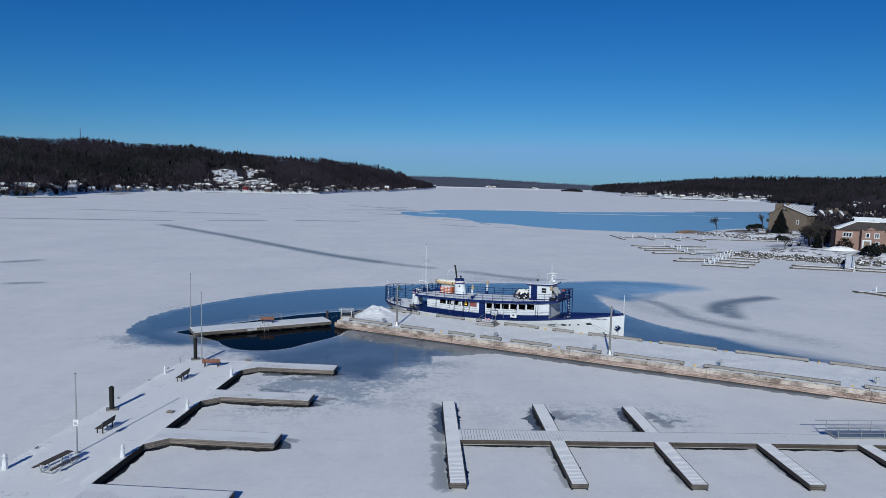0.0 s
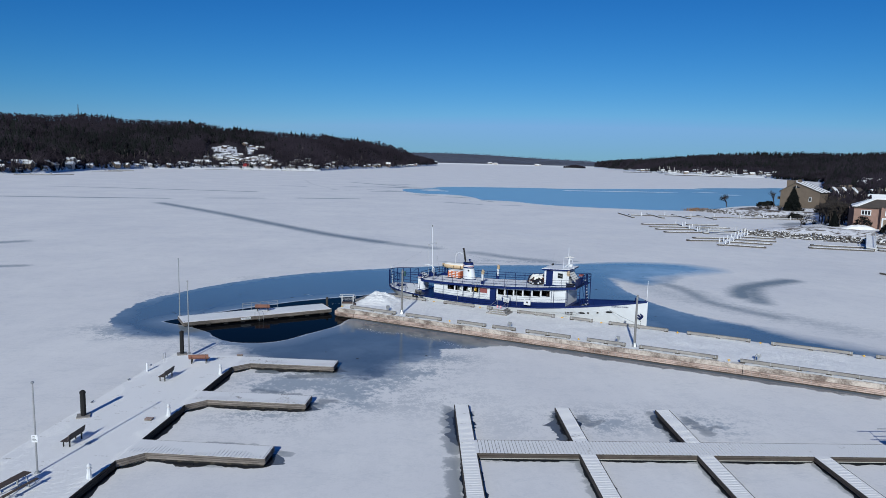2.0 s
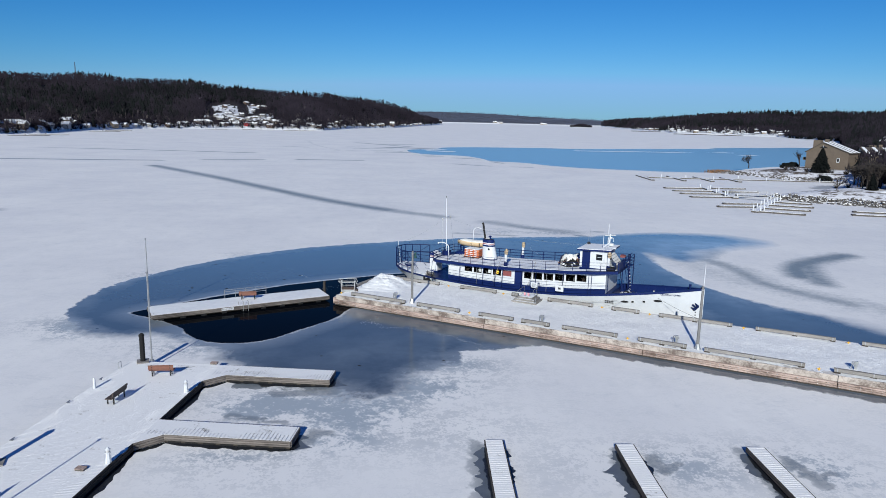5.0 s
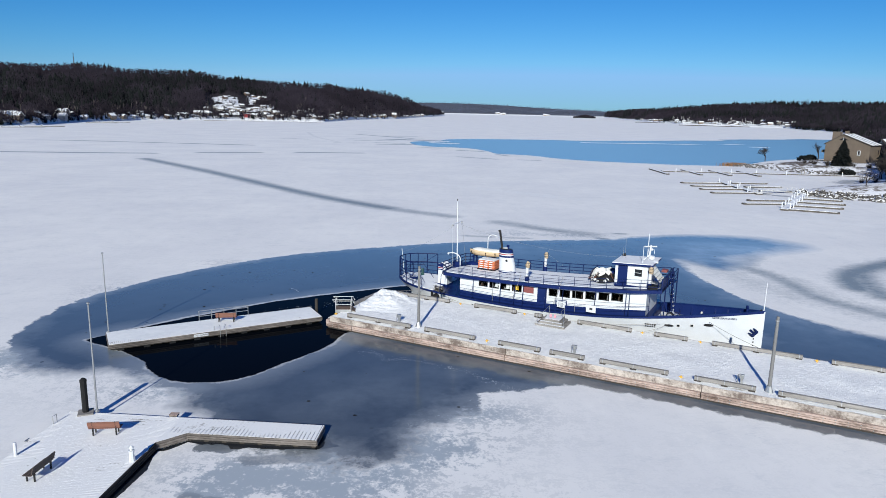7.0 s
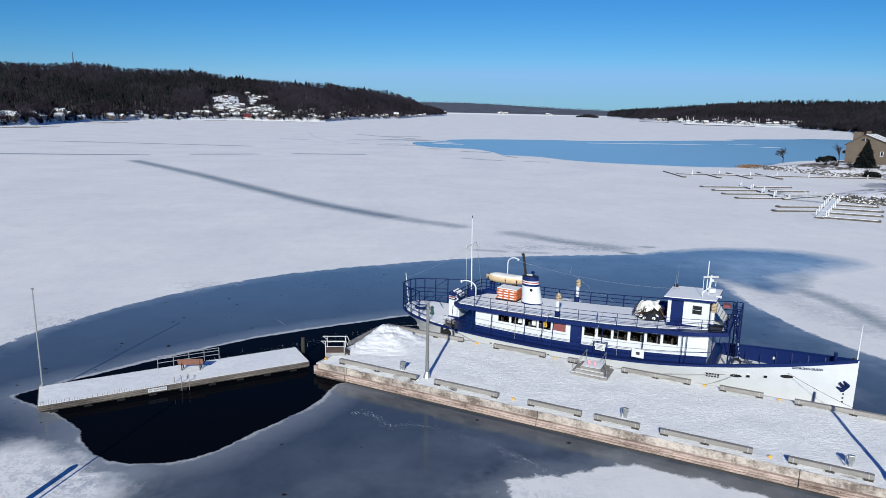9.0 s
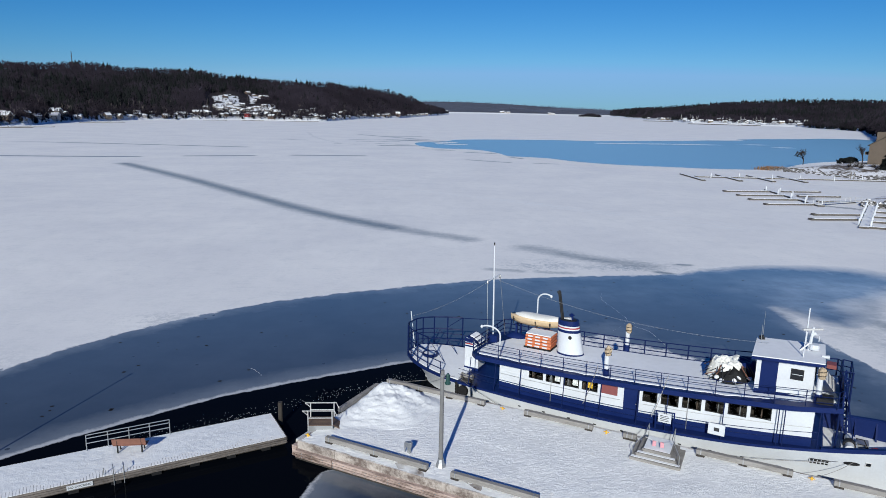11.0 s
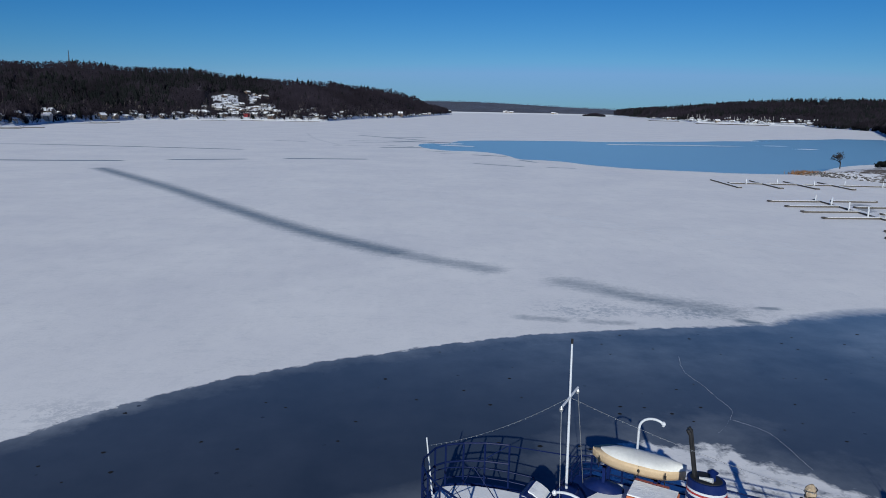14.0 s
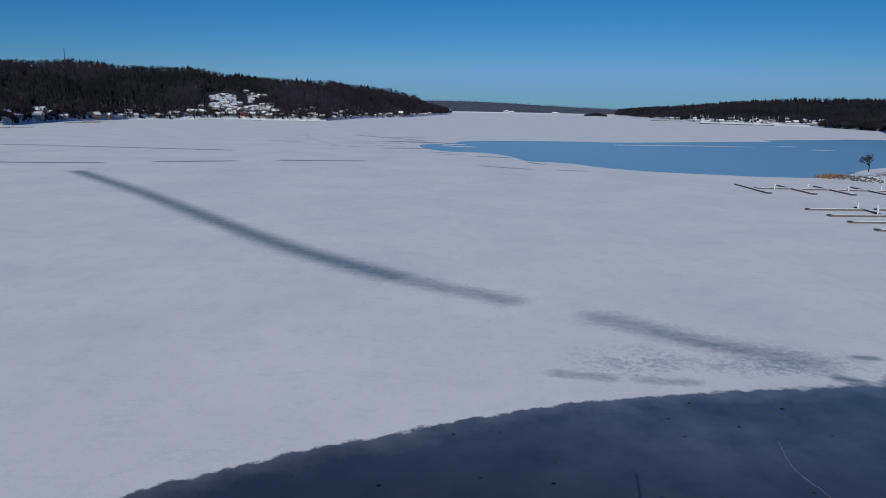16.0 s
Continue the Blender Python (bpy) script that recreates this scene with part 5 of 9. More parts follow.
for k in range(5):
    t = -9.85 * k
    L1, F = 16.45, 1.95
    board_deck("finger_boards", MW, L1, t - F, t, FZ + 0.004, dock, True, 0.24, 0.034)
    edges = [(t - F + 0.7 + 0.35 * math.sin(1.3 * x + k) + 0.15 * math.sin(4.3 * x), t - 0.05, x) for x in np.arange(MW + 0.05, L1 - 0.1, 0.25)]
    part("packed_snow", Shape().strip([[(x, b, FZ + 0.0028), (x, a, FZ + 0.0028)] for a, b, x in edges]), SNOW, dock, "snow packed between the finger boards")
    # the splayed corner between dock and finger
    gus = Shape().prism([(MW - 0.02, t - F), (MW - 0.02, t - F - 1.35), (MW + 1.3, t - F)], FZ - 0.05, FZ + 0.002)
    part("corner_deck", gus, SNOW_BOARDS, dock)
    # the same dark fill under the finger, down to the ice
    part("dock_core", Shape().box(MW, L1 - 0.06, t - F + 0.06, t - 0.06, -0.02, FZ - 0.05), DARK_WOOD, dock)
    part("dock_core", Shape().prism([(MW - 0.05, t - F + 0.1), (MW - 0.05, t - F - 1.25), (MW + 1.2, t - F + 0.1)], 0.1, FZ - 0.055), DARK_WOOD, dock)
    side_planks(dock, (MW + 1.3, t - F), (L1, t - F), 0.14, FZ - 0.01)
    side_planks(dock, (MW, t - F - 1.35), (MW + 1.3, t - F), 0.08, FZ - 0.01)
    side_planks(dock, (L1, t - F), (L1, t), 0.14, FZ - 0.01)
    side_planks(dock, (L1, t), (MW, t), 0.14, FZ - 0.01)
    # dark timber on the east face, with its deep shade put into the tone
    side_planks(dock, (MW, t - 9.85), (MW, t - F - 1.35), 0.05, FZ - 0.01, 3, DARK_WOOD)
    floats = Shape()
    for j in range(7):
        floats.box(MW + 1.5 + j * 1.1, MW + 2.3 + j * 1.1, t - F + 0.03, t - 0.03, -0.1, 0.13)
    part("float_drums", floats, RUBBER, dock)

WET = surface("wet_black_ice", (0.012, 0.014, 0.019), (0.024, 0.028, 0.036), 0.3, grain=1.2, fine=6, bump=0.05, own=False)


THIN = surface("thin_grey_ice", (0.085, 0.10, 0.125), (0.14, 0.16, 0.19), 0.4, grain=1.5, fine=9, bump=0.08, own=False)


def wet_rim(parent, a, b, wide, seed, ragged=0.6, material=WET, z=0.006):
    """A ragged strip of black melt water on the ice along a dock's edge, to the right of the way a to b."""
    a, b = Vector((*a, 0)), Vector((*b, 0))
    d = (b - a).normalized()
    out = Vector((d.y, -d.x, 0))
    rows = []
    n = max(4, int((b - a).length / 0.16))
    for k in range(n + 1):
        p = a.lerp(b, k / n)
        w = wide * max(0.04, 1 + ragged * (1.6 * noise.noise(Vector((p.x * 0.9, p.y * 0.9, seed))) + 0.8 * noise.noise(Vector((p.x * 3.1, p.y * 3.1, seed + 3)))))
        w *= min(1.0, 0.25 + 3 * k / n, 0.25 + 3 * (n - k) / n)
        rows.append([(*(p - out * 0.1).xy, z), (*(p + out * w).xy, z)])
    part("melt_rim", Shape().strip(rows), material, parent)


for k in range(5):
    t = -9.85 * k
    wet_rim(dock, (MW + 0.03, t - 9.85), (MW + 0.03, t - 1.95 - 1.35), 0.42, k, 0.35)
    wet_rim(dock, (MW + 0.03, t - 3.3), (MW + 1.33, t - 1.98), 0.3, k + 20, 0.4)
    wet_rim(dock, (MW + 1.3, t - 1.98), (16.5, t - 1.98), 0.3, k + 7, 0.9)
    wet_rim(dock, (16.48, t - 2.0), (16.48, t), 1.0, k + 11, 0.8, THIN, 0.004)
    wet_rim(dock, (16.48, t - 2.0), (16.48, t), 0.35, k + 15, 0.7)

HD = pose(5.05, 47.4, 0, 0, 0, -2.2)
hdock = thing("slip_dock", HD, "narrow grey dock with slip fingers frozen into the ice", "dock", kind="structure")
HZ = 0.45
board_deck("spine_boards", 1.05, 44, -1.05, 1.05, HZ, hdock, True, 0.24, 0.034)
part("dock_core", Shape().box(0.1, 44, -0.98, 0.98, 0.12, HZ - 0.05), DARK_WOOD, hdock)
side_planks(hdock, (1.05, -1.05), (44, -1.05), 0.1, HZ - 0.01, 2, SLIP_WOOD)
side_planks(hdock, (44, 1.05), (1.05, 1.05), 0.1, HZ - 0.01, 2, MARINA_WOOD)
for k in range(6):
    x = 8.08 * k
    spans = [(-8.6 + 0.1 * k, -1.05)] + ([(1.05, 7.85 - 0.25 * k)] if k < 3 else [])
    if k == 0:
        spans = [(-8.6, 7.95)]
    for a, b in spans:
        board_deck("finger_boards", x, x + 1.05, a, b, HZ + 0.004, hdock, False, 0.22, 0.026)
        part("dock_core", Shape().box(x + 0.08, x + 0.97, a + 0.08, b - 0.02, 0.12, HZ - 0.05), DARK_WOOD, hdock)
        side_planks(hdock, (x, b), (x, a), 0.12, HZ - 0.01, 2, SLIP_WOOD)
        side_planks(hdock, (x + 1.05, a), (x + 1.05, b), 0.12, HZ - 0.01, 2, SLIP_WOOD)
        side_planks(hdock, (x, a), (x + 1.05, a), 0.12, HZ - 0.01, 2, MARINA_WOOD)
        part("float_drums", Shape().box(x + 0.1, x + 0.95, a + 0.15, a + 1.1, -0.1, 0.13), RUBBER, hdock)
for k in range(6):
    x = 8.08 * k
    south = -8.6 + 0.1 * k
    wet_rim(hdock, (x + 1.06, south), (x + 1.06, -1.06), 0.24, k + 30, 0.8)
    wet_rim(hdock, (x, -1.06), (x, south), 0.14, k + 40, 0.9)
    wet_rim(hdock, (x + 1.1, -1.07), (min(x + 8.05, 44), -1.07), 0.26, k + 50, 0.6)
    if k < 3:
        north = 7.85 - 0.25 * k
        wet_rim(hdock, (x, north), (x, 1.07), 0.8, k + 60, 0.8, THIN, 0.004)
        wet_rim(hdock, (x, north), (x, 1.07), 0.22, k + 65, 0.8)
        wet_rim(hdock, (x + 1.06, 3.4), (x + 1.06, north), 0.3, k + 70, 1.0)
        wet_rim(hdock, (min(x + 8.05, 44), 1.07), (x + 1.1, 1.07), 0.1, k + 80, 1.0)
gw = thing("gangway", pose(35.6, 46.9, HZ + 0.02, 0, 0, -1.0), "light steel gangway with pipe rails over the slip dock", "gangway")
part("gangway_deck", Shape().box(0.6, 22, -0.75, 0.75, 0.08, 0.2), STEEL, gw)
for s in (-1, 1):
    for z in (0.55, 1.0):
        part("gangway_rail", Shape().tube([(-0.3 if z > 0.9 else 0.6, s * 0.8, z), (22, s * 0.8, z)], 0.03, 6), STEEL, gw)
    for k in range(12):
        part("gangway_post", Shape().rod((0.7 + 1.9 * k, s * 0.8, 0.1), (0.7 + 1.9 * k, s * 0.8, 1.0), 0.028, n=6), STEEL, gw)

FD = pose(-24.75, 82.75, 0, 0, 0, 26.0)
fdock = thing("floating_dock", FD, "detached wooden floating dock with a bench, snow on its boards", "dock", kind="structure")
FL, FW, FT = 18.05, 1.75, 0.62
board_deck("deck_boards", 0, FL, -FW, FW, FT, fdock, True, 0.15, 0.016)
part("dock_core", Shape().box(0.08, FL - 0.08, -FW + 0.08, FW - 0.08, 0.12, FT - 0.05), DARK_WOOD, fdock)
side_planks(fdock, (0, -FW), (9.0, -FW), 0.2, FT - 0.02)
edges = [(-FW + 0.45 + 0.2 * math.sin(1.7 * x) + 0.12 * math.sin(4.1 * x), FW - 0.06, x) for x in np.arange(0.1, FL - 0.05, 0.25)]
part("packed_snow", Shape().strip([[(x, b, FT + 0.0028), (x, a, FT + 0.0028)] for a, b, x in edges]), SNOW, fdock, "snow packed between the deck boards")
side_planks(fdock, (9.0, -FW), (FL, -FW), 0.2, FT - 0.02)
side_planks(fdock, (FL, FW), (0, FW), 0.2, FT - 0.02)
side_planks(fdock, (FL, -FW), (FL, FW), 0.2, FT - 0.02)
side_planks(fdock, (0, FW), (0, -FW), 0.2, FT - 0.02)
drums = Shape()
for k in range(9):
    drums.box(0.6 + 2 * k, 1.1 + 2 * k, -FW + 0.02, FW - 0.02, -0.15, 0.2)
part("float_drums", drums, RUBBER, fdock)
part("dock_ladder", Shape().tube([(8.75, -FW - 0.06, -0.1), (8.75, -FW - 0.06, 1.0), (8.75, -FW + 0.4, 1.0)], 0.025, 6).tube([(9.25, -FW - 0.06, -0.1), (9.25, -FW - 0.06, 1.0), (9.25, -FW + 0.4, 1.0)], 0.025, 6), STEEL, fdock)
part("corner_rail", Shape().tube([(8.3, -FW + 0.15, FT), (8.3, -FW + 0.15, FT + 0.4)], 0.03, 6), STEEL, fdock)
sign = part("dock_sign", Shape().box(6.55, 7.75, -FW - 0.11, -FW - 0.075, 0.30, 0.54), WHITE, fdock, "white board with black letters")
txt = bpy.data.curves.new("sign_words", "FONT")
txt.body, txt.size, txt.extrude, txt.align_x, txt.align_y = "NO DOCKING", 0.165, 0.004, "CENTER", "CENTER"
txt.materials.append(BOARD_LETTERS)
words = new("sign_words", txt)
words.parent = sign
words.matrix_basis = pose(7.15, -FW - 0.118, 0.42, 90, 0, 0)
rail = thing("dock_railing", FD @ pose(7.6, FW - 0.15, FT), "grey pipe railing along the floating dock's edge", "railing")
for k in range(5):
    part("rail_post", Shape().rod((1.1 * k, 0, 0), (1.1 * k, 0, 0.95), 0.03, n=6), STEEL, rail)
for z in (0.45, 0.75, 0.95):
    part("rail_bar", Shape().rod((0, 0, z), (4.4, 0, z), 0.028, n=6), STEEL, rail)


def bench(m, wood, label):
    b = thing("bench", m, label, "bench", "dock benches")
    for k in range(3):
        part("seat_slat", Shape().box(-0.9, 0.9, -0.28 + 0.17 * k, -0.14 + 0.17 * k, 0.42, 0.46), wood, b)
    for k in range(3):
        part("back_slat", Shape().box(-0.9, 0.9, 0.24 + 0.035 * k, 0.28 + 0.035 * k, 0.52 + 0.135 * k, 0.64 + 0.135 * k), wood, b)
    for x in (-0.65, 0.65):
        part("leg", Shape().box(x - 0.035, x + 0.035, -0.25, -0.19, 0, 0.42).box(x - 0.035, x + 0.035, 0.17, 0.24, 0, 0.42).box(x - 0.035, x + 0.035, -0.27, 0.27, 0.38, 0.42), BLACK, b)
        part("back_support", Shape().rod((x, 0.22, 0.4), (x, 0.34, 0.92), 0.03, n=6), BLACK, b)
    return b


RB = "red-brown slatted bench with black legs, facing over the dock"
DB = "dark slatted bench standing on the snowy boardwalk"
bench(pose(-17.8, 65.9, FZ, 0, 0, 184), BENCH_WOOD, RB)
bench(FD @ pose(9.8, 0.5, FT, 0, 0, 184 - 26), BENCH_WOOD, "red-brown slatted bench on the floating dock")
bench(pose(-19.3, 61.3, FZ, 0, 0, 262), OLD_BENCH, DB)
bench(pose(-21.0, 48.0, FZ, 0, 0, 262), OLD_BENCH, DB)
bench(pose(-22.6, 33.5, FZ, 0, 0, 262), OLD_BENCH, DB)

pt = thing("picnic_table", pose(-21.25, 41.1, FZ, 0, 0, 72), "dark wooden picnic table on a grey steel tube frame", "table")
for k in range(4):
    part("top_plank", Shape().box(-1.2, 1.2, -0.27 + 0.135 * k, -0.145 + 0.135 * k, 0.72, 0.76), OLD_BENCH, pt)
for s in (-1, 1):
    part("seat_plank", Shape().box(-1.2, 1.2, s * 0.68 - 0.1, s * 0.68 + 0.1, 0.42, 0.46), OLD_BENCH, pt)
for x in (-0.85, 0.85):
    frame_rods = Shape()
    bend = [(-0.9, 0.40), (-0.5, 0.40), (-0.42, 0.03), (0.42, 0.03), (0.5, 0.40), (0.9, 0.40)]
    for (a, b), (c, d) in zip(bend[:-1], bend[1:]):
        frame_rods.rod((x, a, b), (x, c, d), 0.035, n=6)
    part("tube_leg", frame_rods, STEEL, pt, "bent grey steel tube")
    for s in (-1, 1):
        part("strut", Shape().rod((x, s * 0.42, 0.05), (x, s * 0.2, 0.72), 0.035, n=6), STEEL, pt)


def pedestal(m):
    p = thing("power_pedestal", m, "white lighthouse-shaped marina power pedestal", "pedestal", "dock pedestals")
    part("shaft", Shape().lathe([(0.19, 0), (0.19, 0.06), (0.12, 0.62)], 8), WHITE, p)
    part("gallery", Shape().lathe([(0.19, 0.62), (0.19, 0.68)], 8), WHITE, p)
    part("lantern", Shape().lathe([(0.10, 0.68), (0.10, 0.84)], 8), PALE_STEEL, p)
    part("cap", Shape().lathe([(0.17, 0.84), (0.02, 1.0)], 8), WHITE, p)


for x, y in ((-15.05, 62.7), (-16.3, 52.8), (-17.7, 42.9), (-24.45, 41.0)):
    pedestal(pose(x, y, FZ) @ Matrix.Scale(1.08 if x < -20 else 0.92, 4))
wb = thing("white_bollard", pose(-21.65, 63.4, FZ), "slim white marker post on the boardwalk edge", "post")
part("post", Shape().lathe([(0.09, 0), (0.09, 0.72), (0.06, 0.78)], 10), WHITE, wb)


def pile(x, y, h):
    p = thing("steel_pile", pose(x, y, FZ, 0, 0, 20), "tall black square-capped mooring pile through the dock", "pile", "mooring piles")
    part("shaft", Shape().lathe([(0.19, -0.5), (0.19, h - 0.2)], 10), RUBBER, p)
    part("cap", Shape().lathe([(0.21, h - 0.2), (0.21, h - 0.05), (0.08, h + 0.06)], 10), RUBBER, p)
    part("guide_frame", Shape().box(-0.45, 0.45, -0.45, 0.45, 0, 0.09), TIMBER, p)


pile(-20.25, 68.75, 2.3)
pile(-22.4, 52.7, 1.95)
pile_end = thing("timber_pile", pose(-8.6, 91.9, 0), "weathered dark timber pile at the dock's end", "pile")
part("pile_shaft", Shape().rod((0, 0, -0.5), (0, 0, 1.55), 0.16, 0.15, 10), DARK_WOOD, pile_end)


def pole(name, m, h, label, r=0.06):
    p = thing(name, m, label, "pole", "dock poles")
    part("base_plate", Shape().lathe([(0.18, 0), (0.18, 0.04), (0.1, 0.12)], 10), STEEL, p)
    part("pole", Shape().rod((0, 0, 0), (0, 0, h), r, r * 0.7, 8), STEEL, p)
    part("finial", Shape().lathe([(0.02, h), (0.10, h + 0.05), (0.10, h + 0.12), (0.02, h + 0.16)], 8), STEEL, p)
    return p


pole("light_pole", pose(-25.35, 84.4, FT), 6.85, "tall thin grey light pole at the floating dock's end")
pole("light_pole", pose(-19.65, 69.0, FZ), 7.1, "tall thin grey light pole beside the black pile")
sp = pole("sign_pole", pose(-21.05, 43.6, FZ), 5.6, "thin grey pole with a small white notice on it")
part("notice", Shape().box(-0.18, 0.18, -0.10, -0.075, 2.0, 2.45), WHITE, sp)
for k in range(4):
    part("notice_line", Shape().box(-0.13, 0.13 - 0.04 * k, -0.106, -0.098, 2.08 + 0.085 * k, 2.105 + 0.085 * k), BOARD_LETTERS, sp)


def low_box(x, y, turn):
    b = thing("dock_box", pose(x, y, FZ, 0, 0, turn) @ Matrix.Scale(0.72, 4), "low tan wooden hatch box on the boardwalk", "box", "hatch boxes")
    part("box_body", Shape().box(-0.35, 0.35, -0.25, 0.25, 0, 0.14), DOCK_WOOD, b)
    part("box_lid", Shape().box(-0.38, 0.38, -0.28, 0.28, 0.14, 0.18), FENDER, b)


low_box(-17.45, 52.0, -8)
low_box(-14.6, 68.3, -8)
for x, y in ((-22.3, 60.9), (-23.0, 55.5), (-24.2, 44.4), (-21.9, 65.0)):
    c = thing("dock_cleat", pose(x, y, FZ, 0, 0, 82), "small rusty mooring cleat at the boardwalk edge", "cleat", "dock cleats")
    part("cleat_foot", Shape().box(-0.07, 0.07, -0.05, 0.05, 0, 0.08), STEEL, c)
    part("cleat_horn", Shape().rod((-0.2, 0, 0.1), (0.2, 0, 0.1), 0.035, n=6), STEEL, c)
hp = thing("hoop_rail", pose(-21.5, 67.2, FZ, 0, 0, 80), "thin bent pipe hoop beside the boardwalk corner", "rail")
part("hoop", Shape().tube([(0, 0, 0), (0, 0, 0.5), (0.35, 0, 0.5), (0.35, 0, 0)], 0.025, 6), STEEL, hp)

# melt holes in the bare ice
rng = random.Random(5)
holes = Shape()
region = np.array(DARK_ICE)
while len(holes.f) < 130:
    x, y = rng.uniform(-30, 45), rng.uniform(66, 130)
    q = np.array([x]), np.array([y])
    if signed(*q, region)[0] < -1.0 and signed(*q, np.array(POOL))[0] > 0.8:
        r, n = rng.uniform(0.06, 0.17), 8
        holes.add([(x + r * (0.8 + 0.4 * rng.random()) * math.cos(6.283 * k / n), y + r * (0.7 + 0.3 * rng.random()) * math.sin(6.283 * k / n), 0.006) for k in range(n)], [tuple(range(n))])
tagged(part("melt_holes", holes, RUBBER, None), "small dark melt holes scattered over the bare ice", "ice", kind="stuff")


# fine white cracks in the bare ice behind the boat, and floating ice crumbs on the open water
def crack(pts, wide=0.011):
    line = spline(pts, 8, False)
    rows = []
    for k, (x, y) in enumerate(line):
        x, y = x + 0.12 * noise.noise(Vector((k * 0.9, 0, 3))), y + 0.12 * noise.noise(Vector((k * 0.9, 5, 3)))
        w = wide * (0.5 + 0.8 * abs(noise.noise(Vector((k * 0.5, 9, 0)))))
        rows.append([(x - w, y - w, 0.007), (x + w, y + w, 0.007)])
    tagged(part("ice_crack", Shape().strip(rows), ROOF_SNOW, None), "thin white crack running through the bare ice", "ice crack", "ice cracks")


for pts in (((21.5, 124.3), (20.6, 121), (20.9, 118.3), (21.0, 116), (21.1, 114), (20, 112.2), (18.6, 110.6)), ((20.5, 112.5), (21.8, 111), (22.1, 109.3), (22.1, 106)), ((-12.7, 101.5), (-12.1, 100.9), (-11.5, 100))):
    crack(pts)
# thin white sledge tracks thrown up across the open lake
for line in TRACKS:
    for side in (-0.9, 0.9):
        ridge, run = Shape(), []
        for k in range(len(line) - 1):
            (x0, y0), (x1, y1) = line[k], line[k + 1]
            d = Vector((x1 - x0, y1 - y0, 0)).normalized()
            for q in range(6):
                f = q / 6
                px, py = x0 + (x1 - x0) * f - d.y * side, y0 + (y1 - y0) * f + d.x * side
                w = 0.22 * max(0.0, 0.55 + 1.1 * noise.noise(Vector((px * 0.15, py * 0.15, side))))
                run.append([(px + d.y * w, py - d.x * w, 0.012), (px - d.y * w, py + d.x * w, 0.012)])
        tagged(part("sledge_track", ridge.strip(run), SNOW, None), "thin white ridge of snow thrown up by a sledge", "track", "sledge tracks")
crumbs = Shape()
for k in range(620):
    f = rng.random()
    x, y = -17 + 17 * f + rng.gauss(0, 0.5), 89.6 + 10.4 * f + rng.gauss(0, 0.55)
    r = rng.uniform(0.007, 0.024)
    crumbs.add([(x - r, y - r * 0.5, 0.006), (x + r, y, 0.006), (x, y + r, 0.012)], [(0, 1, 2)])
flecks = Shape()
line = spline([(-3.9, 81.3), (-2.4, 80.9), (-1.4, 79.5), (0.3, 79.5), (2.65, 78.3), (4.5, 77.1), (5.9, 75.7), (6.9, 74.8), (8.1, 73.6), (10.5, 72.6)], 24, False)
for k, (x, y) in enumerate(line):
    for _ in range(2):
        g = rng.gauss(0, 0.3 if rng.random() < 0.6 else 0.06)
        r, w = rng.uniform(0.012, 0.045), rng.uniform(0.004, 0.009)
        px, py = x + rng.gauss(0, 0.1) + 0.25 * g, y + g + 0.1 * noise.noise(Vector((k * 0.3, 2, 2)))
        flecks.add([(px - r, py - w, 0.006), (px + r, py - w * 0.3, 0.006), (px + r * 0.4, py + w, 0.009), (px - r * 0.6, py + w, 0.008)], [(0, 1, 2, 3)])
tagged(part("frost_flecks", flecks, ROOF_SNOW, None), "broken frost flecks along a refrozen crack", "frost", kind="stuff")
tagged(part("ice_crumbs", crumbs, ROOF_SNOW, None), "tiny ice crumbs adrift on the black open water", "ice", kind="stuff")


# ---- the tour boat ----
BOAT = pose(0.05, 100.85, 0, 0, 0, -32.0)
boat = thing("tour_boat", BOAT, "white and blue double-deck tour boat moored along the pier", "boat")
BEAM, LOA = 3.25, 36.45


def sheer(x):
    if x > 26:
        return 2.094 + 0.122 * (x - 26) + 0.0016 * (x - 26) ** 2
    return 1.3 + (0.0047 if x > 13 else 0.0035) * (x - 13) ** 2


def upper(x):
    return 3.55 + (0.0030 * (x - 8) ** 2 if x > 8 else 0.0)


def deck_half(x):
    if x < 6:
        return BEAM * math.sqrt(max(0.0, 1 - ((6 - x) / 6.4) ** 2))
    if x > 21:
        return BEAM * max(0.0, 1 - ((x - 21) / (LOA - 21)) ** 2.1)
    return BEAM


def water_half(x):
    if x < 9:
        return 2.95 * math.sqrt(max(0.0, 1 - ((9 - x) / 7.7) ** 2)) if x > 1.3 else 0.0
    if x > 17:
        return 2.95 * max(0.0, 1 - ((x - 17) / (LOA - 0.1 - 17)) ** 1.7)
    return 2.95


def hull_half(x, z):
    k = max(0.0, min(1.0, z / sheer(x)))
    return water_half(x) + (deck_half(x) - water_half(x)) * k**1.3


def plank_deck(a, b, n, half, z0, z1):
    """A cambered deck plate between a and b, as wide as half(x) on each side."""
    rows = []
    for x in stations(a, b, n):
        h = max(half(x), 0.01)
        rows.append([(x, -h, z0(x)), (x, h, z0(x)), (x, h, z1(x)), (x, 0, z1(x) + 0.02), (x, -h, z1(x))])
    sh = Shape().strip([r[::-1] for r in rows], True)
    return sh.add(rows[0], [(0, 1, 2, 3, 4)]).add(rows[-1], [(4, 3, 2, 1, 0)])


def stations(a, b, n):
    return [a + (b - a) * k / n for k in range(n + 1)]


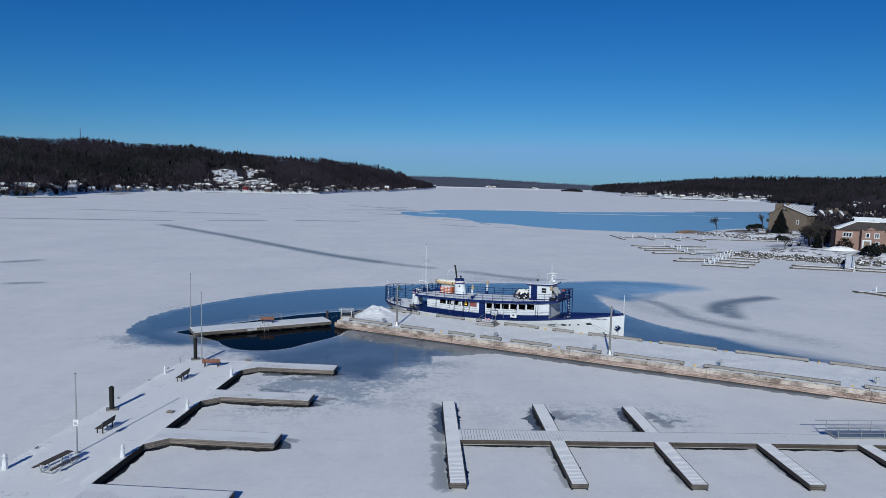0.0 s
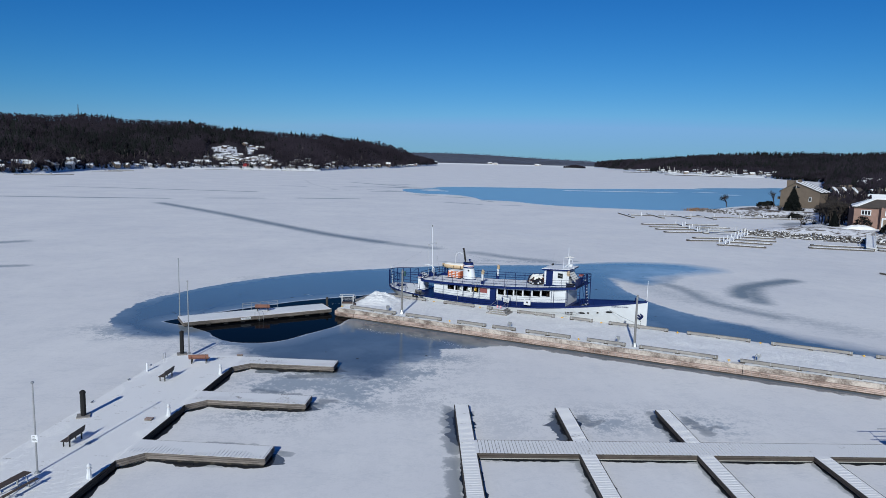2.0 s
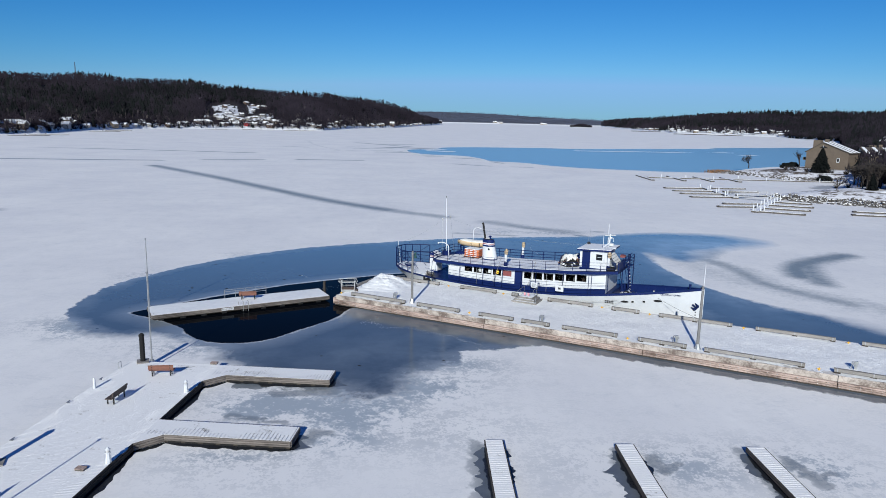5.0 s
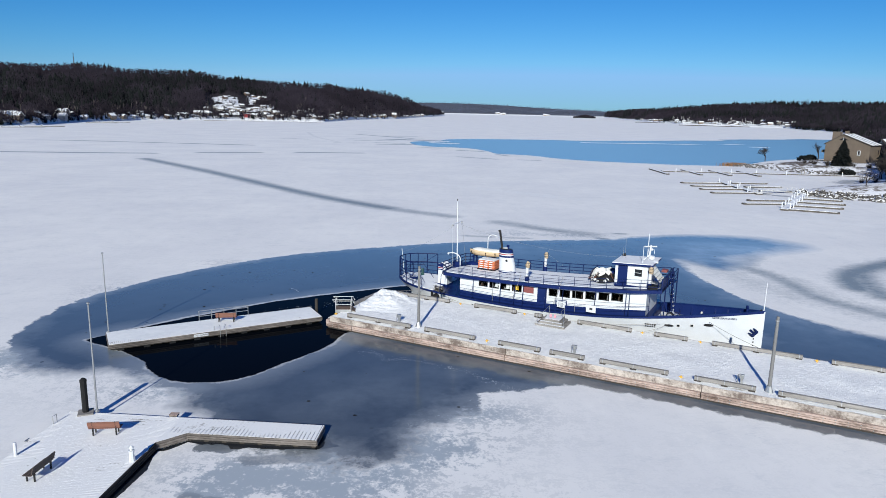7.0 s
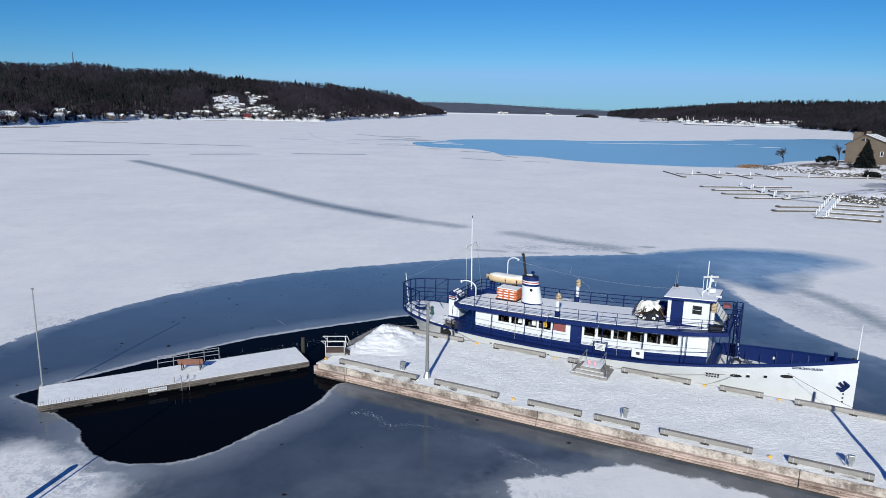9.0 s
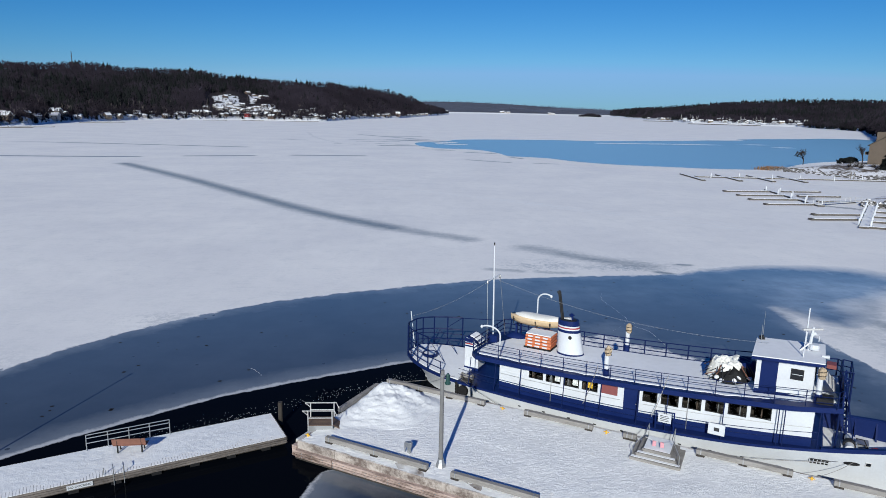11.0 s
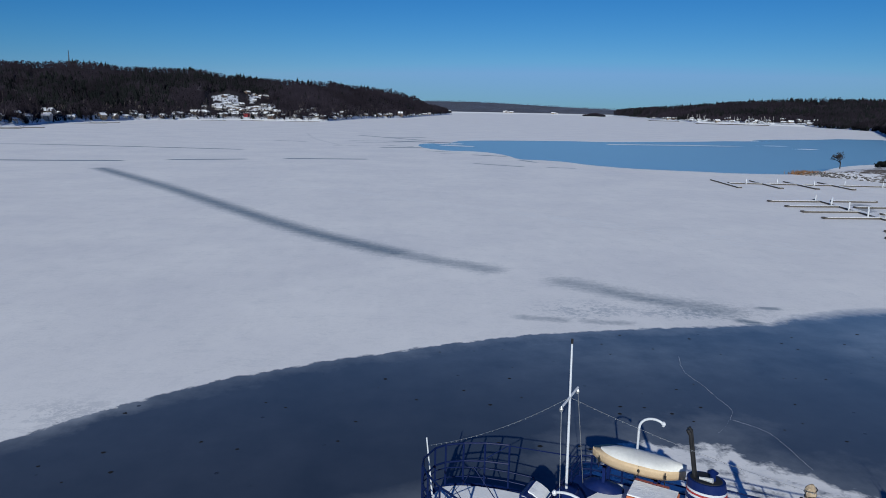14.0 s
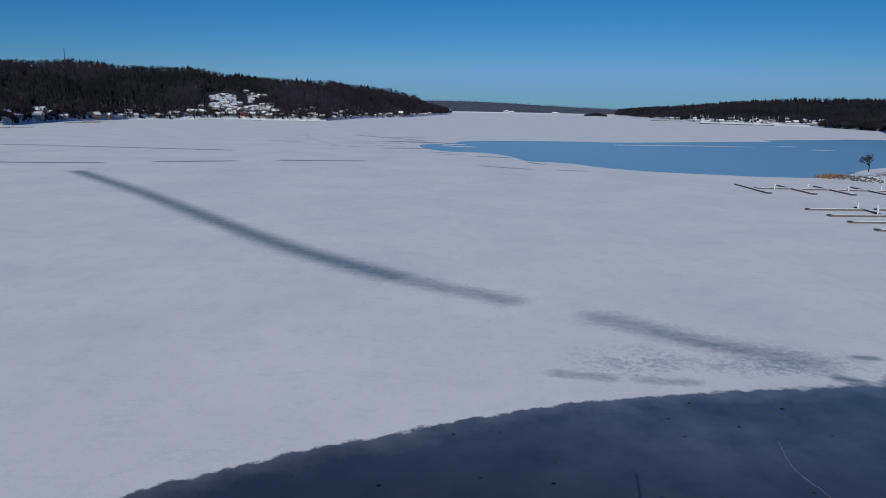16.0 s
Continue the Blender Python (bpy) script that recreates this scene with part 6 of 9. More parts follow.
xs = stations(-0.38, 2.0, 10)[:-1] + stations(2, 30, 34)[:-1] + stations(30, LOA - 0.01, 18)
hull = Shape()
for s in (-1, 1):
    rows = []
    for x in xs:
        row = []
        for z in (-0.5, -0.05, 0.25, 0.55, 0.85, 1.0):
            zz = z if z < 0 else z * sheer(x)
            if x < 1.6 and zz < sheer(x) * 0.95:
                lift = max(0.0, (1.6 - x) / 2.0) * sheer(x) * 0.85
                zz = max(zz, lift)
            row.append((x, s * hull_half(x, max(zz, 0)), zz))
        rows.append(row if s < 0 else row[::-1])
    hull.strip(rows)
part("hull", hull, WHITE, boat, "white riveted hull", smooth=True)
part("rudder_trunk", Shape().box(1.2, 2.6, -0.5, 0.5, -0.5, 1.2), WHITE, boat, bevel=0.1)


def edge_strip(off, z0, z1, a, b, n=50, thick=0.12, half=deck_half, base=sheer):
    """A band that follows the deck's edge on both sides, from a to b."""
    sh = Shape()
    for s in (-1, 1):
        rows = []
        for x in stations(a, b, n):
            y0, y1 = s * (half(x) + off), s * max(half(x) + off - thick, 0)
            row = [(x, y0, base(x) + z0), (x, y0, base(x) + z1), (x, y1, base(x) + z1), (x, y1, base(x) + z0)]
            rows.append(row if s > 0 else row[::-1])
        sh.strip(rows, True)
    return sh


part("rubbing_strake", edge_strip(0.05, -0.12, 0.03, -0.36, LOA - 0.1, 70), BLUE, boat)
part("main_deck", plank_deck(-0.33, 27.5, 46, lambda x: deck_half(x) - 0.03, lambda x: sheer(x) - 0.15, lambda x: sheer(x) - 0.03), BLUE, boat)
part("aft_deck_snow", plank_deck(0.0, 5.3, 16, lambda x: deck_half(x) - 0.28, lambda x: sheer(x) - 0.06, lambda x: sheer(x) + 0.04), DECK_SNOW, boat, "thin snow on the after deck")
# bow: bulwark with a blue inside, white fore deck below it
fore = lambda x: sheer(27.5) - 0.75 + 0.045 * (x - 27.5)
inner = Shape()
for s in (-1, 1):
    rows = [[(x, s * max(hull_half(x, fore(x) + (sheer(x) + 0.02 - fore(x)) * q) - 0.12, 0.0), fore(x) + (sheer(x) + 0.02 - fore(x)) * q) for q in (0, 0.33, 0.66, 1)] for x in stations(27.4, LOA - 0.3, 24)]
    inner.strip(rows if s > 0 else [r[::-1] for r in rows])
inner.box(27.38, 27.5, -hull_half(27.5, fore(27.4)) + 0.15, hull_half(27.5, fore(27.4)) - 0.15, fore(27.4), sheer(27.4))
part("bulwark_lining", inner, BLUE, boat)
part("cap_rail", edge_strip(0.03, 0.02, 0.1, 27.4, LOA - 0.05, 30, 0.2), BLUE, boat)
part("fore_deck", plank_deck(27.4, LOA - 0.5, 20, lambda x: hull_half(x, fore(x)) - 0.13, lambda x: fore(x) - 0.15, fore), ROOF_SNOW, boat, "snow-dusted white fore deck")
for k in range(6):
    x = 29.2 + k * 1.05
    for s in (-1, 1):
        y0, y1 = hull_half(x, fore(x)) - 0.14, deck_half(x) - 0.14
        part("bulwark_stay", Shape().add([(x + e, s * q, z) for e in (-0.04, 0.04) for q, z in ((y0, fore(x)), (y0 - 0.35, fore(x)), (y1, sheer(x) - 0.08))], [(0, 1, 2), (5, 4, 3), (0, 3, 4, 1), (1, 4, 5, 2), (2, 5, 3, 0)]), BLUE, boat)

# deckhouse with through-cut windows on both sides
HX0, HX1, HY = 8.2, 26.9, 2.45
V0, V1 = 1.29, 2.0
wins = [(10.33, 11.31), (11.51, 12.52), (12.71, 13.75), (13.94, 14.97), (17.75, 18.62), (18.84, 19.86), (20.06, 21.13), (21.34, 22.38), (22.58, 23.57), (23.76, 24.83)]
cuts = sorted({HX0, HX1, *(v for w in wins for v in w)})


def wall_run(sh, a, b, y, t, v0, v1, top=None, seg=1.2):
    """A piece of side wall from a to b, v0 to v1 above the deck; with top, up to the upper deck."""
    n = max(1, int((b - a) / seg))
    rows = []
    for x in stations(a, b, n):
        zb, zt = sheer(x) + v0, (upper(x) - 0.16 if top else sheer(x) + v1)
        rows.append([(x, y, zb), (x, y, zt), (x, y + t, zt), (x, y + t, zb)])
    sh.strip(rows, True)
    for r, flip in ((rows[0], False), (rows[-1], True)):
        sh.add(r, [(3, 2, 1, 0) if flip else (0, 1, 2, 3)])


for s in (-1, 1):
    y, t = s * HY, -s * 0.08
    low, up = Shape(), Shape()
    wall_run(low, HX0, HX1, y + s * 0.004, t, -0.05, 0.52)
    wall_run(up, HX0, HX1, y, t, 0.52, V0)
    wall_run(up, HX0, HX1, y, t, V1, None, True)
    gaps = [HX0] + [v for w in wins for v in w] + [HX1]
    for a, b in zip(gaps[::2], gaps[1::2]):
        pier = Shape()
        wall_run(pier, a, b, y, t, V0, V1)
        part("window_pier", pier, WHITE, boat)
    part("lower_wall", low, BLUE, boat)
    part("side_wall", up, WHITE, boat)
    for a, b in wins:
        fr = Shape()
        m = (a + b) / 2
        z0, z1 = sheer(m) + V0, sheer(m) + V1
        for q in ((a, b, z0, z0 + 0.05), (a, b, z1 - 0.05, z1), (a, a + 0.05, z0, z1), (b - 0.05, b, z0, z1)):
            fr.box(q[0], q[1], min(y, y + t * 0.6) - (0.015 if s < 0 else -0.015), max(y, y + t * 0.6) + (0.015 if s > 0 else -0.015), q[2], q[3])
        w = part("window", fr, BLACK, boat)
        part("pane", Shape().box(a, b, y + t * 0.55 - 0.005, y + t * 0.55 + 0.005, z0, z1), CABIN_GLASS, w).visible_shadow = False
    zc = sheer(15.7)
    part("menu_board", Shape().box(15.15, 16.22, y + s * 0.005 - 0.02, y + s * 0.005 + 0.02, zc + 1.33, zc + 1.98), DULL_RED, boat, "dull red notice board")
    door = part("cabin_door", Shape().box(16.62, 17.56, y + s * 0.012 - 0.02, y + s * 0.012 + 0.02, sheer(17) + 0.05, upper(17) - 0.2), BLUE, boat, "dark blue cabin door")
    part("door_handle", Shape().rod((17.4, y + s * 0.03, sheer(17) + 1.05), (17.4, y + s * 0.1, sheer(17) + 1.05), 0.03, n=6), STEEL, door)
for x in (HX0, HX1 - 0.08):
    part("end_wall", Shape().box(x, x + 0.08, -HY + 0.08, HY - 0.08, sheer(x) + 0.0, upper(x) - 0.16), WHITE, boat)
part("cabin_floor", Shape().prism([(HX0 + 0.1, -HY + 0.1), (HX1 - 0.1, -HY + 0.1), (HX1 - 0.1, HY - 0.1), (HX0 + 0.1, HY - 0.1)], lambda x: sheer(x), lambda x: sheer(x) + 0.03), DARK_WOOD, boat)
CHAIR_GREY = surface("pale_plastic_chairs", (0.34, 0.34, 0.35), (0.2, 0.2, 0.21), 0.6, grain=3)
for k in range(13):
    x, y = 10.4 + 1.16 * k, -1.75 + 0.25 * (k % 3)
    if 15.0 < x < 17.6:
        continue
    zs = sheer(x) + 0.03
    seat = part("cabin_seat", Shape().box(x, x + 0.45, y - 0.24, y + 0.24, zs + 0.4, zs + 0.46), CHAIR_GREY if k % 3 else SIDINGS[2], boat)
    part("seat_back", Shape().box(x - 0.03, x + 0.03, y - 0.24, y + 0.24, zs + 0.9, zs + 1.5).box(x - 0.02, x + 0.02, y - 0.24, y - 0.2, zs, zs + 0.9).box(x - 0.02, x + 0.02, y + 0.2, y + 0.24, zs, zs + 0.9), CHAIR_GREY if k % 3 else SIDINGS[2], seat)
    part("seat_leg", Shape().box(x + 0.4, x + 0.44, y - 0.24, y - 0.2, zs, zs + 0.4).box(x + 0.4, x + 0.44, y + 0.2, y + 0.24, zs, zs + 0.4), BLACK, seat)
part("cabin_lining", Shape().box(HX0 + 0.12, HX1 - 0.12, 0.6, 0.66, sheer(17), upper(13) - 0.25), DARK_WOOD, boat)
part("orange_notice", Shape().box(14.3, 14.62, -HY + 0.06, -HY + 0.07, sheer(14.4) + 1.45, sheer(14.4) + 1.9), YELLOW, boat)
for x0, x1 in ((12.1, 12.2), (13.3, 13.4)):
    part("curtain", Shape().box(x0, x1 + 0.25, -HY + 0.1, -HY + 0.12, sheer(x0) + 1.4, sheer(x0) + 1.95), COVER, boat)

# upper deck
UX0, UX1, UY = 6.1, 28.2, 2.95
uo = [(UX0, -UY + 0.5), (UX0 + 0.5, -UY)] + [(x, -UY) for x in stations(7, 26, 20)] + [(UX1, -UY + 0.35), (UX1, UY - 0.35)] + [(x, UY) for x in reversed(stations(7, 26, 20))] + [(UX0 + 0.5, UY), (UX0, UY - 0.5)]
uhalf = lambda x: UY - 0.5 * max(0, (UX0 + 0.5 - x) / 0.5) - 0.35 * max(0, (x - 26) / 2.2)
part("upper_deck", plank_deck(UX0, UX1, 46, uhalf, lambda x: upper(x) - 0.16, upper), BLUE, boat)
# the snow lies back from the near edge and from the after corner, where the wet paint shows
rows = []
for k in range(151):
    x = UX0 + 0.3 + (UX1 - UX0 - 0.5) * k / 150
    ragged = 0.14 * noise.noise(Vector((x * 1.1, 0, 7))) + 0.08 * noise.noise(Vector((x * 4.3, 0, 2)))
    near = -uhalf(x) + 0.46 + ragged + (0.35 * min(1.0, max(0.0, (x - 22.5) / 3)))
    far = min(uhalf(x) - 0.1, -0.6 + 2.3 * (x - UX0 - 0.3))
    far = max(far, near + 0.02)
    cap = upper(x) + 0.04
    rows.append([(x, near, upper(x) - 0.01), (x, near + 0.012, cap - 0.015), (x, near + 0.06, cap), (x, 0.5 * (near + far), cap + 0.012), (x, far - 0.06, cap), (x, far, upper(x) - 0.01)])
part("upper_deck_snow", Shape().strip([r[::-1] for r in rows]).add(rows[0], [(5, 4, 3, 2, 1, 0)]).add(rows[-1], [(0, 1, 2, 3, 4, 5)]), DECK_SNOW, boat, "pale snow-dusted upper deck")
fas = Shape()
n = len(uo)
fas.add([(x, y * k, upper(x) + z) for k, z in ((1.012, -0.26), (1.012, 0.03), (0.985, 0.03), (0.985, -0.26)) for x, y in uo],
        [(j * n + i, j * n + (i + 1) % n, (j + 1) % 4 * n + (i + 1) % n, (j + 1) % 4 * n + i) for j in range(4) for i in range(n)])
part("deck_fascia", fas, BLUE, boat)


def railing(pts, heights, base, post_every=1.4, r=0.038, material=None, flip=False):
    """Rails through the points (x, y) at heights over base(x), with posts."""
    dense = []
    for (xa, ya), (xb, yb) in zip(pts, pts[1:]):
        n = max(1, round(math.hypot(xb - xa, yb - ya) / post_every))
        dense += [(xa + (xb - xa) * k / n, ya + (yb - ya) * k / n) for k in range(n)]
    dense.append(pts[-1])
    for h in heights:
        part("rail", Shape().tube([(x, y, base(x) + h) for x, y in dense], r, 6), material or RAIL, boat)
    for x, y in dense:
        part("rail_post", Shape().rod((x, y, base(x)), (x, y, base(x) + max(heights)), r * 1.15, n=6), material or RAIL, boat)


railing([(UX0 + 0.15, -UY + 0.35), (UX0 + 0.6, -UY + 0.12), (27.9, -UY + 0.12), (28.1, -UY + 0.5), (28.1, -0.8)], (0.33, 0.66, 0.98), upper, 1.5, 0.022)
railing([(UX0 + 0.15, -UY + 0.35), (UX0 + 0.15, UY - 0.35), (UX0 + 0.6, UY - 0.12), (27.9, UY - 0.12), (28.1, UY - 0.5), (28.1, 0.6)], (0.35, 0.68, 1.02), upper)
# tall pipe cage round the stern
stern = [(x, -deck_half(x) + 0.1) for x in (5.2, 3.9, 2.7, 1.6, 0.7, 0.05)] + [(-0.22, -0.55), (-0.22, 0.55)] + [(x, deck_half(x) - 0.1) for x in (0.05, 0.7, 1.6, 2.7, 3.9, 5.2)]
railing(stern[1:-1], (0.45, 0.95), sheer, 9, 0.03)
cage_top = lambda x: 4.05 - sheer(x)
for k, (x, y) in enumerate(stern[2:-2]):
    part("cage_post", Shape().rod((x, y, sheer(x)), (x, y, sheer(x) + cage_top(x)), 0.055, n=6), RAIL, boat)
for h in (1.0, 0.58):
    part("cage_rail", Shape().tube([(x, y, sheer(x) + h * cage_top(x)) for x, y in stern[2:-2]], 0.05, 6), RAIL, boat)
for s in (-1, 1):
    part("cage_brace", Shape().tube([(2.7, s * 2.6, 4.05), (UX0, s * 2.6, upper(5) + 0.9)], 0.03, 6).tube([(1.6, s * 2.2, sheer(2) + 1.5), (2.7, s * 2.6, 4.05)], 0.025, 6), RAIL, boat)
    part("cage_brace", Shape().tube([(0.7, s * 1.6, sheer(1)), (1.6, s * 1.0, sheer(1) + 1.6), (3.2, s * 1.0, sheer(3))], 0.025, 6), RAIL, boat)
for s in (-1, 1):
    for z in (0.55, 0.95):
        part("side_rail", Shape().tube([(x, s * (deck_half(x) - 0.08), sheer(x) + z) for x in stations(5.4, 27.2, 24)], 0.018, 6), RAIL, boat)
    for x in (6.2, 8.1, 9.9, 12.9, 14.4, 15.3, 17.6, 19.3, 22.4, 25.2, 25.5, 27.2):
        part("stanchion", Shape().rod((x, s * (deck_half(x) - 0.12), sheer(x)), (x, s * (min(deck_half(x), UY) - 0.12), upper(x) - 0.2), 0.03, n=6), RAIL, boat)
part("sill_pipe", Shape().tube([(x, -HY - 0.06, sheer(x) + 1.12) for x in stations(8.3, 16.4, 8)], 0.02, 5).tube([(x, -HY - 0.06, sheer(x) + 1.12) for x in stations(17.8, 26.8, 8)], 0.02, 5), STEEL, boat)
for x in (11.9, 20.4):
    part("rain_pipe", Shape().rod((x, -HY - 0.05, sheer(x)), (x, -HY - 0.05, upper(x) - 0.2), 0.025, n=6), STEEL, boat)

# after companion with striped top
side = [(4.68, 1.5), (5.75, 1.5), (5.75, 3.35), (5.5, 3.62), (5.15, 3.8), (4.82, 3.86), (4.68, 3.8)]
comp = part("companion_casing", Shape().add([(x, y, z) for y in (-0.75, 0.5) for x, z in side], [tuple(range(7)), tuple(range(13, 6, -1))] + [(k + 7, (k + 1) % 7 + 7, (k + 1) % 7, k) for k in range(7)]), WHITE, boat, "white casing with red, white and blue bands")
for z, h, m in ((3.20, 0.1, BLUE), (3.385, 0.085, RED), (3.55, 0.27, BLUE)):
    part("band", Shape().box(4.665, 5.3, -0.765, 0.515, z, z + h), m, comp)
part("hood", Shape().add([(x, y, z + e) for e in (0.005, 0.06) for y in (-0.77, 0.52) for x, z in ((4.66, 3.80), (4.82, 3.87), (5.15, 3.81), (5.5, 3.63), (5.76, 3.36))],
                         [(10, 11, 16, 15), (11, 12, 17, 16), (12, 13, 18, 17), (13, 14, 19, 18), (0, 1, 11, 10), (1, 2, 12, 11), (2, 3, 13, 12), (3, 4, 14, 13), (6, 5, 15, 16), (7, 6, 16, 17), (8, 7, 17, 18), (9, 8, 18, 19), (5, 0, 10, 15), (4, 9, 19, 14)]), BLUE, comp)
part("casing_snow", Shape().add([(x, y, z + e) for e in (0.06, 0.13) for y in (-0.5, 0.45) for x, z in ((4.95, 3.86), (5.15, 3.81), (5.5, 3.63), (5.74, 3.38))],
                                [(8, 9, 13, 12), (9, 10, 14, 13), (10, 11, 15, 14), (0, 1, 9, 8), (1, 2, 10, 9), (2, 3, 11, 10), (5, 4, 12, 13), (6, 5, 13, 14), (7, 6, 14, 15), (4, 0, 8, 12), (3, 7, 15, 11)]), ROOF_SNOW, comp)
part("casing_foot", Shape().box(4.64, 5.8, -0.79, 0.54, 1.45, 1.68), BLUE, comp)
part("mooring_capstan", Shape().lathe([(0.55, 0), (0.6, 0.2), (0.5, 0.22), (0.45, 0.05)], 16, (1.7, -0.6, 1.85)), BLUE, boat)
part("capstan_snow", Shape().lathe([(0.46, 0), (0.46, 0.07)], 16, (1.7, -0.6, 1.95)), ROOF_SNOW, boat)
winch = part("deck_winch", Shape().box(5.55, 6.25, -3.05, -2.55, 1.5, 1.62).box(5.62, 5.7, -2.98, -2.62, 1.6, 1.95).box(6.1, 6.18, -2.98, -2.62, 1.6, 1.95), DARK_STEEL, boat)
part("winch_drum", Shape().rod((5.6, -2.8, 1.85), (6.3, -2.8, 1.85), 0.13, n=10).rod((5.5, -2.8, 1.85), (5.56, -2.8, 1.85), 0.22, n=10).rod((6.3, -2.8, 1.85), (6.36, -2.8, 1.85), 0.2, n=10), TIMBER, winch)
part("tyre_fender", Shape().rod((5.85, -3.38, 0.95), (5.85, -3.16, 0.95), 0.36, n=14), RUBBER, boat)
part("hung_fender", Shape().rod((5.35, -3.22, 0.4), (5.35, -3.2, 1.5), 0.13, n=8), RUBBER, boat)
part("ensign_staff", Shape().rod((-0.1, 0.1, 1.9), (-0.45, 0.1, 4.75), 0.045, 0.035, 8), WHITE, boat)

# mast with crosstree, stays and light strings
mast = part("mast", Shape().rod((6.35, 0.4, 3.5), (6.2, 0.4, 10.6), 0.065, 0.04, 10), WHITE, boat, "white signal mast")
part("mast_truck", Shape().rod((6.2, 0.4, 10.6), (6.2, 0.4, 10.8), 0.05, n=8), BLACK, mast)
part("crosstree", Shape().rod((6.25, -0.65, 8.2), (6.25, 1.45, 8.3), 0.05, n=8), WHITE, mast)
for s in (-0.65, 1.45):
    part("stay", Shape().rod((6.25, s, 8.2), (6.6, 0.4 + (s - 0.4) * 1.5, 3.6), 0.014, n=5), STEEL, mast)
    part("lamp_fitting", Shape().lathe([(0.06, -0.12), (0.09, 0.0), (0.03, 0.12)], 8, (6.25, s, 8.15)), STEEL, mast)
part("mast_foot", Shape().box(5.9, 6.8, 0.05, 0.75, 3.55, 4.1), BLUE, mast)


def light_string(a, b, sag, count):
    sh, bulbs = Shape(), Shape()
    a, b = Vector(a), Vector(b)
    pts = [a.lerp(b, k / 20) - Vector((0, 0, sag * 4 * (k / 20) * (1 - k / 20))) for k in range(21)]
    sh.tube(pts, 0.007, 4)
    part("light_cable", sh, STEEL, boat)
    for k in range(count):
        f = (k + 0.5) / count
        p = a.lerp(b, f) - Vector((0, 0, sag * 4 * f * (1 - f)))
        bulbs.lathe([(0.008, -0.05), (0.02, -0.03), (0.008, 0.0)], 5, p)
    tagged(part("light_bulbs", bulbs, STEEL, boat), kind="stuff")


light_string((6.25, 0.4, 8.25), (-0.3, 0.1, 4.4), 0.35, 26)
light_string((6.25, 0.4, 8.25), (24.2, 0.6, 6.75), 0.8, 60)


def davit(x, y, s, h=2.2, reach=0.85):
    pts = [(x, y, upper(x) + 0.05), (x, y, upper(x) + h)]
    for k in range(1, 9):
        a = math.pi * 0.72 * k / 8
        pts.append((x + s * reach * (1 - math.cos(a)), y, upper(x) + h + 0.55 * math.sin(a)))
    d = part("davit", Shape().tube(pts, 0.058, 8), WHITE, boat, "white curved davit", smooth=True)
    part("davit_block", Shape().lathe([(0.05, -0.12), (0.11, 0), (0.05, 0.1)], 8, pts[-1]), WHITE, d)


davit(8.15, -2.45, -1, 1.55)
davit(8.6, 3.2, 1, 2.75, 0.62)

# funnel
fx, fy = 12.05, 0.75
fun = part("funnel", Shape().lathe([(1.0, 0), (0.98, 0.16), (0.76, 2.2), (0.75, 2.3)], 28, (fx, fy, upper(fx)), 0.95, 0.72), WHITE, boat, "white tapered funnel with coloured bands", smooth=True)
for z0, z1, m in ((0.0, 0.16, BLUE), (1.62, 1.80, BLUE), (1.90, 1.98, RED), (2.08, 2.42, BLUE)):
    r0, r1 = 1.0 - 0.108 * z0 + 0.015, 1.0 - 0.108 * z1 + 0.015
    part("funnel_band", Shape().lathe([(r0, z0), (r1, z1)], 28, (fx, fy, upper(fx)), 0.95, 0.72), m, fun, smooth=False)
part("funnel_cap", Shape().lathe([(0.7, 2.36), (0.62, 2.44)], 24, (fx, fy, upper(fx)), 0.95, 0.72), BLACK, fun)
part("cowl", Shape().lathe([(0.11, 2.4), (0.11, 2.72), (0.22, 2.76), (0.05, 2.88)], 10, (fx + 0.25, fy, upper(fx))), BLUE, fun)
part("horn_trumpet", Shape().rod((fx - 0.2, fy - 0.3, upper(fx) + 2.55), (fx + 0.3, fy - 0.35, upper(fx) + 2.6), 0.05, 0.1, 8), PALE_STEEL, fun)
for y in (fy - 0.1, fy + 0.14):
    part("exhaust_pipe", Shape().rod((11.7, y, upper(fx) + 1.2), (11.5, y, upper(fx) + 4.25), 0.07, n=8).rod((11.5, y, upper(fx) + 4.15), (11.42, y, upper(fx) + 4.32), 0.085, n=8), BLACK, fun)
part("funnel_port", Shape().rod((fx + 0.25, fy - 0.68, upper(fx) + 1.35), (fx + 0.27, fy - 0.6, upper(fx) + 1.35), 0.12, n=12), BLACK, fun)

for o in (fun, *fun.children):
    for vert in o.data.vertices:
        vert.co.x -= 0.11 * (vert.co.z - upper(fx))

# covered lifeboat on chocks
lb = Shape()
rows = []
for k in range(15):
    u = k / 14
    w = 0.72 * (1 - abs(2 * u - 1) ** 3.2) + 0.06
    x = 6.8 + 4.0 * u
    keel = 4.55 + 0.22 * abs(2 * u - 1) ** 3
    rows.append([(x, 2.55 + w * cy, keel + (5.2 - keel) * cz) for cy, cz in ((0, 0), (-0.6, 0.12), (-0.92, 0.5), (-1, 0.85), (-1.04, 1.0), (1.04, 1.0), (1, 0.85), (0.92, 0.5), (0.6, 0.12))])
lb.strip([r[::-1] for r in rows], True).add(rows[0], [tuple(range(9))]).add(rows[-1], [tuple(range(8, -1, -1))])
life = part("lifeboat", lb, CANVAS, boat, "lifeboat under a laced cream canvas skirt", smooth=True)
rows = []
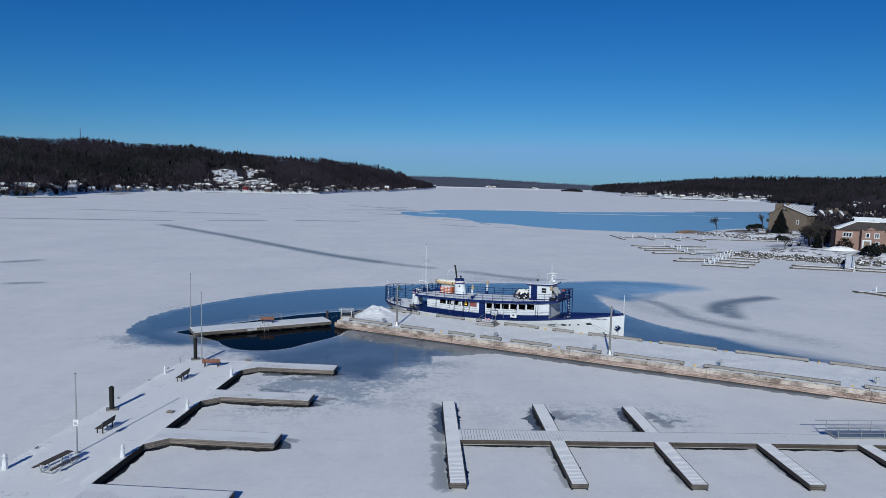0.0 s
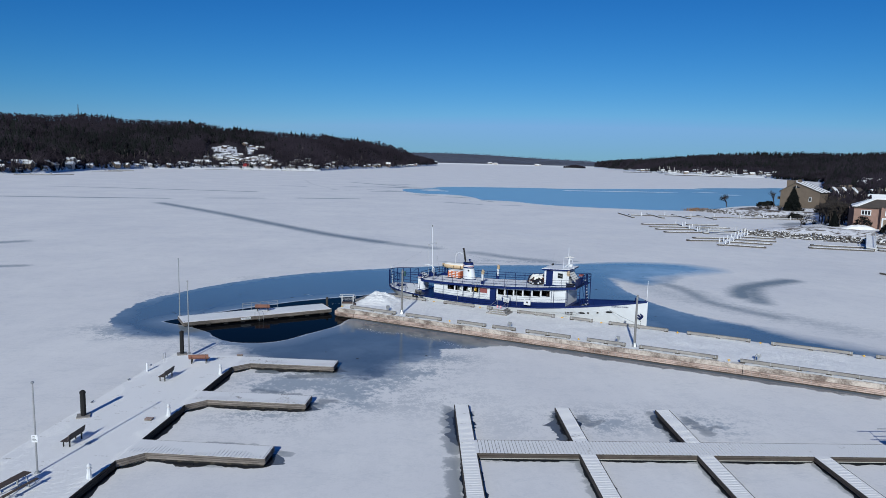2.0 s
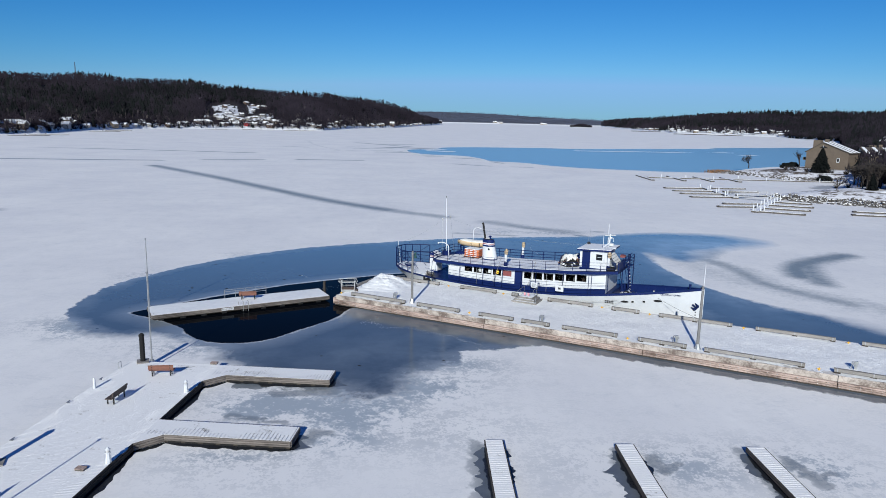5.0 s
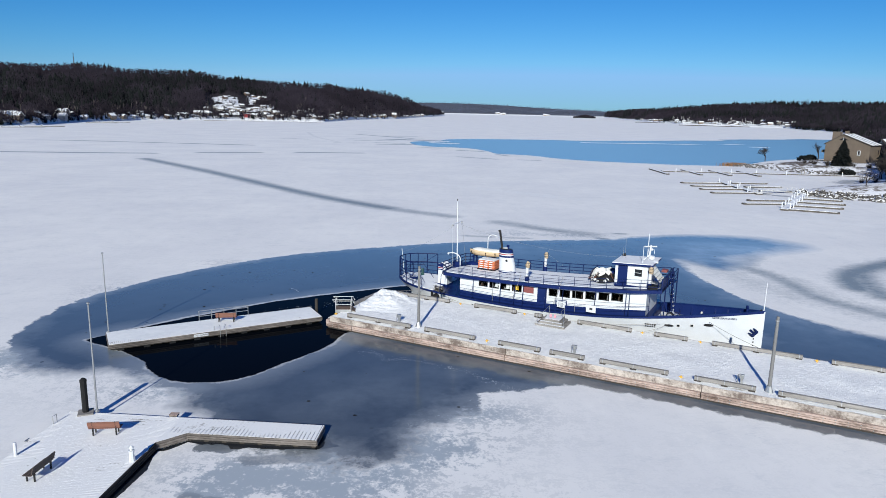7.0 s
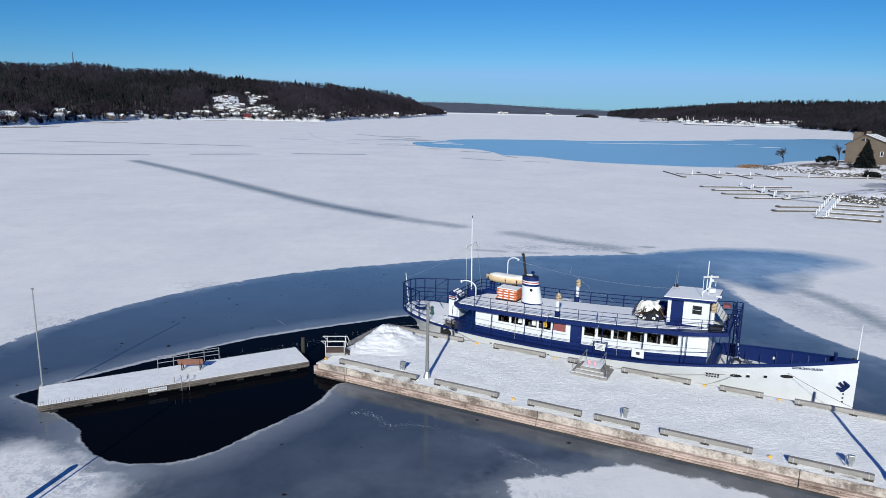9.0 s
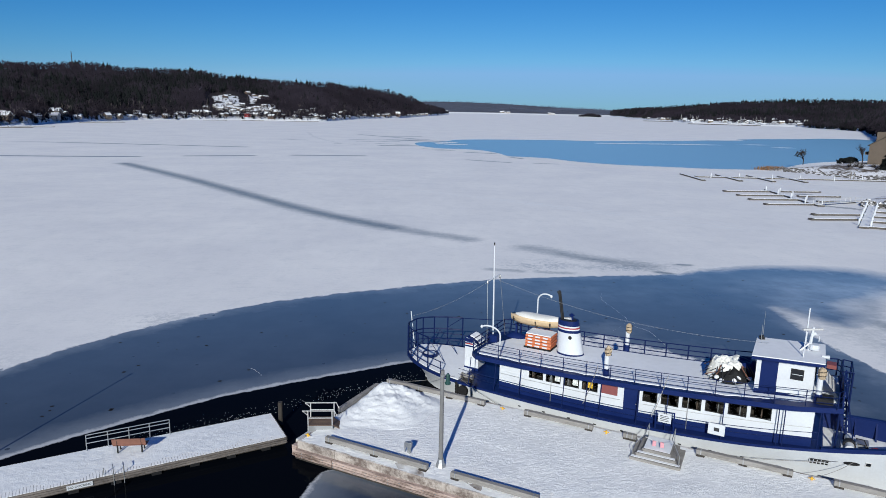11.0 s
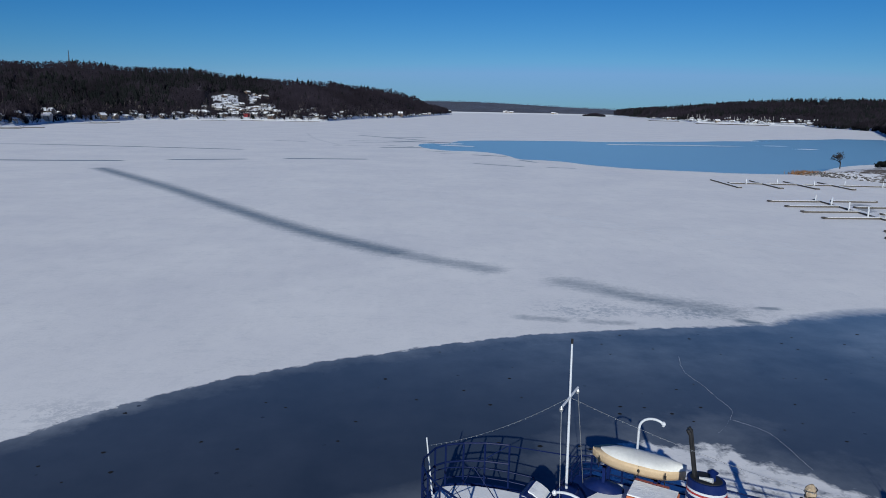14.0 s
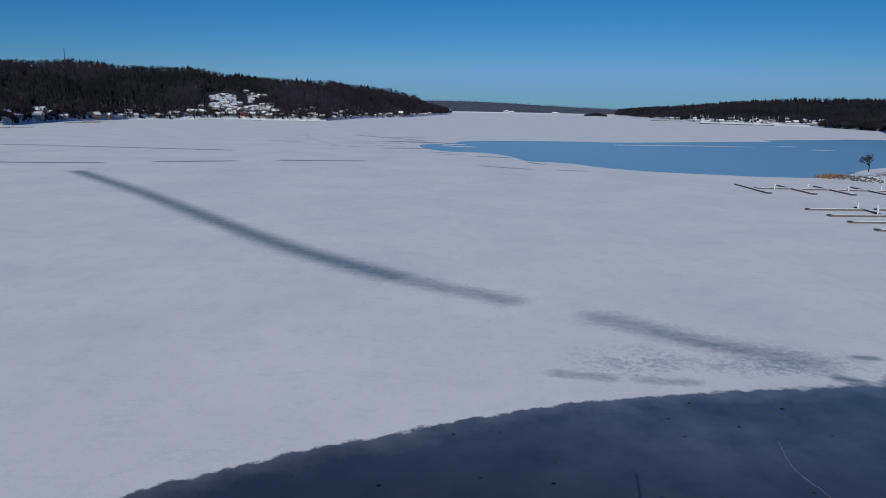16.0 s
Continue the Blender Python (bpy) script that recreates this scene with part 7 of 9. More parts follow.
for k in range(15):
    u = k / 14
    w = 0.74 * (1 - abs(2 * u - 1) ** 3.2) + 0.08
    x = 6.8 + 4.0 * (0.09 + 0.91 * u)
    rows.append([(x, 2.55 + w * cy, 5.2 + cz * (0.62 + 0.05 * math.sin(9 * u)) * min(1.0, 0.35 + 4 * u)) for cy, cz in ((-0.82, -0.05), (-0.76, 0.08), (-0.5, 0.26), (0, 0.38), (0.5, 0.26), (0.95, 0.05), (1.04, -0.12))])
part("boat_cover", Shape().strip([r[::-1] for r in rows]).add(rows[0], [tuple(range(7))]).add(rows[-1], [tuple(range(6, -1, -1))]), COVER, life, "white snow-dusted cover", smooth=True)
for x in (7.3, 9.0, 10.1):
    part("lashing", Shape().box(x - 0.05, x + 0.05, 1.775, 1.815, 4.95, 5.1).box(x - 0.012, x + 0.012, 1.77, 1.82, 4.7, 5.22), BLACK, life)
for x in (7.5, 9.7):
    part("chock", Shape().box(x - 0.07, x + 0.07, 1.95, 2.1, upper(8), 4.65).box(x - 0.07, x + 0.07, 2.75, 2.9, upper(8), 4.65).box(x - 0.07, x + 0.07, 1.85, 3.15, 4.5, 4.65), BLUE, boat)
part("chock_beam", Shape().box(8.9, 10.3, 1.8, 1.92, 4.5, 4.6), DULL_RED, boat)

# cowl ventilators wrapped in tan cloth
WRAP = surface("wrapped_cloth", (0.46, 0.36, 0.25), (0.25, 0.185, 0.125), 0.9, grain=5, fine=22, bump=0.5, deep=0.04)
for x, y in ((15.35, 3.0), (15.35, -2.2), (26.95, -1.98)):
    vent = part("ventilator", Shape().rod((x, y, upper(x) + 0.45), (x, y, upper(x) + 1.45), 0.15, n=12), WHITE, boat)
    part("vent_foot", Shape().rod((x, y, upper(x)), (x, y, upper(x) + 0.5), 0.2, n=12), BLUE, vent)
    wrap = Shape().lathe([(0.155, 1.38), (0.19, 1.5), (0.22, 1.68), (0.2, 1.84), (0.13, 1.96), (0.05, 2.04)], 11, (x + 0.06, y - 0.03, upper(x)))
    wrap.v = [(a + 0.07 * noise.noise(Vector((a * 9, b * 9, c * 6))), b + 0.07 * noise.noise(Vector((a * 9, b * 9, c * 6 + 5))), c) for a, b, c in wrap.v]
    part("vent_wrap", wrap, WRAP, vent, "tan cloth wrapping bound with dark cord")
    part("wrap_cord", Shape().tube([(x + 0.06 + 0.215 * math.cos(q * 0.7), y - 0.03 + 0.215 * math.sin(q * 0.7), upper(x) + 1.42 + 0.025 * q) for q in range(20)], 0.02, 5), BLACK, vent)

# wheelhouse
WX0, WX1, WY = 23.75, 26.75, 1.6
wz1 = 6.42
wh = part("wheelhouse", Shape().add([(WX0, -WY, upper(WX0) - 0.05), (WX1, -WY, upper(WX1) - 0.05), (WX1, WY, upper(WX1) - 0.05), (WX0, WY, upper(WX0) - 0.05), (WX0, -WY, wz1), (WX1 - 0.1, -WY, wz1 + 0.16), (WX1 - 0.1, WY, wz1 + 0.16), (WX0, WY, wz1)],
                                    [(0, 1, 5, 4), (1, 2, 6, 5), (2, 3, 7, 6), (3, 0, 4, 7), (4, 5, 6, 7), (3, 2, 1, 0)]), WHITE, boat, "white wheelhouse")
roof = Shape()
v = [(WX0 - 0.3, -WY - 0.3, wz1), (WX1 + 0.35, -WY - 0.3, wz1 + 0.2), (WX1 + 0.35, WY + 0.3, wz1 + 0.2), (WX0 - 0.3, WY + 0.3, wz1)]
roof.add(v + [(x, y, z + 0.16) for x, y, z in v], [(3, 2, 1, 0), (4, 5, 6, 7), (0, 1, 5, 4), (1, 2, 6, 5), (2, 3, 7, 6), (3, 0, 4, 7)])
part("wheelhouse_roof", roof, BLUE, wh)
v = [(x * 1.0, y * 0.97, z + 0.15) for x, y, z in v]
part("roof_snow", Shape().add(v + [(x, y, z + 0.06) for x, y, z in v], [(4, 5, 6, 7), (0, 1, 5, 4), (1, 2, 6, 5), (2, 3, 7, 6), (3, 0, 4, 7)]), DECK_SNOW, wh)
for s in (-1, 1):
    part("wheelhouse_door", Shape().box(23.98, 24.85, s * WY - 0.02, s * WY + 0.02, upper(24.4), wz1), BLUE, wh, "dark blue wheelhouse door")
    w = part("wheelhouse_window", Shape().box(25.5, 26.15, s * WY - 0.025, s * WY + 0.025, 5.55, 6.18), BLACK, wh)
    part("pane", Shape().box(25.56, 26.09, s * WY - 0.03, s * WY + 0.03, 5.61, 6.12), PANE, w)
    part("glazing_bar", Shape().box(25.56, 26.09, s * WY - 0.034, s * WY + 0.034, 5.85, 5.88), WHITE, w)
    part("base_band", Shape().box(WX0 - 0.01, WX1 + 0.02, s * WY - 0.03, s * WY + 0.03, upper(WX0) - 0.05, upper(25.2) + 0.2), BLUE, wh)
for k in range(3):
    y = -1.3 + 0.9 * k
    w = part("wheelhouse_window", Shape().box(WX1 - 0.06, WX1 + 0.0, y, y + 0.8, 5.5, 6.25), BLACK, wh)
    part("pane", Shape().box(WX1 - 0.07, WX1 + 0.01, y + 0.06, y + 0.74, 5.57, 6.18), PANE, w)
part("wheelhouse_aft_trim", Shape().box(WX0 - 0.02, WX0 + 0.02, -WY - 0.02, -WY + 0.6, upper(WX0) + 0.2, wz1), WHITE, wh)
# canvas dodger sloping from the wheelhouse front down to the bridge deck, ribbed by its battens
top_z, low_z = 6.3, upper(28) + 0.12
rows = []
for k in range(25):
    f = k / 24
    sag = 0.05 * math.sin(math.pi * f) + 0.025 * abs(math.sin(6 * math.pi * f))
    x, z = WX1 + 0.05 + 1.2 * f, top_z + (low_z - top_z) * f - sag
    rows.append([(x, -1.35, z), (x, 0.75, z), (x + 0.03, 0.75, z - 0.03), (x + 0.03, -1.35, z - 0.03)])
part("canvas_dodger", Shape().strip(rows, True), COVER, wh, "sloping pale ribbed canvas dodger")
for k in range(7):
    f = k / 6
    x, z = WX1 + 0.05 + 1.2 * f, top_z + (low_z - top_z) * f
    part("dodger_batten", Shape().rod((x, -1.38, z), (x, 0.78, z), 0.028, n=6), STEEL, wh)
part("bridge_front", Shape().box(28.12, 28.17, -2.5, 0.35, upper(28), upper(28) + 0.95), BLUE, boat, "dark blue front breastwork of the bridge deck")
part("life_raft_canister", Shape().box(27.3, 27.8, 1.4, 2.1, upper(27.5) + 0.85, upper(27.5) + 1.08), DULL_RED, boat)
part("side_lamp_box", Shape().box(26.9, 27.7, -2.3, -1.4, upper(27) + 0.02, upper(27) + 0.35), BLACK, boat)
rad = part("radar_mast", Shape().rod((26.25, 0.4, wz1 + 0.2), (26.35, 0.4, wz1 + 1.75), 0.11, 0.07, 8), WHITE, wh)
part("signal_pole", Shape().rod((26.05, 0.75, wz1 + 0.2), (26.05, 0.75, wz1 + 2.75), 0.05, 0.035, 8), WHITE, wh)
part("mast_strut", Shape().rod((25.7, 0.1, wz1 + 0.2), (26.28, 0.4, wz1 + 0.8), 0.05, n=6).rod((25.9, 1.0, wz1 + 0.2), (26.28, 0.4, wz1 + 0.8), 0.05, n=6), WHITE, rad)
part("radar_bar", Shape().box(-0.6, 0.6, -0.09, 0.09, -0.06, 0.06, pose(26.32, 0.4, wz1 + 1.62, 0, 0, 35)), PALE_STEEL, rad, bevel=0.03)
part("radar_drum", Shape().lathe([(0.28, 0.45), (0.3, 0.55), (0.26, 0.75)], 14, (26.5, 0.4, wz1)), WHITE, rad)
part("lamp_globe", Shape().lathe([(0.05, 1.2), (0.13, 1.3), (0.05, 1.42)], 10, (26.45, 0.55, wz1)), WHITE, rad)
part("bracket", Shape().tube([(26.3, 0.4, wz1 + 1.25), (26.7, 0.4, wz1 + 1.35), (26.7, 0.4, wz1 + 0.95)], 0.03, 6), WHITE, rad)
part("whip_antenna", Shape().rod((26.0, -1.0, wz1 + 0.3), (26.0, -1.0, wz1 + 1.85), 0.035, 0.02, 6), WHITE, wh)
part("whip_antenna", Shape().rod((23.7, 1.2, wz1), (23.7, 1.2, wz1 + 1.2), 0.02, 0.01, 6), STEEL, wh)
part("whip_antenna", Shape().rod((23.75, 1.75, wz1), (23.75, 1.75, wz1 + 1.9), 0.016, 0.008, 6), STEEL, wh)
part("search_lamp", Shape().rod((23.6, 1.5, wz1 + 0.25), (23.85, 1.5, wz1 + 0.35), 0.16, n=10), BLACK, wh)
part("loud_hailer", Shape().lathe([(0.03, 0), (0.16, 0.3)], 10, (23.55, 1.5, 5.6)), CANVAS, wh)
part("roof_horn", Shape().rod((26.9, -0.6, wz1 + 0.42), (27.3, -0.6, wz1 + 0.42), 0.05, 0.12, 8), WHITE, wh)
# bridge wing and steep ladder down to the fore deck
lad = part("bridge_ladder", Shape().rod((28.3, 0.75, upper(28) + 0.9), (28.75, 0.75, fore(29)), 0.05, n=6).rod((28.3, 1.4, upper(28) + 0.9), (28.75, 1.4, fore(29)), 0.05, n=6), BLUE, boat, "steep blue ladder")
for k in range(10):
    f = (k + 0.5) / 10
    x, z = 28.3 + 0.45 * f, (upper(28) + 0.6) * (1 - f) + fore(29) * f
    rung = part("rung", Shape().box(x - 0.11, x + 0.11, 0.75, 1.4, z - 0.025, z + 0.025), BLUE, lad)
    part("rung_snow", Shape().box(x - 0.1, x + 0.1, 0.8, 1.35, z + 0.025, z + 0.06), DECK_SNOW, rung)
for x, y in ((28.15, -0.6), (28.15, 2.6), (28.6, 0.45), (28.6, 2.5)):
    part("bridge_pillar", Shape().rod((x, y, fore(28)), (x, y, upper(28) + 1.1), 0.055, n=8), RAIL, boat)
for h in (0.35, 0.72, 1.1):
    part("bridge_wing_rail", Shape().tube([(28.15, 0.45, upper(28) + h), (28.6, 0.45, upper(28) + h), (28.6, 2.5, upper(28) + h), (28.15, 2.6, upper(28) + h)], 0.035, 6), RAIL, boat)
part("bridge_wing", Shape().box(28.15, 28.6, 1.5, 2.55, upper(28) - 0.1, upper(28)), BLUE, boat)
for y in (-0.6, 0.45):
    part("ladder_rail", Shape().tube([(28.2, y, upper(28) + 1.05), (28.9, y - 0.2, fore(29.5) + 1.0), (28.95, y - 0.2, fore(29.5))], 0.035, 6), RAIL, boat)

# fore deck gear
wl = part("anchor_winch", Shape().box(28.4, 29.2, -1.4, -0.4, fore(28.6), fore(28.6) + 0.55).rod((28.8, -1.7, fore(28.6) + 0.6), (28.8, -0.1, fore(28.6) + 0.6), 0.24, n=12), WHITE, boat)
part("winch_drum", Shape().rod((28.8, -1.2, fore(28.6) + 0.6), (28.8, -0.8, fore(28.6) + 0.6), 0.32, n=12), BLACK, wl)
part("deck_buoy", Shape().lathe([(0.1, 0), (0.32, 0.2), (0.3, 0.42), (0.08, 0.55)], 12, (30.0, -1.75, fore(29.9) + 0.42)), RED, boat)
part("deck_crate", Shape().box(29.2, 29.8, -0.3, 0.5, fore(29.5), fore(29.5) + 0.4), STEEL, boat)
part("frame_rack", Shape().tube([(29.9, -1.3, fore(30)), (29.5, -1.3, fore(30) + 0.8), (29.1, -1.3, fore(30) + 0.8)], 0.03, 6).tube([(29.9, -0.6, fore(30)), (29.5, -0.6, fore(30) + 0.8), (29.1, -0.6, fore(30) + 0.8)], 0.03, 6), BLACK, boat)
part("tarp_bundle", Shape().lathe([(0.1, 0), (0.75, 0.05), (0.6, 0.45), (0.3, 0.95), (0.05, 1.05)], 9, (33.7, 0.05, fore(33.6)), 1.1, 0.75), COVER, boat)
part("samson_post", Shape().rod((35.0, 0, fore(35)), (35.0, 0, sheer(35) + 0.55), 0.12, n=8).rod((35.0, -0.3, sheer(35) + 0.3), (35.0, 0.3, sheer(35) + 0.3), 0.06, n=6), BLUE, boat)
part("jack_staff", Shape().rod((36.3, 0, sheer(35.9)), (36.32, 0, sheer(35.9) + 2.65), 0.05, 0.03, 8), WHITE, boat)
part("bow_roller", Shape().rod((36.1, -0.12, sheer(36) + 0.12), (36.1, 0.12, sheer(36) + 0.12), 0.09, n=8), RUBBER, boat)
for x, y in ((31.2, 1), (33.0, 1)):
    h = hull_half(x, fore(x) + 0.5) - 0.15
    part("bulwark_plate", Shape().box(x - 0.12, x + 0.12, y * h - 0.02, y * h + 0.02, fore(x) + 0.4, fore(x) + 0.6), PALE_STEEL, boat)


def on_hull(x, z, s=-1, out=0.02):
    """A frame on the hull's outside: x forwards along the plating, z up it, y out of it."""
    p = Vector((x, s * hull_half(x, z), z))
    dx = (Vector((x + 0.3, s * hull_half(x + 0.3, z), z)) - p).normalized()
    dz = (Vector((x, s * hull_half(x, z + 0.3), z + 0.3)) - p).normalized()
    nrm = (dx.cross(dz) if s < 0 else dz.cross(dx)).normalized()
    dz = nrm.cross(dx) if s < 0 else dx.cross(nrm)
    m = Matrix((dx, -nrm, dz)).transposed().to_4x4()
    m.translation = p + nrm * out
    return m


for s in (-1, 1):
    for x, z, w, h in ((28.95, 1.60, 0.40, 0.12), (32.15, 1.98, 0.42, 0.13)):
        pts = [(w * math.cos(a) if abs(math.cos(a)) > 0.3 else w * math.cos(a), h * math.sin(a)) for a in [2 * math.pi * k / 16 for k in range(16)]]
        ring_m = on_hull(x, z, s)
        port = Shape().add([ring_m @ Vector((a, -0.02, b)) for a, b in pts] + [ring_m @ Vector((a, 0.05, b)) for a, b in pts], [tuple(range(16)), tuple(range(31, 15, -1))] + [(k, (k + 1) % 16, 16 + (k + 1) % 16, 16 + k) for k in range(16)])
        part("hawse_hole", port, BLACK, boat)
    for x, z in ((29.72, 1.68), (30.82, 1.80)):
        f = part("hull_port", Shape().box(-0.15, 0.15, -0.015, 0.05, -0.14, 0.14, on_hull(x, z, s)), PALE_STEEL, boat)
        part("pane", Shape().box(-0.11, 0.11, -0.022, 0.03, -0.1, 0.1, on_hull(x, z, s)), PANE, f)
    g = part("hull_grille", Shape().box(-0.5, 0.5, -0.01, 0.05, -0.16, 0.16, on_hull(27.4, 1.42, s, 0.05)), BLACK, boat)
    for k in range(6):
        part("grille_bar", Shape().box(-0.5 + 0.19 * k, -0.45 + 0.19 * k, -0.025, 0.0, -0.16, 0.16, on_hull(27.4, 1.42, s, 0.05)), WHITE, g)
    part("grille_bar", Shape().box(-0.5, 0.5, -0.026, 0.0, -0.02, 0.02, on_hull(27.4, 1.42, s, 0.05)), WHITE, g)
    am = on_hull(35.65, 1.66, s, 0.06) @ pose(0, 0, 0, 0, -50, 0) @ Matrix.Scale(0.82, 4)
    part("anchor", Shape().box(-0.11, 0.11, -0.12, 0.06, -0.15, 0.42, am).box(-0.36, 0.36, -0.16, 0.08, -0.36, -0.1, am)
                  .rod(am @ Vector((-0.28, -0.06, -0.25)), am @ Vector((-0.36, -0.1, 0.32)), 0.15, 0.05, 8).rod(am @ Vector((0.28, -0.06, -0.25)), am @ Vector((0.36, -0.1, 0.32)), 0.15, 0.05, 8), RAIL, boat, "dark blue stockless anchor", bevel=0.03)
    for k in range(4):
        part("draught_mark", Shape().box(-0.05, 0.05, -0.012, 0.01, -0.06, 0.06, on_hull(35.75, 0.45 + 0.3 * k, s)), BOARD_LETTERS, boat)
    name = bpy.data.curves.new("boat_name", "FONT")
    name.body, name.size, name.extrude, name.align_x, name.align_y = "GEORGIAN QUEEN", 0.235, 0.006, "CENTER", "CENTER"
    name.offset, name.space_character = 0.002, 1.0
    name.materials.append(BLUE)
    nm = new("boat_name", name)
    nm.parent = boat
    nm.matrix_basis = on_hull(33.35, 2.74, s, 0.05) @ (pose(0, 0, 0, 90, 0, 0) if s < 0 else pose(0, 0, 0, 90, 0, 180))
part("company_plate", Shape().box(21.7, 22.6, -BEAM + 0.02, -BEAM + 0.12, sheer(22) + 0.28, sheer(22) + 0.95), WHITE, boat, "white framed plate on the rail")
part("plate_mark", Shape().box(22.02, 22.3, -BEAM + 0.012, -BEAM + 0.02, sheer(22) + 0.5, sheer(22) + 0.72), BOARD_LETTERS, boat)
sg = part("boarding_sign", Shape().box(18.9, 19.65, -BEAM + 0.03, -BEAM + 0.07, sheer(19) + 0.5, sheer(19) + 1.05), WHITE, boat, "white boarding notice in a blue frame")
for k in range(4):
    part("notice_line", Shape().box(19.0, 19.55 - 0.06 * (k % 2), -BEAM + 0.024, -BEAM + 0.03, sheer(19) + 0.6 + 0.1 * k, sheer(19) + 0.635 + 0.1 * k), BOARD_LETTERS, sg)
part("gate_frame", Shape().tube([(18.75, -BEAM + 0.1, sheer(18.7)), (18.75, -BEAM + 0.1, sheer(18.7) + 1.15), (19.8, -BEAM + 0.1, sheer(19.8) + 1.15), (19.8, -BEAM + 0.1, sheer(19.8))], 0.05, 8), BLUE, boat)
for k in range(9):
    x = 10.0 + 1.7 * k
    part("hull_scupper", Shape().box(-0.09, 0.09, -0.008, 0.02, -0.04, 0.04, on_hull(x, 0.75)), BLACK, boat)

# mooring lines
def rope(a, b, sag, r=0.013, m=None):
    a, b = Vector(a), Vector(b)
    return Shape().tube([a.lerp(b, k / 10) - Vector((0, 0, sag * 4 * (k / 10) * (1 - k / 10))) for k in range(11)], r, 5)


inv = BOAT.inverted() @ PIER
for (x, y, z), (u, n) in (((32.2, -1.65, 2.35), (-13.2, 82.2)), ((29.0, -2.45, 1.85), (-23.0, 82.3)), ((5.3, -2.9, 1.7), (-40.8, 82.3)), ((5.0, -2.9, 1.7), (-49.0, 82.2)), ((28.3, -2.6, 1.75), (-28.0, 82.3))):
    e = inv @ Vector((u, n, PZ + 0.3))
    part("mooring_line", rope((x, y, z), e, 0.12), BLACK if x > 30 else TIMBER, boat)
for x in (15.0, 19.2):
    part("hanging_rope", rope((x, -UY + 0.1, upper(x) + 0.9), (x - 0.7, -BEAM, sheer(x) + 0.7), 0.2, 0.02), TIMBER, boat)

# loose things on the upper deck
rafts = thing("float_rack", BOAT @ pose(9.8, 0.95, upper(9.8) + 0.03), "stack of orange buoyant floats with white labels under snow", "life floats")
part("rack_foot", Shape().box(-1.0, 1.0, -0.72, 0.72, 0, 0.1), BLACK, rafts)
for k in range(4):
    j = 0.03 * (k % 2)
    fl = part("float_slab", Shape().box(-0.95 + j, 0.95 + j, -0.68, 0.68, 0.12 + 0.23 * k, 0.32 + 0.23 * k), ORANGE, rafts, bevel=0.05)
    for q in range(3):
        part("float_label", Shape().box(-0.75 + 0.55 * q + j, -0.4 + 0.55 * q + j, -0.69, -0.67, 0.17 + 0.23 * k, 0.27 + 0.23 * k), WHITE, fl)
    part("float_label", Shape().box(-0.955 + j, -0.94 + j, -0.3, 0.3, 0.17 + 0.23 * k, 0.27 + 0.23 * k), WHITE, fl)
part("float_snow", Shape().box(-0.9, 0.92, -0.64, 0.64, 1.03, 1.1), ROOF_SNOW, rafts, bevel=0.03)


def heap_shape(seed, wide, high, crumple, flat=2.6):
    rows = []
    for j in range(15):
        row = []
        for i in range(28):
            a, r = 2 * math.pi * i / 28, j / 14
            x, y = wide[0] * r * math.cos(a), wide[1] * r * math.sin(a)
            h = high * (1 - r**flat) * (0.8 + 0.35 * noise.noise(Vector((x * 1.1, y * 1.1, seed)))) + crumple * (1 - r**4) * noise.noise(Vector((x * 3.3, y * 3.3, seed + 4)))
            row.append((x * (1 + 0.1 * noise.noise(Vector((a, 0, seed)))), y, max(h, 0) + 0.01))
        rows.append(row)
    return Shape().strip(rows, True)


coil = thing("canvas_roll", BOAT @ pose(7.45, 2.2, upper(7) + 0.03), "dark blue canvas bundle lying on the upper deck under the lifeboat", "canvas")
part("roll", heap_shape(6, (0.95, 0.6), 0.4, 0.06), BLUE, coil, smooth=True)
furn = thing("furniture_heap", BOAT @ pose(22.3, 0.6, upper(22.3) + 0.03), "heap of stacked dark chairs under a torn snowy tarpaulin", "deck furniture")
dark_cloth = heap_shape(3, (1.2, 1.4), 0.9, 0.4, 7)
part("dark_sheeting", dark_cloth, RUBBER, furn, "black sheeting over stacked chairs")
part("navy_tarp", Shape().strip([[(-1.15 - 0.28 * j / 5 + 0.08 * noise.noise(Vector((k, j, 3))), -0.9 + 0.3 * k, 1.05 * (1 - j / 5) + 0.04 + 0.1 * noise.noise(Vector((k * 0.8, j, 1))) * (j < 5)) for k in range(7)] for j in range(6)]), BLUE, furn, "dark blue tarpaulin hanging over the side")
cover = heap_shape(3.4, (1.3, 1.25), 1.3, 0.3, 6)
cover.v = [(x - 0.22, y + 0.2, z + 0.02 + 0.07 * noise.noise(Vector((x * 7, y * 7, 1)))) for x, y, z in cover.v]
blue_top = heap_shape(5.2, (0.7, 0.95), 1.36, 0.14, 7)
blue_top.v = [(x + 0.78, y + 0.6, z) for x, y, z in blue_top.v]
part("navy_tarp", blue_top, BLUE, furn, "dark blue tarpaulin over the top")
part("torn_cover", cover, COVER, furn, "crumpled pale tarpaulin")
rg = random.Random(4)
for k in range(60):
    a = rg.uniform(2.9, 6.4)
    r0 = rg.uniform(0.6, 1.1)
    part("chair_leg", Shape().rod((r0 * math.cos(a), r0 * math.sin(a), rg.uniform(0.45, 1.0)), (1.5 * r0 * math.cos(a + rg.uniform(-0.4, 0.4)), 1.55 * r0 * math.sin(a), rg.uniform(0.03, 0.5)), 0.026, n=5), BLACK if k % 3 else BENCH_WOOD, furn)
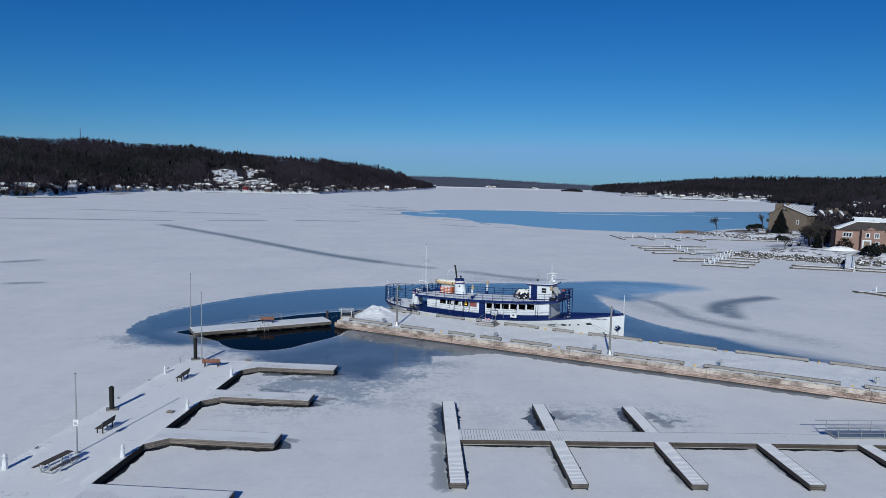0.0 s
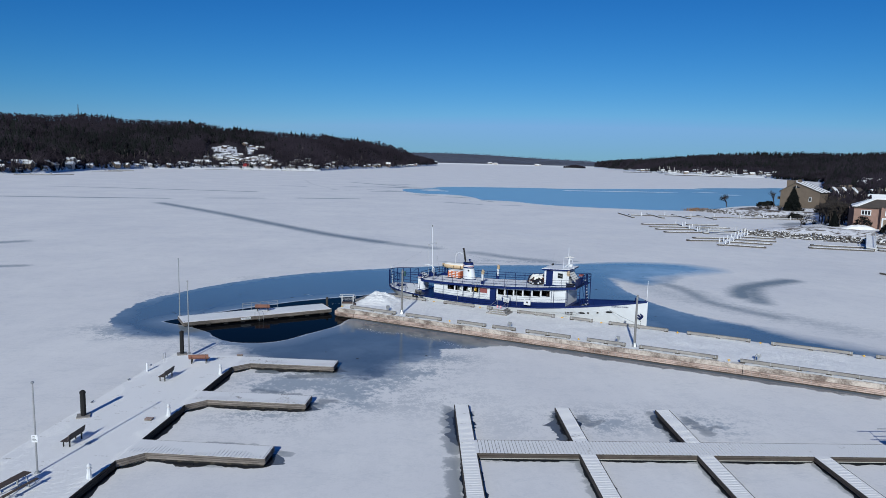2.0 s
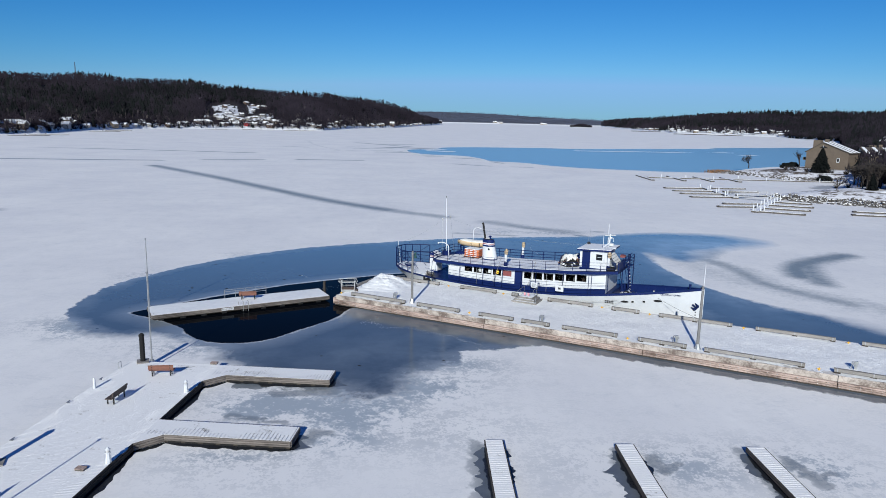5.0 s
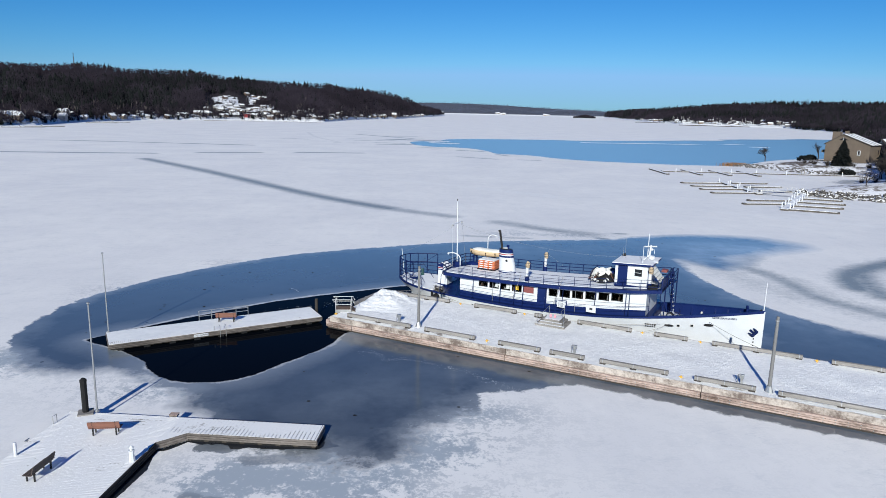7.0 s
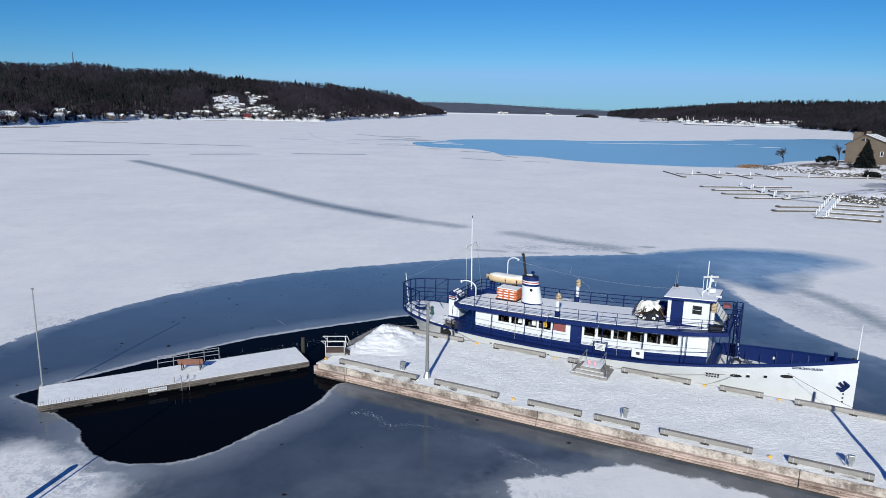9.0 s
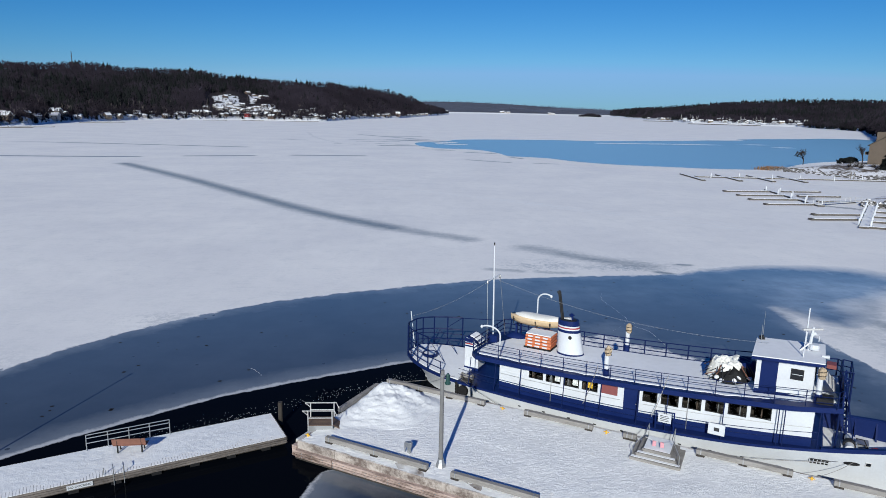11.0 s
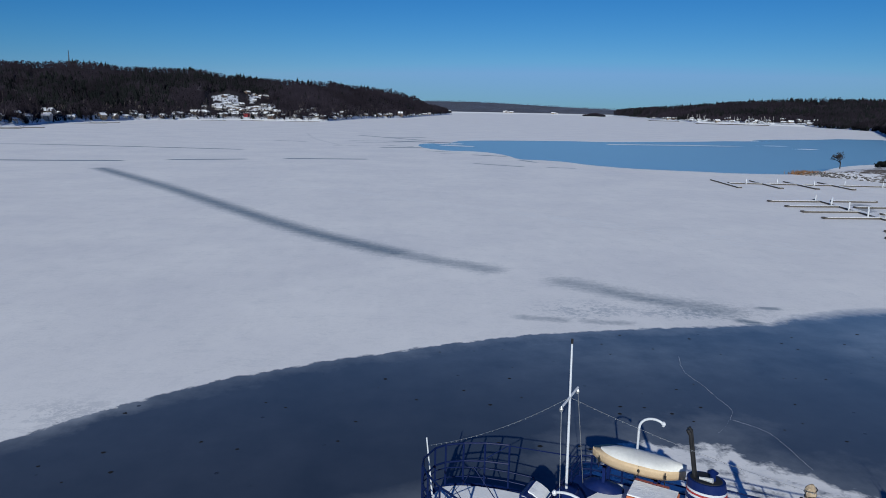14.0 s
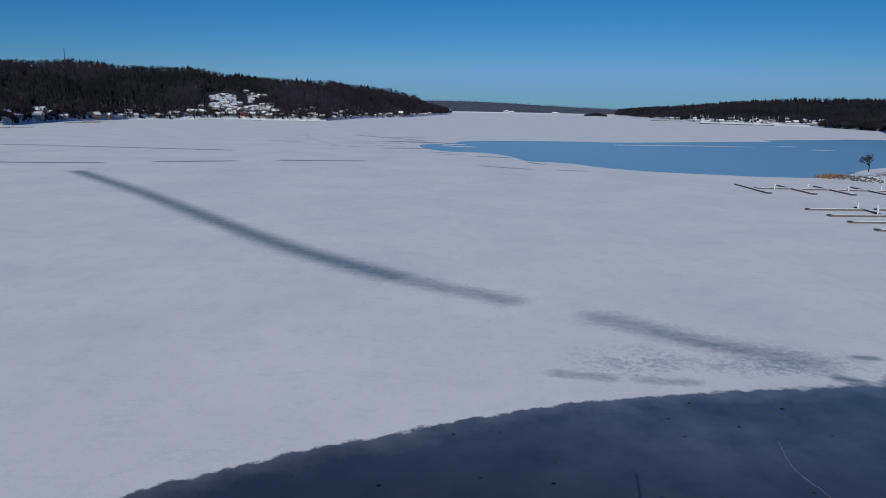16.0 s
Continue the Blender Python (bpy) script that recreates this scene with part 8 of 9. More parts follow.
for k in range(7):
    a = rg.uniform(3.3, 6.0)
    m = pose(1.25 * math.cos(a), 1.3 * math.sin(a), rg.uniform(0.1, 0.5), rg.uniform(-60, 60), rg.uniform(-60, 60), rg.uniform(0, 180))
    part("snow_clod", Shape().lathe([(0.05, 0), (0.16, 0.04), (0.12, 0.12), (0.02, 0.15)], 7), ROOF_SNOW, furn).matrix_basis = m


# ---- the eastern shore with its houses ----
EAST = spline([(104, 200), (109, 194), (117, 187.5), (127, 180), (138, 174.5), (165, 165), (230, 150), (420, 140), (520, 330), (420, 470), (300, 395), (215, 345), (178, 330), (160, 316), (141, 303), (134, 301), (133, 297), (140, 287), (148, 268),
               (157, 262), (160, 250), (150, 238), (135, 228), (122, 219), (110, 209)], 4)
ys, xs2 = np.arange(130, 480, 3.0), np.arange(96, 520, 3.0)
gx2, gy2 = np.meshgrid(xs2, ys)
depth_in = -signed(gx2, gy2, EAST)
gz = np.clip(depth_in * 0.16, -0.6, 2.3) + np.clip((depth_in - 25) * 0.03, 0, 4)
gz += 0.25 * np.array([[noise.noise(Vector((float(a) * 0.08, float(b) * 0.08, 0))) for a in xs2] for b in ys]) * (depth_in > 2)
me = bpy.data.meshes.new("east_shore")
n1, n2 = len(xs2), len(ys)
idx = np.arange(n1 * n2).reshape(n2, n1)
keep = (depth_in > -3.5)
quads = [tuple(int(v) for v in q) for q in np.stack([idx[:-1, :-1], idx[:-1, 1:], idx[1:, 1:], idx[1:, :-1]], -1).reshape(-1, 4) if keep.ravel()[q].all()]
me.from_pydata(np.stack([gx2, gy2, gz], -1).reshape(-1, 3).tolist(), [], quads)
me.polygons.foreach_set("use_smooth", [True] * len(me.polygons))


def shore_snow():
    mat, nt, bsdf = shader("patchy_shore_snow")
    a, b = noise_at(nt, 0.08, 5, 0.6), noise_at(nt, 0.7, 5, 0.65)
    fac = ramp(nt, calc(nt, "ADD", calc(nt, "MULTIPLY", a, 0.55), calc(nt, "MULTIPLY", b, 0.45)), 0.44, 0.51)
    nt.links.new(blend(nt, fac, (0.10, 0.078, 0.06), (0.77, 0.78, 0.82)), bsdf.inputs["Base Color"])
    bsdf.inputs["Roughness"].default_value = 0.85
    nt.links.new(node(nt, "ShaderNodeBump", {"Height": b, "Strength": 0.5, "Distance": 0.3}).outputs[0], bsdf.inputs["Normal"])
    return mat


me.materials.append(shore_snow())
tagged(new("east_shore", me), "snowy grass shore with patches of bare ground", "ground", kind="structure")


def east_height(x, y):
    d = -float(signed(np.array([x]), np.array([y]), EAST)[0])
    return min(max(d * 0.16, -0.6), 2.3) + min(max((d - 25) * 0.03, 0), 4)


# rock revetment along the water
def rock(seed):
    rg = random.Random(seed)
    sh = Shape()
    rows = []
    for j in range(5):
        la = -math.pi / 2 + math.pi * j / 4
        rows.append([(math.cos(la) * math.cos(a) * rg.uniform(0.8, 1.15), math.cos(la) * math.sin(a) * rg.uniform(0.7, 1.1), math.sin(la) * rg.uniform(0.55, 0.8)) for a in [2 * math.pi * k / 7 for k in range(7)]])
    return sh.strip([r for r in rows], True).mesh("rock")


revet = thing("rock_revetment", pose(0, 0, 0), "loose grey rock revetment dusted with snow", "rocks", kind="structure")
rocks = [rock(k) for k in range(6)]
for r in rocks:
    r.materials.append(STONE)
rg = random.Random(12)
line = spline([(104, 200), (109, 194), (117, 187.5), (127, 180), (138, 174.5), (165, 165)], 40, False)
for k in range(300):
    px, py = line[rg.randrange(int(len(line) * 0.95))]
    off = rg.uniform(-1.5, 4.5)
    x, y = px + off * 0.62 + rg.uniform(-0.8, 0.8), py + off * 0.78
    ob = part("rock", rocks[k % 6], STONE, revet)
    sc = rg.uniform(0.28, 0.75)
    ob.matrix_basis = Matrix.LocRotScale((x, y, max(0.02, 0.2 * (off + 1.2))), Euler((rg.uniform(0, 3), rg.uniform(0, 3), rg.uniform(0, 6))), (sc, sc * rg.uniform(0.7, 1.2), sc * 0.9))
line2 = spline([(133, 297), (140, 287), (148, 268), (157, 262)], 20, False)
more = Shape()
for k in range(240):
    px, py = line2[rg.randrange(len(line2))]
    x, y, s2 = px + rg.uniform(0, 5), py + rg.uniform(-2, 5), rg.uniform(0.25, 0.6)
    more.lathe([(0.7 * s2, -0.2), (s2, 0.2 * s2), (0.6 * s2, 0.7 * s2)], 6, (x, y, max(east_height(x, y), 0)))
tagged(part("small_rocks", more, STONE, revet), "scattered smaller shore stones", kind="stuff")

reeds = Shape()
for k in range(900):
    x, y = rg.gauss(137, 2.6), rg.gauss(299.5, 1.6)
    h, a = rg.uniform(0.6, 1.6), rg.uniform(0, 3.14)
    w = 0.12
    reeds.add([(x - w * math.cos(a), y - w * math.sin(a), 0), (x + w * math.cos(a), y + w * math.sin(a), 0), (x + rg.uniform(-0.4, 0.4), y + rg.uniform(-0.4, 0.4), h)], [(0, 1, 2)])
tagged(part("reed_bed", reeds, REED, None), "rust-brown dry reeds at the point of the shore", "reeds", kind="stuff")


# ---- trees ----
def bare_tree(x, y, z, h, seed, label, spread=0.55, thick=1.0):
    rg = random.Random(seed)
    tr = thing("bare_tree", pose(x, y, z), label, "tree", "shore trees")
    wood, twigs = Shape(), Shape()

    def grow(p, d, length, r, level):
        q = p + d * length
        wood.rod(p, q, r, r * 0.65, 6 if level < 2 else 4)
        if level >= 4:
            for _ in range(5):
                e = q + Vector((rg.uniform(-1, 1), rg.uniform(-1, 1), rg.uniform(-0.2, 1))).normalized() * length * rg.uniform(0.5, 1.0)
                w = 0.02 * thick * h / 6
                twigs.add([q - Vector((w, 0, w)), q + Vector((w, w, 0)), e], [(0, 1, 2)])
            return
        for _ in range(3 if level else 4):
            nd = (d + Vector((rg.uniform(-1, 1), rg.uniform(-1, 1), rg.uniform(-0.25, 0.6))) * spread * 1.25).normalized()
            grow(p.lerp(q, rg.uniform(0.65, 1.0)), nd, length * rg.uniform(0.6, 0.82), r * 0.58, level + 1)

    grow(Vector((0, 0, -0.3)), Vector((0, 0, 1)), h * 0.3, h * 0.028, 0)
    part("trunk", wood, BARK, tr)
    part("crown", twigs, BARK, tr)


def spruce(x, y, z, h, seed, label="dark spruce with drooping uneven boughs", spread=1.0):
    rg = random.Random(seed)
    tr = thing("spruce", pose(x, y, z), label, "tree", "shore conifers")
    part("trunk", Shape().rod((0, 0, -0.3), (0, 0, h * 0.95), h * 0.02, 0.03, 7), BARK, tr)
    sh = Shape()
    n = 340
    for k in range(n):
        f = k / n
        z0 = h * (0.08 + 0.9 * f)
        r = h * 0.36 * spread * (1 - f) ** 0.85 * rg.uniform(0.65, 1.12) + 0.1
        a = k * 2.399 + rg.uniform(-0.3, 0.3)
        c, s = math.cos(a), math.sin(a)
        w = 0.16 * r + 0.10
        tip = (r * c, r * s, z0 - r * rg.uniform(0.2, 0.5))
        sh.add([(0, 0, z0), (0.6 * r * c - w * s, 0.6 * r * s + w * c, z0 - 0.12 * r), tip, (0.6 * r * c + w * s, 0.6 * r * s - w * c, z0 - 0.12 * r), (0.5 * r * c, 0.5 * r * s, z0 - 0.4 * r)], [(0, 1, 2), (0, 2, 3), (0, 4, 2), (1, 4, 3)])
    part("crown", sh, CONIFERS, tr)


bare_tree(154, 308.5, 1.8, 8.2, 3, "small round-headed bare tree on the snowy point", 1.2, 3.4)
bare_tree(126, 204.3, 1.6, 6.5, 5, "low spreading bare tree behind the rocks", 0.75)
bare_tree(147, 216, 2.6, 8.0, 8, "bare tree beside the shore houses", 0.6)
bare_tree(140.5, 212, 2.4, 9.0, 11, "tall bare tree beside the shore houses", 0.5)
bare_tree(172, 300, 2.5, 9.0, 13, "slim tall bare tree beside the brown building", 0.3)
for k, (tx2, ty2) in enumerate(((139.5, 212.5), (142.5, 214), (145.5, 213), (148, 217), (141, 217), (151, 220), (144, 219), (147.5, 222), (150, 225), (154, 229), (146, 226), (143, 211))):
    bare_tree(tx2, ty2, 2.4, (9.0, 8.0, 9.5, 8.5, 7.5, 9.0)[k % 6], 60 + k, "dense dark bare tree before the shore houses", 0.6, 3.2)
bare_tree(160, 210, 2.8, 9.0, 17, "bare garden tree near the brick house", 0.6)
bare_tree(175, 232, 3.0, 10.0, 19, "bare garden tree near the brick house", 0.6)
bare_tree(190, 240, 3.0, 11.0, 23, "bare garden tree near the brick house", 0.6)
spruce(168, 278.6, 2.0, 10.8, 2, spread=1.25)
spruce(137.5, 205.5, 2.2, 5.2, 6, "rounded dark evergreen before the brick house")
for k in range(24):
    ty2 = rg.uniform(214, 256) if k < 14 else rg.uniform(255, 284)
    tx2 = 137.5 + 0.63 * (ty2 - 210) + rg.uniform(0, 16) if k < 14 else rg.uniform(200, 250)
    bare_tree(tx2, ty2, east_height(tx2, ty2), rg.uniform(8, 12), 100 + k, "dark bare garden tree between the shore houses", rg.uniform(0.5, 0.75))
for k in range(5):
    tx2, ty2 = rg.uniform(190, 240), rg.uniform(240, 285)
    spruce(tx2, ty2, east_height(tx2, ty2), rg.uniform(8, 13), 200 + k)
for k in range(30):
    bx, by = 142 + rg.uniform(0, 26), 207 + rg.uniform(0, 30)
    if k < 14:
        bx, by = 165 + rg.uniform(-6, 10), 268 + rg.uniform(-5, 22)
    b = thing("shrub", pose(bx, by, max(east_height(bx, by), 0)), "leafless dark shrub in the snow", "shrub", "shore shrubs")
    sh = Shape()
    for _ in range(120):
        a, r, h = rg.uniform(0, 6.28), rg.uniform(0.3, 1.6), rg.uniform(0.5, 2.2)
        sh.add([(0.2 * r * math.cos(a), 0.2 * r * math.sin(a), 0), (0.25 * r * math.cos(a) + 0.06, 0.25 * r * math.sin(a), 0.1), (r * math.cos(a), r * math.sin(a), h)], [(0, 1, 2)])
    part("brush", sh, BARK, b)

# ---- stepped condominium with staggered lean roofs ----
TAN = siding("tan_board_siding", (0.135, 0.105, 0.082), (0.10, 0.078, 0.06))
BRICK = surface("pinkish_brick", (0.25, 0.155, 0.13), (0.19, 0.12, 0.10), 0.85, grain=0.8, fine=9, bump=0.3, deep=0.02)


def facade_window(parent, m, w, h, bars=1):
    f = part("window", Shape().box(-w / 2 - 0.12, w / 2 + 0.12, -0.10, 0.05, -0.12, h + 0.12, m), WHITE, parent)
    for k in range(bars):
        a, b = -w / 2 + w * k / bars + 0.1, -w / 2 + w * (k + 1) / bars - 0.1
        part("pane", Shape().box(a, b, -0.14, 0.0, 0.03, h - 0.03, m), PANE, f)
    part("sill", Shape().box(-w / 2 - 0.2, w / 2 + 0.2, -0.22, 0.05, -0.2, -0.12, m), WHITE, f)


def condo(m, label, w=17.0, d=13.0, h=6.6, rise=4.0, stripe=0.2):
    c = thing("apartment_house", m, label, "apartment house", "shore apartments")
    wall = Shape().prism([(-w / 2, -d / 2), (w / 2, -d / 2), (w / 2, d / 2), (-w / 2, d / 2)], -3, h)
    wall.add([(-w / 2, -d / 2, h), (w / 2, -d / 2, h), (-w * 0.12, -d / 2, h + rise), (-w / 2, d / 2, h), (w / 2, d / 2, h), (-w * 0.12, d / 2, h + rise)], [(0, 1, 2), (4, 3, 5), (0, 2, 5, 3), (1, 4, 5, 2)])
    part("wall", wall, TAN, c)
    for s, xe in ((-1, -w / 2 - 0.6), (1, w / 2 + 0.6)):
        xr, zr = -w * 0.12, h + rise
        xb = -w / 2 if s < 0 else w / 2
        ze = h - 0.6 * rise / abs(xb - xr)
        p = [(xr, -d / 2 - 0.4, zr), (xe, -d / 2 - 0.4, ze), (xe, d / 2 + 0.4, ze), (xr, d / 2 + 0.4, zr)]
        q = [(a, b, e + 0.25) for a, b, e in p]
        r = part("roof", Shape().add(p + q, [(0, 1, 2, 3), (7, 6, 5, 4), (0, 4, 5, 1), (1, 5, 6, 2), (2, 6, 7, 3), (3, 7, 4, 0)]), SHINGLE, c)
        for k in range(3):
            f0, f1 = 0.05 + 0.33 * k, 0.05 + 0.33 * k + stripe
            y0, y1 = -d / 2 - 0.3 + (d + 0.6) * f0, -d / 2 - 0.3 + (d + 0.6) * f1
            part("roof_snow", Shape().add([(xr, y0, zr + 0.32), (xe, y0, ze + 0.32), (xe, y1, ze + 0.32), (xr, y1, zr + 0.32), (xr, y0, zr + 0.2), (xe, y0, ze + 0.2), (xe, y1, ze + 0.2), (xr, y1, zr + 0.2)],
                                          [(0, 1, 2, 3) if s < 0 else (3, 2, 1, 0), (0, 4, 5, 1), (2, 6, 7, 3), (1, 5, 6, 2)]), ROOF_SNOW, r)
    part("chimney", Shape().box(-w / 2 + 0.5, -w / 2 + 3.4, -1.4, 1.4, h - 1, h + rise + 1.0), TAN, c)
    part("chimney", Shape().box(-w / 2 + 4.2, -w / 2 + 5.6, 1.5, 3.0, h, h + rise + 1.4), TAN, c)
    tri = part("gable_window", Shape().add([(-3.6, -d / 2 - 0.06, h + 1.7), (0.2, -d / 2 - 0.06, h + 1.7), (-1.8, -d / 2 - 0.06, h + 2.8), (-3.6, -d / 2 + 0.1, h + 1.7), (0.2, -d / 2 + 0.1, h + 1.7), (-1.8, -d / 2 + 0.1, h + 2.8)],
                                           [(0, 1, 2), (5, 4, 3), (0, 3, 4, 1), (1, 4, 5, 2), (2, 5, 3, 0)]), PANE, c)
    part("gable_bar", Shape().rod((-1.8, -d / 2 - 0.08, h + 1.7), (-1.8, -d / 2 - 0.08, h + 2.8), 0.09, n=4), WHITE, tri)
    facade_window(c, pose(4.6, -d / 2, 2.6), 0.9, 1.6)
    for k in range(3):
        facade_window(c, pose(-w / 2, -4 + 4 * k, 3.4, 0, 0, -90), 2.2, 1.8, 2)
        facade_window(c, pose(-w / 2, -4 + 4 * k, 0.6, 0, 0, -90), 2.2, 1.9, 2)
    part("balcony", Shape().box(-w / 2 - 1.6, -w / 2, -5.5, 5.5, 2.75, 2.95).box(-w / 2 - 1.6, -w / 2 - 1.5, -5.5, 5.5, 2.95, 3.9), TAN, c)
    return c


LA = "brown stepped apartment house with striped snowy roofs"
condo(pose(189, 304, 3.0, 0, 0, -52), LA)
condo(pose(206, 300, 3.0, 0, 0, -105), LA, 16, 12, 5.6, 3.2, 0.1)
condo(pose(223, 296, 3.2, 0, 0, -105), LA, 18, 14, 5.0, 3.0, 0.09)
condo(pose(241, 290, 3.4, 0, 0, -105), LA, 18, 14, 4.6, 2.8, 0.1)
condo(pose(263, 292, 3.6, 0, 0, -105), LA, 18, 14, 4.6, 2.8, 0.1)


def brick_house(m):
    c = thing("brick_house", m, "two-storey pinkish brick house with a dark snowy hip roof", "house")
    w, d, h = 17.0, 12.0, 6.0
    part("wall", Shape().box(-w / 2, w / 2, -d / 2, d / 2, -2, h).box(-w / 2 + 7, -w / 2 + 13, -d / 2 - 1.6, -d / 2, -2, h), BRICK, c)
    o = 0.6
    base = [(-w / 2 - o, -d / 2 - o, h), (w / 2 + o, -d / 2 - o, h), (w / 2 + o, d / 2 + o, h), (-w / 2 - o, d / 2 + o, h), (-w / 2 + 5, 0, h + 2.4), (w / 2 - 5, 0, h + 2.4)]
    r = part("roof", Shape().add(base, [(0, 1, 5, 4), (1, 2, 5), (2, 3, 4, 5), (3, 0, 4), (3, 2, 1, 0)]), SHINGLE, c)
    part("roof_snow", Shape().add([(-w / 2 - o, -d / 2 - o, h + 0.12), (-w / 2 - o, d / 2 + o, h + 0.12), (-w / 2 + 4.9, 0, h + 2.52), (-w / 2 - o, -d / 2 - o, h), (-w / 2 - o, d / 2 + o, h)], [(0, 2, 1), (0, 1, 4, 3)]), ROOF_SNOW, r)
    part("roof_snow", Shape().add([(a, b, e + q) for q in (0.16, 0.02) for a, b, e in ((-w / 2 - o, -d / 2 - o, h), (-w / 2 + 0.8, -d / 2 - o, h), (-w / 2 + 6.4, 0, h + 2.4), (-w / 2 + 5, 0, h + 2.4))],
                                  [(0, 1, 2, 3), (0, 4, 5, 1), (1, 5, 6, 2), (3, 7, 4, 0)]), ROOF_SNOW, r)
    part("roof_snow", Shape().box(-w / 2 + 5.5, w / 2 - 5, -0.5, 0.5, h + 2.15, h + 2.5), ROOF_SNOW, r)
    x0, x1 = -w / 2 + 7.6, -w / 2 + 11.2
    part("front_gable", Shape().add([(x0, -d / 2 - 2.0, h), (x1, -d / 2 - 2.0, h), ((x0 + x1) / 2, -d / 2 - 2.0, h + 1.1), (x0, 0, h), (x1, 0, h), ((x0 + x1) / 2, 0, h + 1.1)], [(0, 1, 2), (0, 2, 5, 3), (1, 4, 5, 2)]), SHINGLE, c)
    part("gable_face", Shape().add([(x0 + 0.5, -d / 2 - 2.02, h), (x1 - 0.5, -d / 2 - 2.02, h), ((x0 + x1) / 2, -d / 2 - 2.02, h + 0.85)], [(0, 1, 2)]), BRICK, c)
    facade_window(c, pose(-w / 2 + 3.2, -d / 2, 3.6), 2.4, 1.3, 3)
    facade_window(c, pose(-w / 2 + 8.6, -d / 2 - 1.6, 3.7), 0.9, 1.3)
    facade_window(c, pose(-w / 2 + 11.0, -d / 2 - 1.6, 3.7), 1.1, 1.3, 2)
    facade_window(c, pose(-w / 2 + 15.2, -d / 2, 3.6), 1.6, 1.3, 2)
    dr = part("door", Shape().box(-w / 2 + 7.3, -w / 2 + 9.7, -d / 2 - 1.72, -d / 2 - 1.55, 0, 2.9), WHITE, c)
    part("door_leaf", Shape().box(-w / 2 + 7.7, -w / 2 + 9.3, -d / 2 - 1.78, -d / 2 - 1.6, 0, 2.5), SIDINGS[3], dr)
    facade_window(c, pose(-w / 2 + 11.2, -d / 2 - 1.6, 1.4), 1.0, 1.0)
    facade_window(c, pose(-w / 2 + 15.2, -d / 2, 0.9), 1.6, 1.3, 2)
    part("eave_board", Shape().box(-w / 2 - 0.62, w / 2 + 0.62, -d / 2 - 0.66, -d / 2 - 0.56, h - 0.28, h), DARK_WOOD, c)
    porch = part("porch_fence", Shape().box(-w / 2 + 9.9, w / 2 - 0.5, -d / 2 - 3.2, -d / 2 - 3.1, 0.7, 0.8), DARK_WOOD, c)
    for k in range(12):
        part("fence_post", Shape().box(-w / 2 + 9.9 + 0.58 * k, -w / 2 + 9.98 + 0.58 * k, -d / 2 - 3.2, -d / 2 - 3.12, -0.6, 0.75), DARK_WOOD, porch)
    facade_window(c, pose(-w / 2, 2.0, 3.6, 0, 0, -90), 1.2, 1.3)
    part("side_bay", Shape().box(-w / 2 - 1.2, -w / 2, -2, 3.5, -2, 5.6), BRICK, c)
    part("side_bay_window", Shape().box(-w / 2 - 1.26, -w / 2 - 1.1, -1.6, 3.1, 0.6, 5.2), PANE, c)


brick_house(pose(152, 203, 2.9, 0, 0, -33))
mound = thing("snow_bank", pose(141, 199, 2.0), "ploughed snow bank before the brick house", "snow heap")
part("snow_mass", heap_shape(8, (6.0, 2.6), 1.7, 0.2), SNOW, mound, smooth=True)
for k, (x, y, t) in enumerate(((185, 236, 20), (193, 255, -12), (208, 262, 12), (228, 272, -5), (205, 225, -15), (212, 250, 30), (235, 240, 5), (240, 262, 40), (262, 250, -20), (190, 205, 0), (215, 195, 10), (285, 270, 0), (310, 262, 25), (330, 280, -10))):
    g = gable_house(12 + 2 * (k % 3), 9, 4.0 + (k % 2), 2.6, (SIDINGS[0], BRICK, SIDINGS[2], SIDINGS[1])[k % 4], ROOF_SNOW if k % 3 and k != 4 else SHINGLE, ("house with pale siding under a snowy roof", "brick-walled house near the shore", "brown house near the shore", "grey house with a snowy roof near the shore")[k % 4])
    g.matrix_world = pose(x, y, east_height(x, y) + 0.3, 0, 0, -35 + t)
woods = []
for _ in range(2600):
    x = rg.uniform(150, 500)
    y = rg.uniform(190, 455)
    if x < 205 and y > 240 or x < 178 and y < 225 or x < 141 + 0.63 * (y - 210) or (165 < x < 222 and y < 268):
        continue
    if -float(signed(np.array([x]), np.array([y]), EAST)[0]) > 9:
        woods.append((x, y, east_height(x, y), rg.uniform(6, 11)))
for _ in range(90):
    x, y = rg.uniform(166, 240), rg.uniform(196, 232)
    woods.append((x, y, east_height(x, y), rg.uniform(5, 9)))
for _ in range(420):
    x, y = rg.uniform(160, 300), rg.uniform(226, 284)
    if x > 138.5 + 0.63 * (y - 210):
        woods.append((x, y, east_height(x, y), rg.uniform(4.5, 7) if 165 < x < 222 and y < 268 else rg.uniform(6, 10)))
cloud_object("garden_trees", bare_tree_cloud([w for k, w in enumerate(woods) if k % 4], rg, 60), BARE_WOODS, "bare garden trees among the eastern houses")
cloud_object("garden_conifers", conifer_cloud([w for k, w in enumerate(woods) if k % 4 == 0], rg), CONIFERS, "dark conifers among the eastern houses")


